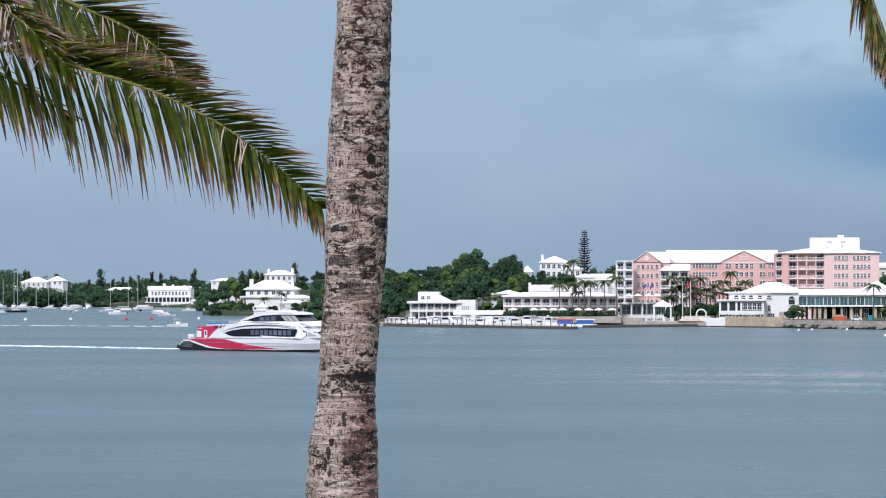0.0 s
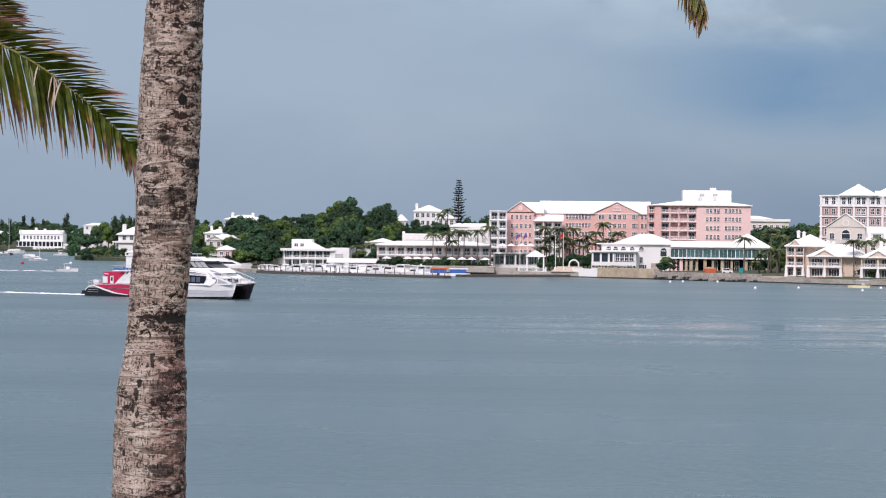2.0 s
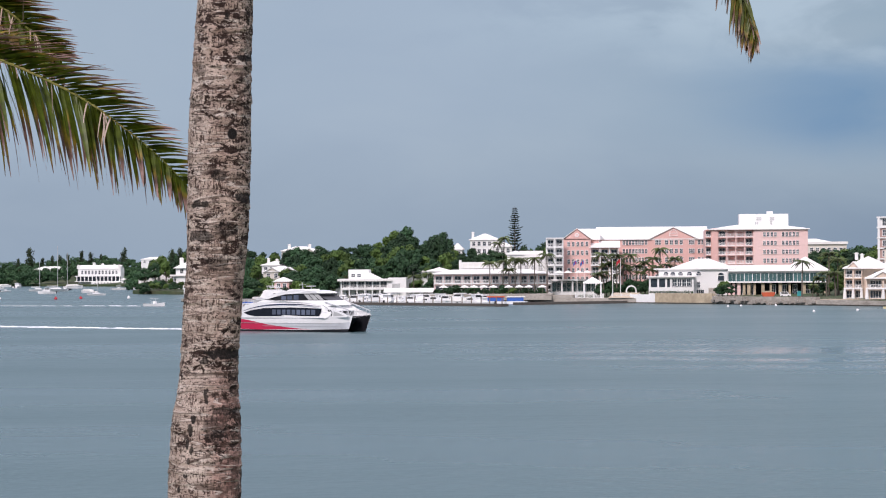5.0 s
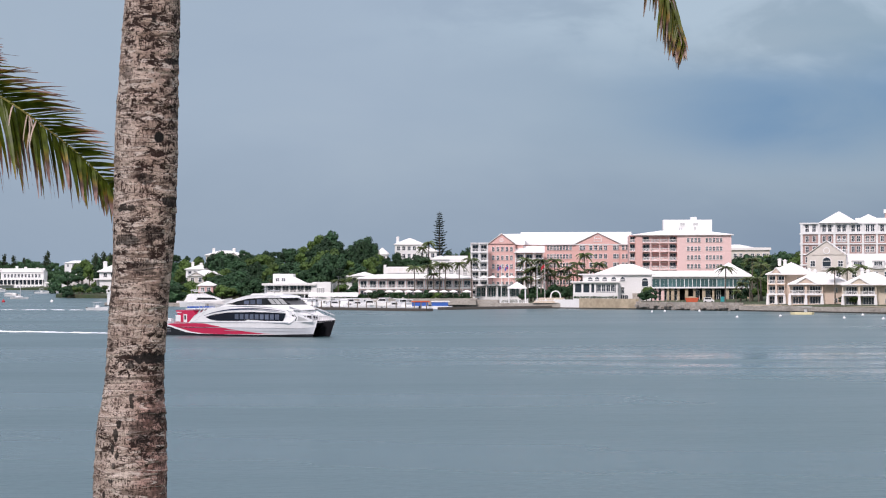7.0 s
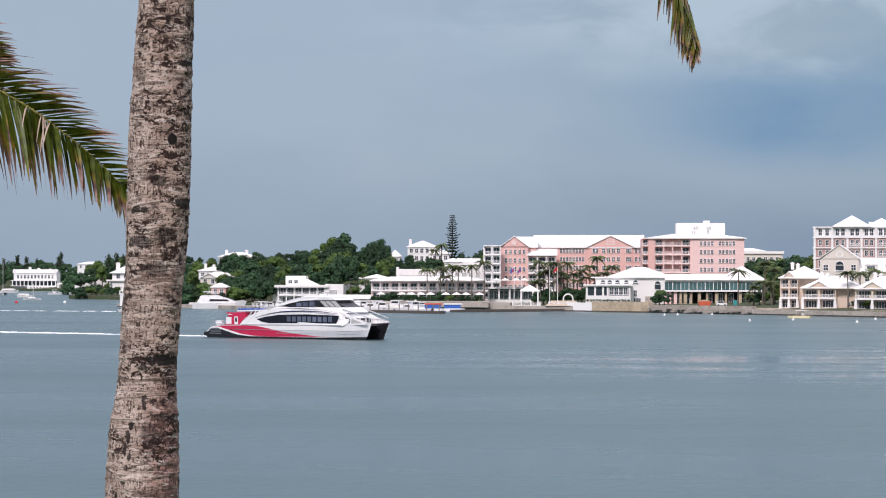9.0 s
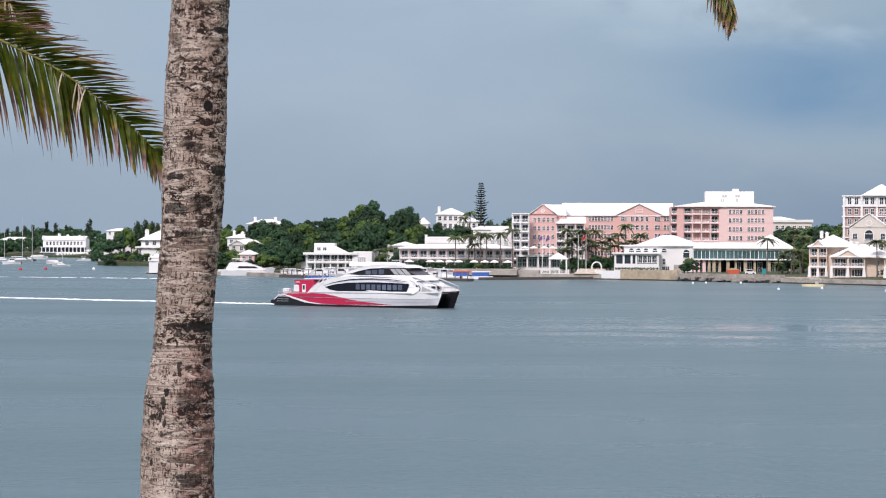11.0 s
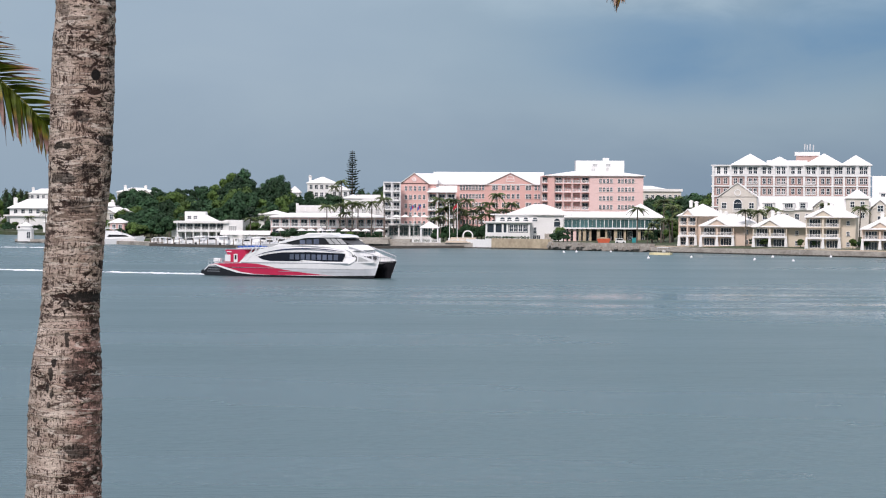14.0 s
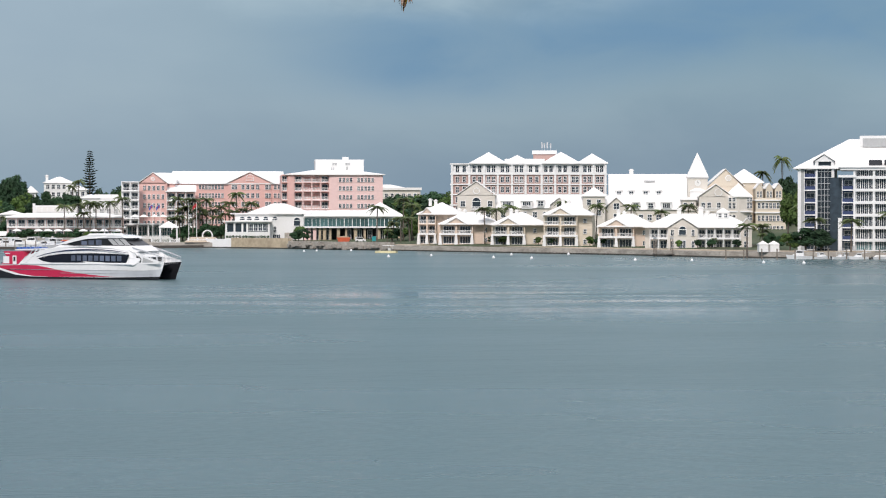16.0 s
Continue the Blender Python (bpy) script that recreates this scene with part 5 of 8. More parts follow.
def leaf_material(name, green, tip, dry):
    """A palm leaflet: green body, yellowed then dry pinkish-brown towards the tip."""
    m = bpy.data.materials.new(name)
    m.use_nodes = True
    n, l = m.node_tree.nodes, m.node_tree.links
    p = n["Principled BSDF"]
    p.inputs["Roughness"].default_value = 0.42
    uv, sep = n.new("ShaderNodeUVMap"), n.new("ShaderNodeSeparateXYZ")
    l.new(uv.outputs[0], sep.inputs[0])
    geo, isl = n.new("ShaderNodeNewGeometry"), n.new("ShaderNodeMath")
    isl.operation = "MULTIPLY_ADD"
    isl.inputs[1].default_value, isl.inputs[2].default_value = 0.62, -0.30
    l.new(geo.outputs["Random Per Island"], isl.inputs[0])
    add = n.new("ShaderNodeMath")
    l.new(sep.outputs[1], add.inputs[0])
    l.new(isl.outputs[0], add.inputs[1])
    r = n.new("ShaderNodeValToRGB")
    els = r.color_ramp.elements
    els[0].position, els[0].color = 0.0, (*green, 1)
    els[1].position, els[1].color = 1.0, (*dry, 1)
    for pos, c in ((0.50, tuple(v * 1.25 for v in green)), (0.66, tip), (0.80, (0.20, 0.11, 0.09))):
        els.new(pos).color = (*c, 1)
    l.new(add.outputs[0], r.inputs[0])
    t, hsv, mr = n.new("ShaderNodeTexNoise"), n.new("ShaderNodeHueSaturation"), n.new("ShaderNodeMapRange")
    co = n.new("ShaderNodeTexCoord")
    t.inputs["Scale"].default_value = 25
    l.new(co.outputs["Object"], t.inputs["Vector"])
    mr.inputs[1].default_value, mr.inputs[2].default_value, mr.inputs[3].default_value, mr.inputs[4].default_value = 0.3, 0.7, 0.6, 1.4
    l.new(t.outputs[0], mr.inputs[0])
    l.new(mr.outputs[0], hsv.inputs["Value"])
    l.new(r.outputs[0], hsv.inputs["Color"])
    l.new(hsv.outputs[0], p.inputs["Base Color"])
    tr, ms = n.new("ShaderNodeBsdfTranslucent"), n.new("ShaderNodeMixShader")
    ms.inputs[0].default_value = 0.38
    l.new(hsv.outputs[0], tr.inputs[0])
    l.new(p.outputs[0], ms.inputs[1])
    l.new(tr.outputs[0], ms.inputs[2])
    l.new(ms.outputs[0], n["Material Output"].inputs[0])
    return m


TRUNK = trunk_material()
FROND = leaf_material("coconut_leaflet", (0.085, 0.115, 0.012), (0.27, 0.19, 0.03), (0.44, 0.27, 0.24))
OLDFROND = leaf_material("old_coconut_leaflet", (0.10, 0.12, 0.022), (0.30, 0.19, 0.05), (0.50, 0.38, 0.33))
RACHIS = material("leaf_stalk", (0.22, 0.24, 0.06), 0.5, 0.2, 20, 3, 0.1, second=(0.30, 0.20, 0.08), amount=0.8)
DRYLEAF = material("dry_leaflet", (0.42, 0.33, 0.27), 0.7, 0.25, 20, 4, 0.1, second=(0.25, 0.15, 0.11), amount=0.8)


def curve_at(pts, s):
    """A smooth point, 0 to 1, along a line of points."""
    s = min(max(s, 0), 1) * (len(pts) - 1)
    i = min(int(s), len(pts) - 2)
    t = s - i
    p = [Vector(pts[max(0, min(len(pts) - 1, i + k))]) for k in (-1, 0, 1, 2)]
    return 0.5 * (2 * p[1] + (p[2] - p[0]) * t + (2 * p[0] - 5 * p[1] + 4 * p[2] - p[3]) * t * t + (3 * p[1] - p[0] - 3 * p[2] + p[3]) * t ** 3)


def leaflet(g, base, way, length, width, droop, rng, segs=5, wind=0.0):
    """A narrow folded blade that leaves along way and bends down."""
    d, p = Vector(way).normalized(), Vector(base)
    side = d.cross(Vector((0, 0, 1)))
    side = (side.normalized() if side.length > 0.05 else Vector((1, 0, 0)))
    side = (side + Vector((rng.uniform(-.5, .5), rng.uniform(-.5, .5), rng.uniform(-.5, .5)))).normalized()
    k = len(g.v)
    for i in range(segs + 1):
        t = i / segs
        w = width * min(1.0, 0.45 + 3 * t) * (1 - t ** 2.2) + 0.0015
        g.v += [tuple(p - side * w), tuple(p + Vector((0, 0, -w * 0.45))), tuple(p + side * w)]
        p = p + d * (length / segs)
        d = (d + Vector((wind, rng.uniform(-.03, .03), -droop / segs * (0.6 + t)))).normalized()
    for i in range(segs):
        a, b, ta, tb = k + 3 * i, k + 3 * i + 3, i / segs, (i + 1) / segs
        for j in (0, 1):
            g.f.append((a + j, a + j + 1, b + j + 1, b + j))
            g.m.append(0)
            g.uv += [(j / 2, ta), (j / 2 + .5, ta), (j / 2 + .5, tb), (j / 2, tb)]


def near_frond(parent, pts, count, length, seed, up=(0.35, 0.0, 0.25), down=(0.30, 0.0, -0.9), start=0.12, mat=None, droop=0.9, thick=0.016, dry=0.0):
    """A coconut frond: a stalk with a row of leaflets on either side."""
    rng = random.Random(seed)
    g = Geo()
    line = [curve_at(pts, i / 30) for i in range(31)]
    g.tube(line, [thick * (1 - 0.88 * i / 30) for i in range(31)], 6)
    stalk = part("stalk", g, RACHIS, parent, smooth=True)
    g = Geo()
    for i in range(count):
        s = start + (1 - start) * (i + rng.uniform(-.3, .3)) / count
        p, q = curve_at(pts, s), curve_at(pts, min(1, s + 0.02))
        t = (q - p).normalized() if (q - p).length > 1e-6 else (curve_at(pts, 1) - curve_at(pts, .98)).normalized()
        taper = (0.55 + 0.45 * min(1, s * 3)) * (1 - 0.72 * max(0, (s - 0.42) / 0.58) ** 1.1)
        blades = [(down, 1.0, 1.0), (up, 0.45, 0.74)]
        if rng.random() < 0.55:
            blades.append((down, 1.0, 0.86))
        if s < 0.62 and rng.random() < 0.5:
            blades.append((up, 0.6, 0.55))
        for vec, hang, short in blades:
            w = t * 0.55 + Vector(vec) + Vector((rng.uniform(-.12, .12), rng.uniform(-.35, .35), rng.uniform(-.12, .12)))
            leaflet(g, p, w, length * taper * short * rng.uniform(0.78, 1.12), rng.uniform(0.010, 0.018), droop * hang * rng.uniform(0.6, 1.3), rng)
    part("foliage", g, mat or FROND, stalk, kind="stuff")
    if dry:
        g = Geo()
        for i in range(int(dry)):
            p = curve_at(pts, rng.uniform(start, 0.8))
            leaflet(g, p, (rng.uniform(-.2, .4), rng.uniform(-.8, -.1), rng.uniform(-1, .2)), rng.uniform(.08, .2), rng.uniform(.0015, .0035), 1.2, rng, 4)
        part("dry_foliage", g, DRYLEAF, stalk, "broken dry leaflets", kind="stuff")
    return stalk


def near_palm():
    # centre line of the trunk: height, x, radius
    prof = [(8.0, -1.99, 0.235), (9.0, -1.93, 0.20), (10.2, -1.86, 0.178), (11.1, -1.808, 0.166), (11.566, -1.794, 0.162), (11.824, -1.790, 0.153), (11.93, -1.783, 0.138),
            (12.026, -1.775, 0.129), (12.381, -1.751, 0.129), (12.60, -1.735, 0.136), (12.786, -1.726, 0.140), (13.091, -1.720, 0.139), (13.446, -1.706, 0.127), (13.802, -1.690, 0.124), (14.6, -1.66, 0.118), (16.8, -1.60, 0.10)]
    hs, xs, rs = (np.array(c) for c in zip(*prof))
    zz = np.concatenate([np.arange(8.0, 10.9, 0.05), np.arange(10.9, 14.3, 0.0065), np.arange(14.3, 16.8, 0.05)])
    rng = np.random.RandomState(4)
    edges = [8.0]
    while edges[-1] < 17:
        edges.append(edges[-1] + rng.uniform(0.028, 0.085))
    edges, step = np.array(edges), rng.uniform(0.001, 0.0055, 400)
    n = 120
    th = np.linspace(0, 2 * np.pi, n, endpoint=False)
    verts = []
    for z in zz:
        zt = z + 0.012 * np.sin(th + z * 2.0) + 0.006 * np.sin(3 * th + z * 7) + 0.004 * np.sin(7 * th + 9 * z)
        k = np.clip(np.searchsorted(edges, zt) - 1, 0, len(edges) - 2)
        t = (zt - edges[k]) / (edges[k + 1] - edges[k])
        lobes = np.array([noise.noise((math.cos(a) * 2.2, math.sin(a) * 2.2, z * 5.0)) for a in th])
        fine = np.array([noise.noise((math.cos(a) * 9, math.sin(a) * 9, z * 42.0)) for a in th])
        r = np.interp(z, hs, rs) + step[k % 400] * (1 - t) ** 1.5 - 0.002 + 0.006 * lobes + 0.003 * fine
        x = np.interp(z, hs, xs) + 1.75
        verts += list(zip(x + r * np.cos(th), r * np.sin(th), np.full(n, z - 8.0)))
    faces = [(i * n + j, i * n + (j + 1) % n, (i + 1) * n + (j + 1) % n, (i + 1) * n + j) for i in range(len(zz) - 1) for j in range(n)]
    me = bpy.data.meshes.new("trunk")
    me.from_pydata([tuple(float(c) for c in v) for v in verts], [], faces)
    me.materials.append(TRUNK)
    me.polygons.foreach_set("use_smooth", [True] * len(me.polygons))
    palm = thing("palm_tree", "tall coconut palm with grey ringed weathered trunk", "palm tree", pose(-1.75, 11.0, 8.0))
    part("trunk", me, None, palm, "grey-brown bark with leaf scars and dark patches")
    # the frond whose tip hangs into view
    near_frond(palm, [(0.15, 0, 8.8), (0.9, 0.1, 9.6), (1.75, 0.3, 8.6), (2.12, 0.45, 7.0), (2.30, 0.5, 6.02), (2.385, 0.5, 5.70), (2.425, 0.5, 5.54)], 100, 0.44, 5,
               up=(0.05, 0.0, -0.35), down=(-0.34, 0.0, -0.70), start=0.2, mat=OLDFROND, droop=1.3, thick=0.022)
    for i, a in enumerate((200, 245, 150, 110, 60, 20)):
        c, s = math.cos(radians(a)), math.sin(radians(a))
        near_frond(palm, [(0.15, 0, 8.8), (0.15 + c, s, 9.9), (0.15 + 2.2 * c, 2.2 * s, 9.9), (0.15 + 3.1 * c, 3.1 * s, 9.0)], 40, 0.5, 20 + i)
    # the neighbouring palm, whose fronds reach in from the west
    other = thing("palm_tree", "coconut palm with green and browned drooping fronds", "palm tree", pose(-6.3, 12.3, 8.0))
    g = Geo()
    g.tube([(0, 0, -0.3), (0.05, 0, 2), (0.15, 0, 4), (0.3, 0, 6.4)], [0.2, 0.15, 0.13, 0.12], 14)
    part("trunk", g, TRUNK, other, smooth=True)

    def w(*pts):
        return [(x + 6.3, y - 12.3, z - 8.0) for x, y, z in pts]

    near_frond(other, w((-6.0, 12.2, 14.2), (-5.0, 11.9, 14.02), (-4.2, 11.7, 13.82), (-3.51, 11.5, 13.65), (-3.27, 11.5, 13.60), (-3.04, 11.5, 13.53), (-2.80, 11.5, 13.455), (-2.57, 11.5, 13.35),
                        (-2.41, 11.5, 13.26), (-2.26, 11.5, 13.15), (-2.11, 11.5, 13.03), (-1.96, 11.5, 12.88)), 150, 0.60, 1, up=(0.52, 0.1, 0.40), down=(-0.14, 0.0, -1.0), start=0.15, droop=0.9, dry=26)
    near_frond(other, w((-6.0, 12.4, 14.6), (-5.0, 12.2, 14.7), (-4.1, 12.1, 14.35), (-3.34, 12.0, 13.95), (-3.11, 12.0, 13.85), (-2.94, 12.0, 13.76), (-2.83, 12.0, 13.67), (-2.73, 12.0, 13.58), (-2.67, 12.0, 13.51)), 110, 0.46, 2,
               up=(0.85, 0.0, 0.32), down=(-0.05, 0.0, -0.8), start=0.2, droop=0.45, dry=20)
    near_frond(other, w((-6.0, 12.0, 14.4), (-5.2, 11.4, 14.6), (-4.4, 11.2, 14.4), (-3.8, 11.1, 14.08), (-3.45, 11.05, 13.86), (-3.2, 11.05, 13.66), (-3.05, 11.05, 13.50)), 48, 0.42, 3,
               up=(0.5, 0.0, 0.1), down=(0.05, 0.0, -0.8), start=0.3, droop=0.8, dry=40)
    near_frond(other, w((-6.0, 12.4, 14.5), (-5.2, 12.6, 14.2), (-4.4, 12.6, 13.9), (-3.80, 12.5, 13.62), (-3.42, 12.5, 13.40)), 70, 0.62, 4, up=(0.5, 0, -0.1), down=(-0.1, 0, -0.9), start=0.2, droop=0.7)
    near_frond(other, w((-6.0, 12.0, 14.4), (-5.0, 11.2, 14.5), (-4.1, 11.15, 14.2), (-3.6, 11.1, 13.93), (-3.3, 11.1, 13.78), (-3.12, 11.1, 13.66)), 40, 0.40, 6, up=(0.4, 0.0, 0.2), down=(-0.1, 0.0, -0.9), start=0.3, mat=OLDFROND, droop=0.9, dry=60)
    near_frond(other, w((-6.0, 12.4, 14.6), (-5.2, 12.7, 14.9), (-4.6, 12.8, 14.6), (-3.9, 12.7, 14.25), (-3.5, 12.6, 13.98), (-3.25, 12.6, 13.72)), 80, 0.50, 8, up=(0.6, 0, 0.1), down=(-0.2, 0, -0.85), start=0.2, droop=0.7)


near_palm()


# ---- the ferry ----
def ferry():
    """Catamaran passenger ferry; bow along +x, waterline at z = 0."""
    f = thing("ferry", "white catamaran ferry with red and black stern", "ferry")
    xs = [-18 + 0.5 * i for i in range(73)]

    def lerp(x, table):
        return float(np.interp(x, [a for a, _ in table], [b for _, b in table]))

    def side_y(x, z):
        """Outer half beam of the hulls, finer at the bow and towards the water."""
        b = lerp(x, [(-18, 4.55), (6, 4.6), (11, 4.45), (15, 3.95), (18, 3.15)])
        low = lerp(x, [(-18, 0.05), (6, 0.25), (12, 0.7), (16, 0.9), (18, 0.3)])
        return max(3.05, b - low * max(0, (2.4 - z) / 2.6))

    def inner_y(x):
        return lerp(x, [(-18, 1.9), (8, 1.9), (13, 2.3), (17, 2.9), (18, 3.05)])

    deck = [(-18, 1.15), (-17, 2.0), (-15.5, 2.25), (-9, 2.35), (6, 2.5), (12, 2.75), (18, 3.1)]
    black = [(-18, 0.9), (-17, 1.75), (-15.5, 1.85), (-13.5, 1.25), (-11, 0.62), (-8, 0.36), (0, 0.34), (8, 0.38), (13, 0.5), (18, 0.6)]
    swoosh = [(-18, 0.9), (-17, 1.9), (-15.5, 2.1), (-13, 1.5), (-10, 0.75), (-7, 0.42), (-3, 0.345), (18, 0.601)]
    red = [(-18, 0.9), (-17, 1.9), (-15.5, 2.2), (-9, 2.35), (-6.5, 2.3), (-4, 1.9), (-1, 1.35), (3, 0.9), (7, 0.58), (10, 0.46), (18, 0.602)]
    for sgn in (-1, 1):
        g = Geo()
        for a, b in zip(xs, xs[1:]):
            def col(x):
                rake = 1.5 * max(0, (x - 15) / 3)
                zs = [-0.7, lerp(x, black), max(lerp(x, black), lerp(x, swoosh)), 0, 0, 0]
                zs[3] = max(zs[2], lerp(x, red))
                zs[5] = lerp(x, deck)
                zs[4] = max(zs[3], min(zs[5], lerp(x, [(-18, 2.0), (-4, 1.62), (12, 1.5), (18, 1.9)])))
                return [(x - rake * max(0, (2.9 - z) / 3.6), sgn * side_y(x, z), z) for z in zs]
            ca, cb = col(a), col(b)
            for i, m in enumerate((2, 0, 1, 3, 0)):
                q = [ca[i], cb[i], cb[i + 1], ca[i + 1]]
                g.face(q if sgn < 0 else q[::-1], m)
            ia, ib = sgn * inner_y(a), sgn * inner_y(b)
            ra, rb = (1.5 * max(0, (x - 15) / 3) for x in (a, b))
            q = [(a - ra, ia, -0.7), (b - rb, ib, -0.7), (b, ib, lerp(b, deck)), (a, ia, lerp(a, deck))]
            g.face(q if sgn > 0 else q[::-1], 2)
            top = [(a, ca[5][1], lerp(a, deck)), (b, cb[5][1], lerp(b, deck)), (b, ib, lerp(b, deck)), (a, ia, lerp(a, deck))]
            g.face(top if sgn < 0 else top[::-1], 0)
        g.face([(-18, sgn * 4.5, -0.7), (-18, sgn * 1.9, -0.7), (-18, sgn * 1.9, 1.15), (-18, sgn * 4.5, 1.15)], 2)
        part("hull", g, [BOATWHITE, RED, BLACK, BOATGREY], f, "white hull with red sweep and black stern")
    g = Geo()
    g.prism([(-18.9, 0.35), (-17.9, 0.2), (-17.9, 1.1), (-18.7, 1.0)], -4.4, 4.4)
    part("swim_platform", g, BLACK, f)
    g = Geo()
    g.prism([(-17.2, 1.3), (14.5, 1.3), (16.5, 2.6), (14.0, 2.75), (-15.5, 2.3), (-17.0, 1.9)], -1.95, 1.95)
    part("bridge_deck", g, BLACK, f)
    g = Geo()
    g.prism([(-15.5, 2.3), (12.5, 2.52), (12.5, 2.6), (-15.5, 2.4)], -4.35, 4.35)
    part("main_deck", g, SILVER, f)
    # main cabin
    side = [(-10.5, 2.4), (12.6, 2.5), (13.6, 3.0), (13.9, 3.6), (12.9, 4.7), (11.0, 5.25), (3.0, 5.75), (-2.5, 5.55), (-6.0, 4.95), (-9.0, 3.9)]
    g = Geo()
    g.prism(side, -4.45, 4.45)
    part("cabin", g, BOATWHITE, f)
    for sgn in (-1, 1):
        y0, y1 = (-4.49, -4.44) if sgn < 0 else (4.44, 4.49)
        g = Geo()
        g.prism([(-6.5, 3.55), (-5.4, 3.1), (-3.8, 2.84), (11.2, 2.95), (11.8, 4.36), (8.0, 4.52), (4.4, 4.56), (-1.4, 4.42), (-4.2, 4.08)], y0, y1)
        band = part("window_band", g, DARKGLASS, f, "dark ribbon window")
        for k in range(9):
            g = Geo()
            x = 0.35 + 1.14 * k
            g.box(x, x + 0.84, *((y0 - 0.02, y0 + 0.01) if sgn < 0 else (y1 - 0.01, y1 + 0.02)), 3.2, 4.15)
            part("pane", g, PANEGLASS, band)
        g = Geo()
        top = [(-6.8, 3.75), (-5.0, 4.25), (-3.2, 4.58), (-1.0, 4.85), (1.4, 5.0), (4.0, 5.06), (6.5, 5.05), (9.0, 4.92), (11.6, 4.66)]
        g.prism(top + [(x, z + 0.05 + 0.17 * math.sin(math.pi * (x + 6.8) / 18.4)) for x, z in reversed(top)], y0, y1)
        part("stripe", g, NAVY, f, "thin navy arc stripe")
        g = Geo()
        g.box(2.0, 2.4, *((y0 - 0.01, y0 + 0.03) if sgn < 0 else (y1 - 0.03, y1 + 0.01)), 1.75, 2.2)
        part("porthole", g, BLACK, f)
        g = Geo()
        g.prism([(-10.0, 2.42), (12.4, 2.56), (12.4, 2.7), (-10.0, 2.58)], y0 - 0.1, y1 + 0.1)
        part("rubbing_strip", g, SILVER, f)
    # upper deck and wheelhouse
    g = Geo()
    g.prism([(-4.6, 5.1), (12.6, 4.7), (13.3, 5.0), (12.2, 5.9), (6.0, 5.86), (0.5, 5.8), (-2.2, 5.95)], -3.9, 3.9)
    part("upper_deck", g, BOATWHITE, f)
    g = Geo()
    g.prism([(-1.0, 6.15), (0.4, 5.78), (6.0, 5.84), (12.2, 5.88), (9.4, 7.2), (5.5, 7.14), (3.0, 7.02), (0.6, 6.55)], -3.55, 3.55)
    up = part("wheelhouse", g, BLACK, f, "dark glazed upper saloon")
    for sgn in (-1, 1):
        y0, y1 = (-3.6, -3.54) if sgn < 0 else (3.54, 3.6)
        # front side panes: matte grey colour stands in for the sky's reflection
        for x0, x1 in ((7.4, 8.3), (8.5, 9.4), (9.6, 10.5)):
            g = Geo()
            g.prism([(x0 + 0.75, 6.0), (x1 + 0.75, 6.0), (x1 - 0.3, 7.0), (x0 - 0.3, 7.0)], y0, y1)
            part("pane", g, GREYWALL, up, "windscreen pane with its reflection painted pale grey")
        for x0 in (1.9, 3.3, 4.8):
            g = Geo()
            g.box(x0, x0 + 1.1, y0, y1, 6.0, 6.52 + 0.08 * x0)
            part("pane", g, PANEGLASS, up)
    g = Geo()
    g.prism([(-3.0, 5.9), (-1.0, 6.17), (0.6, 6.57), (3.0, 7.04), (5.5, 7.16), (10.4, 7.2), (9.7, 7.5), (8.0, 7.75), (5.0, 7.78), (2.6, 7.6), (0.2, 7.05), (-1.8, 6.4)], -3.8, 3.8)
    part("roof", g, BOATWHITE, f)
    g = Geo()
    g.prism([(1.5, 7.5), (7.5, 7.6), (7.2, 8.0), (2.4, 7.95)], -1.6, 1.6)
    part("roof_housing", g, BOATWHITE, f)
    g = Geo()
    g.tube([(4.5, 0, 7.9), (4.3, 0, 9.3)], [0.12, 0.05], 8)
    g.tube([(6.0, 0.6, 7.9), (6.0, 0.6, 8.5)], [0.08, 0.08], 8)
    g.box(5.7, 6.3, -0.6, 1.8, 8.45, 8.62)
    g.box(4.2, 4.6, -0.9, 0.9, 8.75, 8.83)
    part("mast", g, STEEL, f, "radar mast")
    # aft: red house, white panel and door, seats, rails
    g = Geo()
    g.prism([(-14.2, 2.3), (-7.8, 2.4), (-6.6, 2.7), (-8.9, 3.6), (-9.6, 4.75), (-13.6, 4.75), (-12.9, 3.6)], -4.3, 4.3)
    house = part("aft_house", g, RED, f, "red aft house with raked fin")
    for name, x0, x1, z0, z1, mat in (("panel", -13.6, -12.4, 2.6, 3.85, BOATWHITE), ("door", -11.7, -10.9, 2.5, 4.0, BOATWHITE), ("door_window", -11.5, -11.1, 3.0, 3.8, BLACK), ("panel", -8.9, -8.1, 2.7, 3.3, BOATWHITE)):
        g = Geo()
        g.box(x0, x1, -4.36 - (0.02 if name == "door_window" else 0), -4.28, z0, z1)
        part(name, g, mat, house)
    g = Geo()
    g.box(-13.2, -12.2, -4.35, -4.28, 4.3, 4.45)
    part("sign_bar", g, BOATWHITE, house)
    for k in range(3):
        g = Geo()
        for y in (-4.2, 4.2):
            g.tube([(-9.0 + 0.8 * k, y, 3.2 + 0.2 * k), (-7.6 + 0.8 * k, y, 5.1)], [0.09, 0.09], 6)
        part("brace", g, BOATWHITE, f)
    g = Geo()
    g.box(-6.4, -4.8, -3.2, 3.2, 5.1, 5.9)
    part("deck_locker", g, GREYWALL, f, "grey locker on the sun deck")
    g = Geo()
    g.prism([(-11.5, 4.9), (-5.0, 5.15), (-5.0, 5.35), (-11.5, 5.1)], -3.9, 3.9)
    part("sun_deck", g, BOATWHITE, f)
    g = Geo()
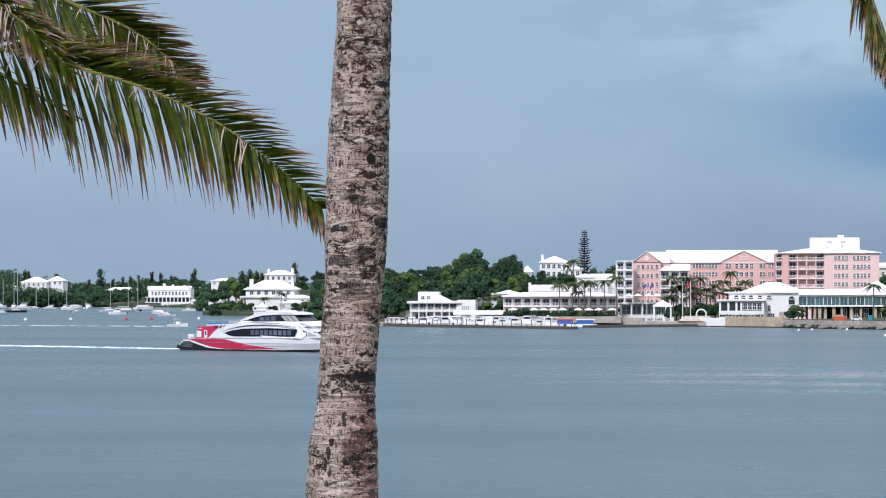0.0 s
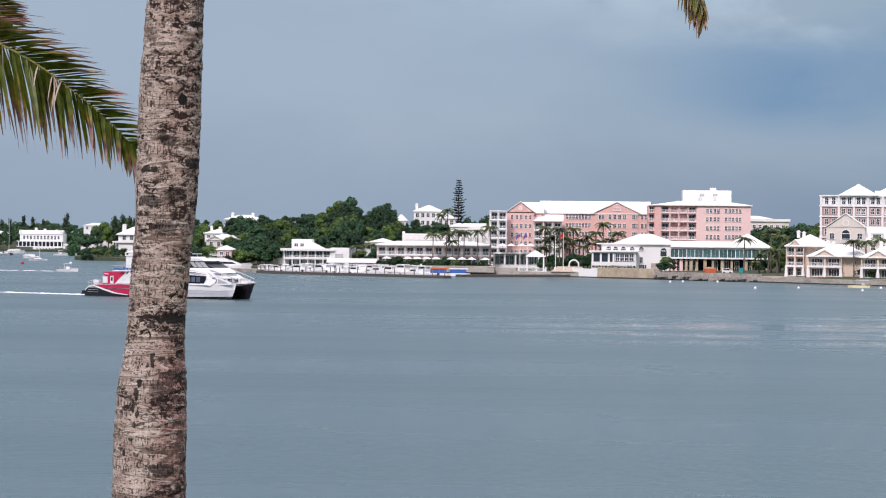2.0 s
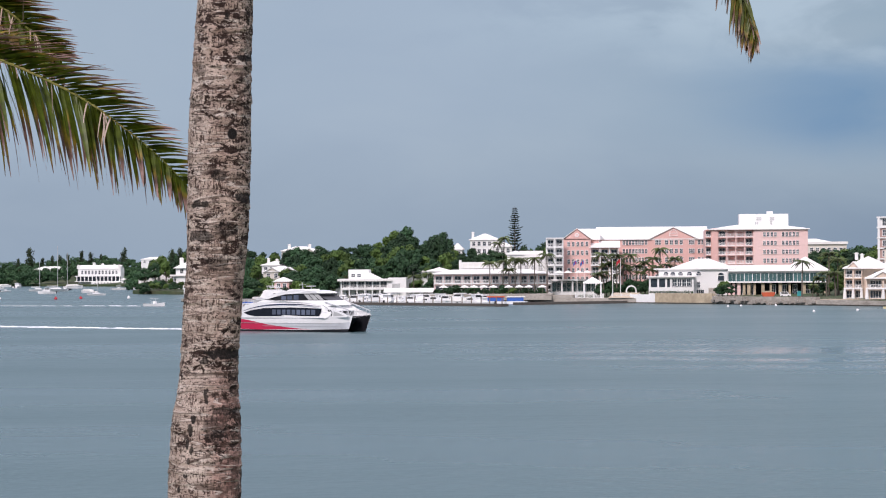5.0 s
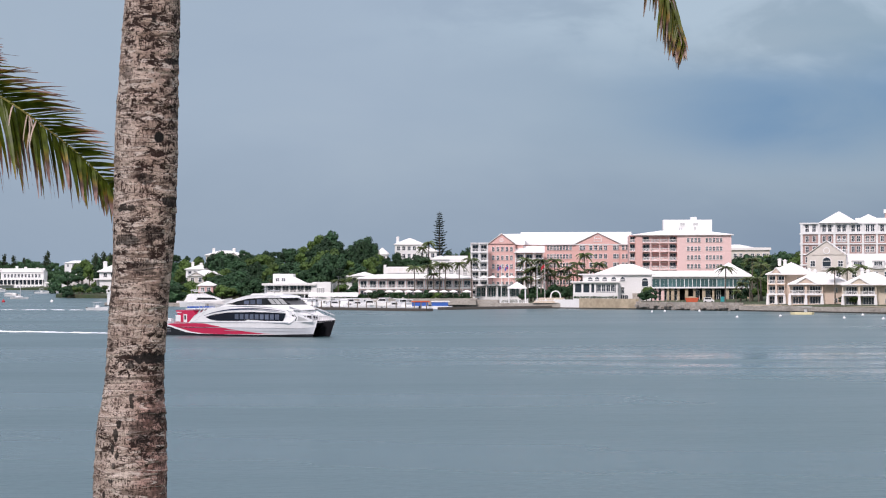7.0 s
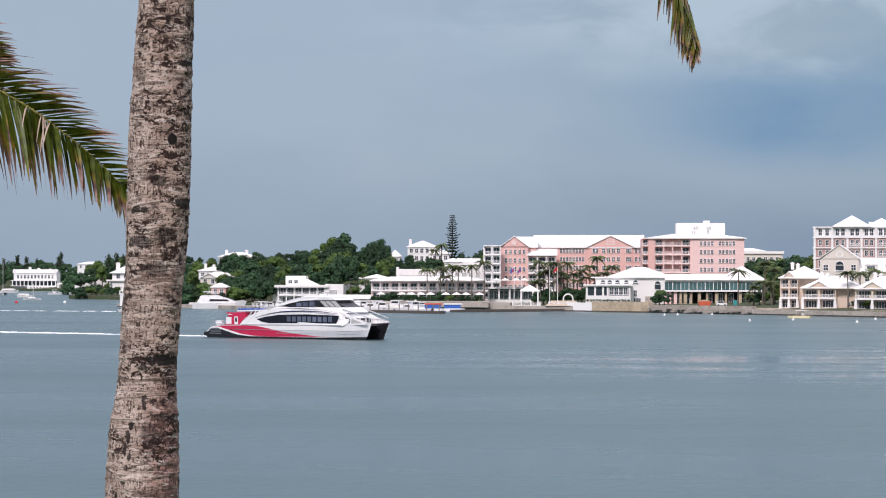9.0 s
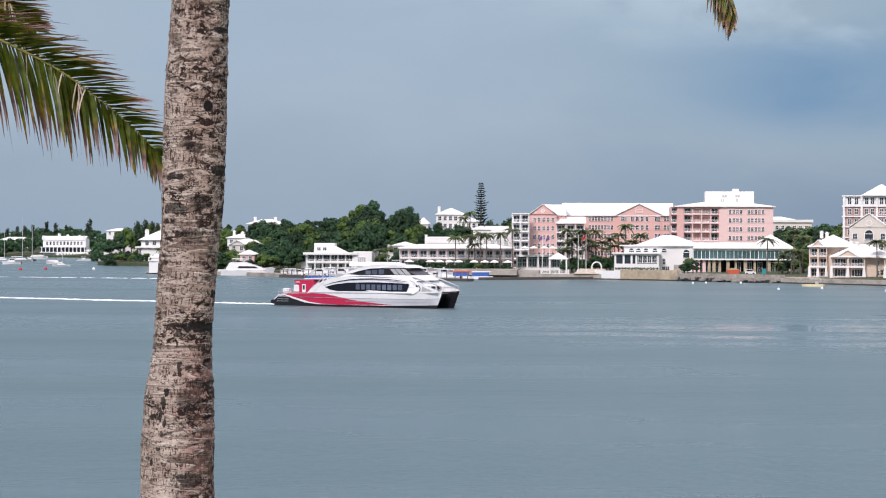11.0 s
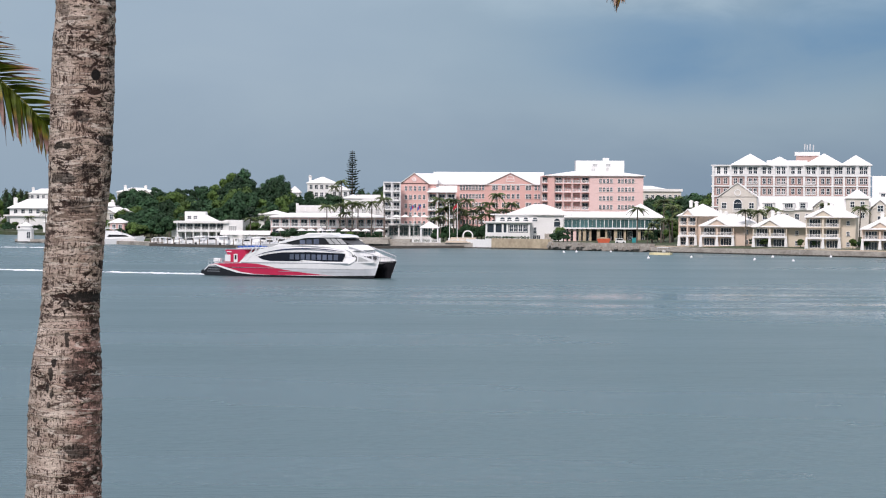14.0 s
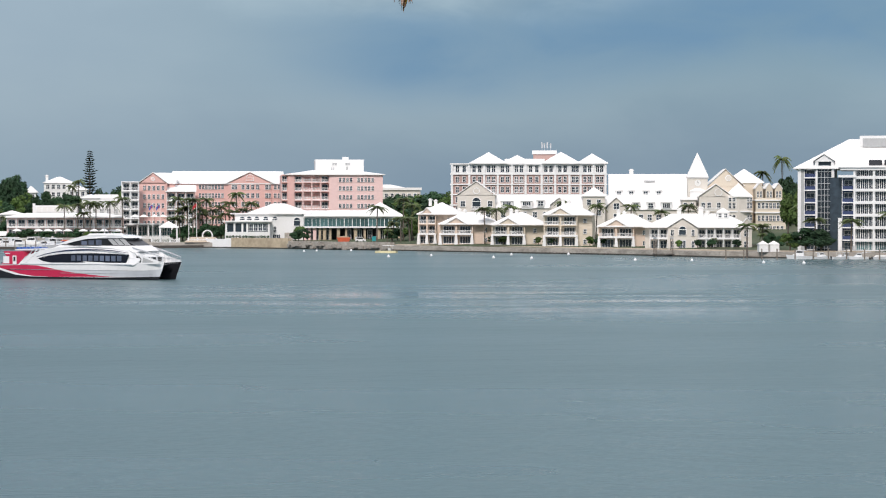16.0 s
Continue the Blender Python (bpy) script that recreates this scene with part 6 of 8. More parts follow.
    for k in range(5):
        g.box(-11.2 + 1.25 * k, -10.2 + 1.25 * k, -3.8, 3.8, 5.15, 5.48)
    part("seating", g, BLUE, f, "blue upper deck seats")
    g = Geo()
    for y in (-3.95, 3.95):
        for x in [-11.4 + 0.8 * k for k in range(9)]:
            g.tube([(x, y, 4.95), (x, y, 6.0)], [0.03, 0.03], 5)
        g.tube([(-11.4, y, 6.0), (-5.0, y, 6.1)], [0.035, 0.035], 5)
    part("deck_rail", g, STEEL, f)
    g = Geo()
    for k in range(9):
        g.box(-9.3 + 0.34 * k, -9.0 + 0.34 * k, -4.5, -3.5, 2.5 + 0.27 * k, 2.6 + 0.27 * k)
    g.tube([(-9.4, -4.5, 3.4), (-6.2, -4.5, 5.9)], [0.05, 0.05], 6)
    part("stair", g, STEEL, f)
    g = Geo()
    for y in (-4.3, 4.3):
        for x in [-17.2 + 0.7 * k for k in range(6)]:
            g.tube([(x, y, 2.0), (x, y, 3.0)], [0.035, 0.035], 5)
        g.tube([(-17.2, y, 3.0), (-13.6, y, 3.05)], [0.04, 0.04], 5)
        g.tube([(-17.2, y, 2.55), (-13.6, y, 2.6)], [0.03, 0.03], 5)
    part("stern_rail", g, STEEL, f)
    for y in (-3.2, 2.0):
        g = Geo()
        g.tube([(-16.6, y, 2.75), (-15.2, y, 2.75)], [0.42, 0.42], 10)
        g.box(-16.4, -15.4, y - 0.35, y + 0.35, 2.1, 2.5)
        part("life_raft", g, BOATWHITE, f, "white canister raft")
    # bow: side screens, rails, fore deck; black and grey plates paint the shaded gaps
    for sgn in (-1, 1):
        y0, y1 = sorted((sgn * 4.3, sgn * 4.15))
        g = Geo()
        g.prism([(12.6, 2.6), (17.3, 2.85), (17.6, 3.2), (14.6, 4.15), (13.4, 4.75), (12.2, 4.8)], y0 * 0.94, y1 * 0.94)
        screen = part("bow_screen", g, BOATWHITE, f)
        g = Geo()
        y2 = sgn * 4.3 * 0.94 + sgn * 0.02
        g.prism([(12.9, 3.0), (13.9, 3.05), (14.0, 3.7), (13.5, 4.2), (12.95, 4.1)], min(y2, y2 - sgn * 0.05), max(y2, y2 - sgn * 0.05))
        part("opening", g, BLACK, screen)
        g = Geo()
        g.prism([(14.2, 3.0), (16.6, 3.1), (15.4, 3.55), (14.3, 3.9)], min(y2, y2 - sgn * 0.05), max(y2, y2 - sgn * 0.05))
        part("opening", g, GREYWALL, screen)
        g = Geo()
        for k in range(6):
            x = 13.4 + 0.85 * k
            g.tube([(x, sgn * (4.0 - 0.16 * k), 2.8), (x, sgn * (4.0 - 0.16 * k), 4.6 - 0.13 * k)], [0.035, 0.035], 5)
        g.tube([(12.0, sgn * 3.6, 5.6), (14.5, sgn * 3.5, 4.95), (17.9, sgn * 3.1, 3.9)], [0.13, 0.12, 0.10], 6)
        g.tube([(13.2, sgn * 4.0, 3.8), (17.9, sgn * 3.1, 3.45)], [0.035, 0.035], 5)
        part("bow_rail", g, STEEL, f)
    g = Geo()
    g.prism([(12.4, 2.6), (14.2, 2.7), (14.0, 4.0), (12.4, 4.8)], -3.7, 3.7)
    part("bow_house", g, BOATWHITE, f)
    g = Geo()
    for y in (-2.6, -0.5, 1.6):
        g.box(14.0, 14.25, y, y + 1.2, 3.2, 3.9)
    part("bow_window", g, BLACK, f)
    g = Geo()
    for y in [-2.8 + 0.7 * k for k in range(9)]:
        g.tube([(17.3, y, 2.8), (17.3, y, 3.8)], [0.03, 0.03], 5)
    g.tube([(17.3, -2.9, 3.8), (17.3, 2.9, 3.8)], [0.04, 0.04], 5)
    part("bow_rail", g, STEEL, f)
    # windscreen panes round the raked front, their reflection painted as matte grey
    for k in range(5):
        ya, yb = -3.4 + 1.38 * k, -3.4 + 1.38 * k + 1.2
        g = Geo()
        g.face([(11.75, ya, 5.75), (11.75, yb, 5.75), (9.75, yb, 7.0), (9.75, ya, 7.0)])
        g.v = [(x + 0.05, y, z + 0.04) for x, y, z in g.v]
        part("pane", g, GREYWALL, up, "windscreen pane with its reflection painted pale grey")
    # long strakes pressed into the hull sides
    for sgn in (-1, 1):
        for x0, x1, z, mat in ((-12, 15.5, 1.55, SILVER), (-2, 15.5, 1.0, SILVER), (-13, -4, 1.5, BLACK)):
            g = Geo()
            step = [x0 + (x1 - x0) * i / 20 for i in range(21)]
            for a, b in zip(step, step[1:]):
                q = [(x, sgn * (side_y(x, zz) + 0.03), zz) for x, zz in ((a, z), (b, z), (b, z + 0.08), (a, z + 0.08))]
                g.face(q if sgn < 0 else q[::-1])
            part("strake", g, mat, f)
    # pale fender strakes on the black quarters
    for sgn in (-1, 1):
        for z in (0.75, 1.15, 1.55):
            g = Geo()
            g.box(-17.6 + z * 0.4, -14.6, *sorted((sgn * 4.55, sgn * 4.62)), z, z + 0.09)
            part("fender_strake", g, SILVER, f)
    # the upper works narrow towards the bow; the whole hull is long and slim
    for o in f.children_recursive:
        high = o.name.split(".")[0] in ("wheelhouse", "roof", "pane", "cabin", "upper_deck", "window_band", "stripe")
        for v in o.data.vertices:
            x, y, z = v.co
            if high and z > 2.6:
                y *= float(np.interp(x, [6.0, 9.0, 12.5, 14.0], [1.0, 0.95, 0.72, 0.62] if z > 5 else [1.0, 1.0, 0.97, 0.92]))
            v.co = (x * 1.06, y * 0.86, z)
    return f


FERRY = ferry()


def foam_strip(name, label, length, width, seed, start=0.0, breaks=0.0):
    """A band of churned foam, low lumps on the water that trail off along -x."""
    rng = random.Random(seed)
    g = Geo()
    n = int(length / 0.8)
    for i in range(n):
        x = start - length * i / n
        wide = width * (0.55 + 0.9 * min(1, i / n * 3)) * rng.uniform(0.7, 1.15)
        if breaks and noise.noise((x * breaks, seed, 0)) < -0.08:
            continue
        for _ in range(3):
            y, a, b = rng.uniform(-wide, wide) * 0.5, rng.uniform(0.7, 1.5), rng.uniform(0.35, 0.8) * wide * 0.5
            h = rng.uniform(0.05, 0.18) * (1.3 - i / n)
            cx = x + rng.uniform(-.4, .4)
            ring = [(cx + a * math.cos(k * 1.0472) * rng.uniform(.7, 1.2), y + b * math.sin(k * 1.0472) * rng.uniform(.7, 1.2), 0.02) for k in range(6)]
            for k in range(6):
                g.face([ring[k], ring[(k + 1) % 6], (cx, y, 0.02 + h)])
    return solid(name, g, FOAM, label, "wake", kind="stuff")


FERRY_WAKE = foam_strip("wake", "white foam trail behind the ferry", 150, 3.6, 3, -17.5)


# ---- small boats ----
def motor_boat_mesh(kind):
    """A small motor boat, bow along +x, about 7 m; meshes by part."""
    g = Geo()
    xs = [-3.5 + 0.5 * i for i in range(15)]
    sec = []
    for x in xs:
        t = max(0, (x + 0.5) / 4.0)
        w, z = 1.25 * (1 - t ** 2.2) + 0.03, 0.75 + 0.35 * max(0, t)
        sec.append([(x, -w, z), (x - 0.3 * t, -w * 0.75, -0.1), (x - 0.3 * t, w * 0.75, -0.1), (x, w, z)])
    for a, b in zip(sec, sec[1:]):
        for i in range(3):
            g.face([a[i], a[i + 1], b[i + 1], b[i]])
        g.face([a[3], a[0], b[0], b[3]])
    g.face(sec[0][::-1])
    hull = g.mesh("hull", [BOATWHITE])
    g = Geo()
    if kind == "cabin":
        g.prism([(-1.2, 0.8), (2.0, 0.95), (1.0, 1.6), (0.6, 2.15), (-1.0, 2.15)], -0.95, 0.95)
        g.prism([(-1.8, 2.2), (0.9, 2.2), (0.7, 2.32), (-1.7, 2.32)], -1.0, 1.0)
    elif kind == "console":
        g.box(-0.6, 0.3, -0.45, 0.45, 0.75, 1.5)
        for x, y in ((-1.0, -0.7), (-1.0, 0.7), (0.5, -0.7), (0.5, 0.7)):
            g.tube([(x, y, 0.75), (x, y, 2.3)], [0.04, 0.04], 5)
        g.box(-1.3, 0.8, -0.95, 0.95, 2.3, 2.4)
    else:
        g.prism([(-2.6, 0.8), (2.6, 1.0), (1.2, 1.55), (-2.0, 1.45)], -1.05, 1.05)
    cabin = g.mesh("cabin", [BOATWHITE if kind != "cover" else CLOTH])
    g = Geo()
    if kind == "cabin":
        g.prism([(-0.9, 1.6), (0.75, 1.65), (0.5, 2.05), (-0.9, 2.05)], -0.98, 0.98)
    glass = g.mesh("window", [BLACK]) if kind == "cabin" else None
    g = Geo()
    g.prism([(-3.8, 0.1), (-3.5, 0.1), (-3.5, 0.8), (-3.6, 1.0), (-3.9, 0.95)], -0.17, 0.17)
    motor = g.mesh("motor", [BLACK])
    return hull, cabin, motor, glass


BOAT_KINDS = {k: motor_boat_mesh(k) for k in ("cabin", "console", "cover")}


def motor_boat(kind, x, y, turn, scale, label, z=0.0, group="moored boats"):
    b = thing("motor_boat", label, "boat", pose(x, y, z, 0, 0, turn), group)
    for name, me in zip(("hull", "cabin" if kind != "cover" else "cover", "motor", "window"), BOAT_KINDS[kind]):
        if me is None:
            continue
        o = part(name, me, None, b)
        o.matrix_basis = Matrix.Diagonal((scale, scale, scale, 1))
    return b


def sail_boat(x, y, turn, length, mast, label, dark=False):
    b = thing("sailing_boat", label, "boat", pose(x, y, 0, 0, 0, turn), "moored boats")
    g = Geo()
    k, sec = length / 9, []
    for i in range(13):
        px = -4.5 + 0.75 * i
        t = abs(px) / 4.6
        w = 1.35 * (1 - (t ** 2.4 if px > 0 else 0.35 * t ** 2)) + 0.03
        sec.append([(px * k, -w * k, 0.9 * k), (px * k * .96, -w * .55 * k, -0.1), (px * k * .96, w * .55 * k, -0.1), (px * k, w * k, 0.9 * k)])
    for a, c in zip(sec, sec[1:]):
        for i in range(3):
            g.face([a[i], a[i + 1], c[i + 1], c[i]])
        g.face([a[3], a[0], c[0], c[3]])
    g.face(sec[0][::-1])
    part("hull", g, BOATDARK if dark else BOATWHITE, b)
    g = Geo()
    g.prism([(-2.0 * k, 0.9 * k), (1.8 * k, 0.9 * k), (1.2 * k, 1.4 * k), (-1.6 * k, 1.4 * k)], -0.8 * k, 0.8 * k)
    part("coachroof", g, BOATWHITE, b)
    g = Geo()
    g.tube([(0.6 * k, 0, 0.9 * k), (0.55 * k, 0, mast)], [0.14, 0.10], 6)
    g.tube([(0.6 * k, -0.9, mast * 0.6), (0.6 * k, 0.9, mast * 0.6)], [0.05, 0.05], 5)
    part("mast", g, STEEL, b)
    g = Geo()
    g.tube([(0.5 * k, 0, 1.9 * k), (-3.4 * k, 0, 1.9 * k)], [0.17, 0.15], 6)
    part("boom", g, CLOTH, b, "boom with furled sail")
    return b


def yacht(x, y, turn, s=1.0, label="long white motor yacht with raked decks"):
    b = thing("motor_yacht", label, "yacht", pose(x, y, 0, 0, 0, turn), "marina boats")
    g = Geo()
    sec = []
    for i in range(19):
        px = -9 + i
        t = max(0, (px - 1) / 8.2)
        w, z = 2.4 * (1 - t ** 2.3) + 0.05, 1.7 + 0.9 * t
        sec.append([(px * s, -w * s, z * s), ((px - 1.2 * t) * s, -w * .8 * s, -0.2), ((px - 1.2 * t) * s, w * .8 * s, -0.2), (px * s, w * s, z * s)])
    for a, c in zip(sec, sec[1:]):
        for i in range(3):
            g.face([a[i], a[i + 1], c[i + 1], c[i]])
        g.face([a[3], a[0], c[0], c[3]])
    g.face(sec[0][::-1])
    part("hull", g, BOATWHITE, b)
    for name, pts, w, mat in (("cabin", [(-6.5, 1.7), (6.0, 1.9), (3.6, 3.0), (2.2, 3.4), (-5.5, 3.4)], 2.0, BOATWHITE), ("window", [(-3.5, 2.4), (3.6, 2.45), (2.4, 3.05), (-3.0, 3.15)], 2.05, BLACK),
                              ("flybridge", [(-5.8, 3.4), (1.5, 3.4), (0.3, 4.1), (-5.0, 4.0)], 1.8, BOATWHITE), ("roof", [(-4.6, 5.1), (-0.6, 5.1), (-0.9, 5.3), (-4.4, 5.3)], 1.6, BOATWHITE)):
        g = Geo()
        g.prism([(px * s, pz * s) for px, pz in pts], -w * s, w * s)
        part(name, g, mat, b)
    g = Geo()
    for px, py in ((-4.2, -1.4), (-4.2, 1.4), (-1.2, -1.4), (-1.2, 1.4)):
        g.tube([(px * s, py * s, 3.9 * s), (px * s, py * s, 5.1 * s)], [0.05, 0.05], 5)
    g.tube([(-2.6 * s, 0, 5.2 * s), (-2.8 * s, 0, 7.0 * s)], [0.08, 0.03], 5)
    part("arch", g, STEEL, b)
    return b


def boats():
    # moored yachts far to the west
    for x, y, a, k, mast, d in ((-322, 1146, 60, 9, 17, 0), (-340, 1236, 20, 11, 21, 1), (-414, 1500, 100, 13, 25, 0), (-377, 1412, 40, 8, 15, 0), (-376, 1440, 150, 10, 21, 0),
                                (-366, 1440, 80, 11, 18, 0), (-298, 1261, 15, 10, 15, 0), (-284, 1240, 30, 13, 23, 0), (-292, 1300, 70, 9, 20, 1), (-226, 1064, 5, 8, 7, 0)):
        sail_boat(x, y, a, k, mast, "moored sailing yacht with bare mast and " + ("dark hull" if d else "white hull"), bool(d))
    far = [("cabin", -433, 1535, 20, 2.0), ("cabin", -412, 1515, 170, 2.0), ("cabin", -348, 1373, 10, 1.7), ("console", -308, 1233, 40, 1.2), ("cover", -383, 1530, 0, 1.8), ("cabin", -355, 1450, 80, 1.9),
           ("cabin", -266, 1142, 195, 1.8), ("cover", -312, 1405, 5, 2.4), ("cover", -252, 1166, 150, 1.7), ("console", -266, 1309, 0, 1.6), ("cabin", -263, 1331, 20, 1.4)]
    for k, x, y, a, s in far:
        motor_boat(k, x, y, a, s * 0.68, "white motor boat moored in the harbour")
    # marina berths
    rng = random.Random(8)
    yacht(-112.6, 828, 0, 1.0)
    yacht(-116.0, 846, 4, 1.05, "tall white motor yacht berthed behind another")
    yacht(-74.0, 790, 186, 0.62, "white flybridge cruiser berthed at the marina")
    yacht(-63.5, 800, 8, 0.75, "white sport yacht berthed at the marina")
    yacht(-84.0, 806, 170, 0.6, "white cabin cruiser berthed at the marina")
    for i in range(58):
        x = -97 + 0.98 * i
        k = ("cabin", "console", "cabin", "cover", "cabin")[i % 5]
        motor_boat(k, x + rng.uniform(-.8, .8), 799 - (x + 97) * 0.92 + (i % 4) * (5 + (x + 97) * 0.12) + rng.uniform(0, 3), rng.choice((-70, 100, 80, 10, 170, 190, 30, 200)), rng.uniform(0.85, 1.45),
                   "white " + {"cabin": "cabin boat", "console": "open fishing boat", "cover": "covered boat"}[k] + " berthed at the marina", group="marina boats")
    for x, y in ((-38.6, 776), (-32.4, 777)):
        b = thing("tour_boat", "blue-sided tour boat with white canopy at the dock", "boat", pose(x, y, 0), "tour boats")
        g = Geo()
        g.plan([(-3.2, -1.2), (2.4, -1.2), (3.4, 0), (2.4, 1.2), (-3.2, 1.2)], -0.2, 0.9)
        part("hull", g, BOATWHITE, b)
        g = Geo()
        g.box(-3.0, 2.2, -1.15, -1.05, 0.9, 2.1)
        part("side_screen", g, BLUE, b, "blue canvas screen")
        g = Geo()
        g.prism([(-3.3, 2.1), (2.8, 2.1), (2.4, 2.5), (-3.0, 2.5)], -1.3, 1.3)
        part("canopy", g, CLOTH if x > -35 else ORANGE, b)
    # east quay
    for k, x, y, a, s in (("cabin", 147.0, 600, 160, 1.25), ("console", 156.5, 597, 20, 1.0), ("cabin", 160.5, 595, 170, 0.9), ("cover", 166.0, 594, 5, 0.9), ("console", 170.0, 593, 15, 0.9), ("cover", 174.5, 592, 170, 0.9), ("cabin", 163.2, 599, 150, 1.0), ("cabin", 168.2, 597, 10, 1.0), ("cabin", 172.4, 596, 175, 0.95), ("cabin", 152.4, 600, 15, 0.9), ("console", 158.4, 600, 190, 0.9)):
        motor_boat(k, x, y, a, s * 0.75, "white motor boat moored at the east quay", group="east quay boats")


boats()
LAUNCH = motor_boat("console", 0, 0, 0, 1.05, "white open motor boat speeding over the harbour", group="passing boats")
LAUNCH_WAKE = foam_strip("wake", "thin broken foam trail behind the motor boat", 90, 1.4, 9, -3.6, 0.16)
TAXI = thing("water_taxi", "pale yellow open boat with white canopy", "boat")
g = Geo()
g.plan([(-3.0, -1.1), (1.6, -1.1), (3.2, 0), (1.6, 1.1), (-3.0, 1.1)], -0.2, 0.62)
part("hull", g, PALEYELLOW, TAXI)
g = Geo()
g.box(-2.4, 0.8, -1.1, 1.1, 2.0, 2.12)
part("canopy", g, CLOTH, TAXI)
g = Geo()
for bx, by in ((-2.2, -1), (-2.2, 1), (0.6, -1), (0.6, 1)):
    g.tube([(bx, by, 0.7), (bx, by, 2.0)], [0.04, 0.04], 5)
g.box(-1.4, -0.6, -0.5, 0.5, 0.7, 1.4)
part("frame", g, STEEL, TAXI)

# mooring buoys
g = Geo()
for i in range(5):
    for k in range(10):
        def ball(a, b):
            t, p = math.pi * a / 5, 6.2832 * b / 10
            return (0.38 * math.sin(t) * math.cos(p), 0.38 * math.sin(t) * math.sin(p), 0.18 - 0.38 * math.cos(t))
        g.face([ball(i, k), ball(i, k + 1), ball(i + 1, k + 1), ball(i + 1, k)])
g.tube([(0, 0, 0.5), (0, 0, 0.75)], [0.06, 0.06], 6)
ball_white = g.mesh("mooring_buoy", [BOATWHITE], True)
ball_red = ball_white.copy()
ball_red.materials[0] = FLAGRED
for x, y, r in ((-252, 929, 0), (-237, 939, 0), (-215, 938, 1), (-209, 955, 1), (-190, 954, 0), (30, 704, 0), (34, 712, 0), (44, 715, 0), (48, 627, 0), (60, 640, 0), (73, 613, 0), (82, 649, 0),
                (81, 602, 0), (98, 655, 0), (103, 582, 0), (115, 574, 0), (127, 552, 0), (135, 547, 0)):
    solid("mooring_buoy", ball_red if r else ball_white, None, "round red mooring buoy floating" if r else "round white mooring buoy floating", "buoy", pose(x, y, 0) @ Matrix.Diagonal((1.7, 1.7, 1.7, 1)) if x < -150 else pose(x, y, 0), "mooring buoys")


# ---- quays, docks and things on them ----
def strip(name, pts, z0, z1, width, mat, label, kind="structure", category="quay"):
    """A wall or deck along a line of points, its front on the line."""
    g = Geo()
    for (a, b), (c, d) in zip(pts, pts[1:]):
        n = Vector((-(d - b), c - a)).normalized() * width
        g.plan([(a, b), (c, d), (c + n.x, d + n.y), (a + n.x, b + n.y)], z0, z1)
    return solid(name, g, mat, label, category, kind=kind)


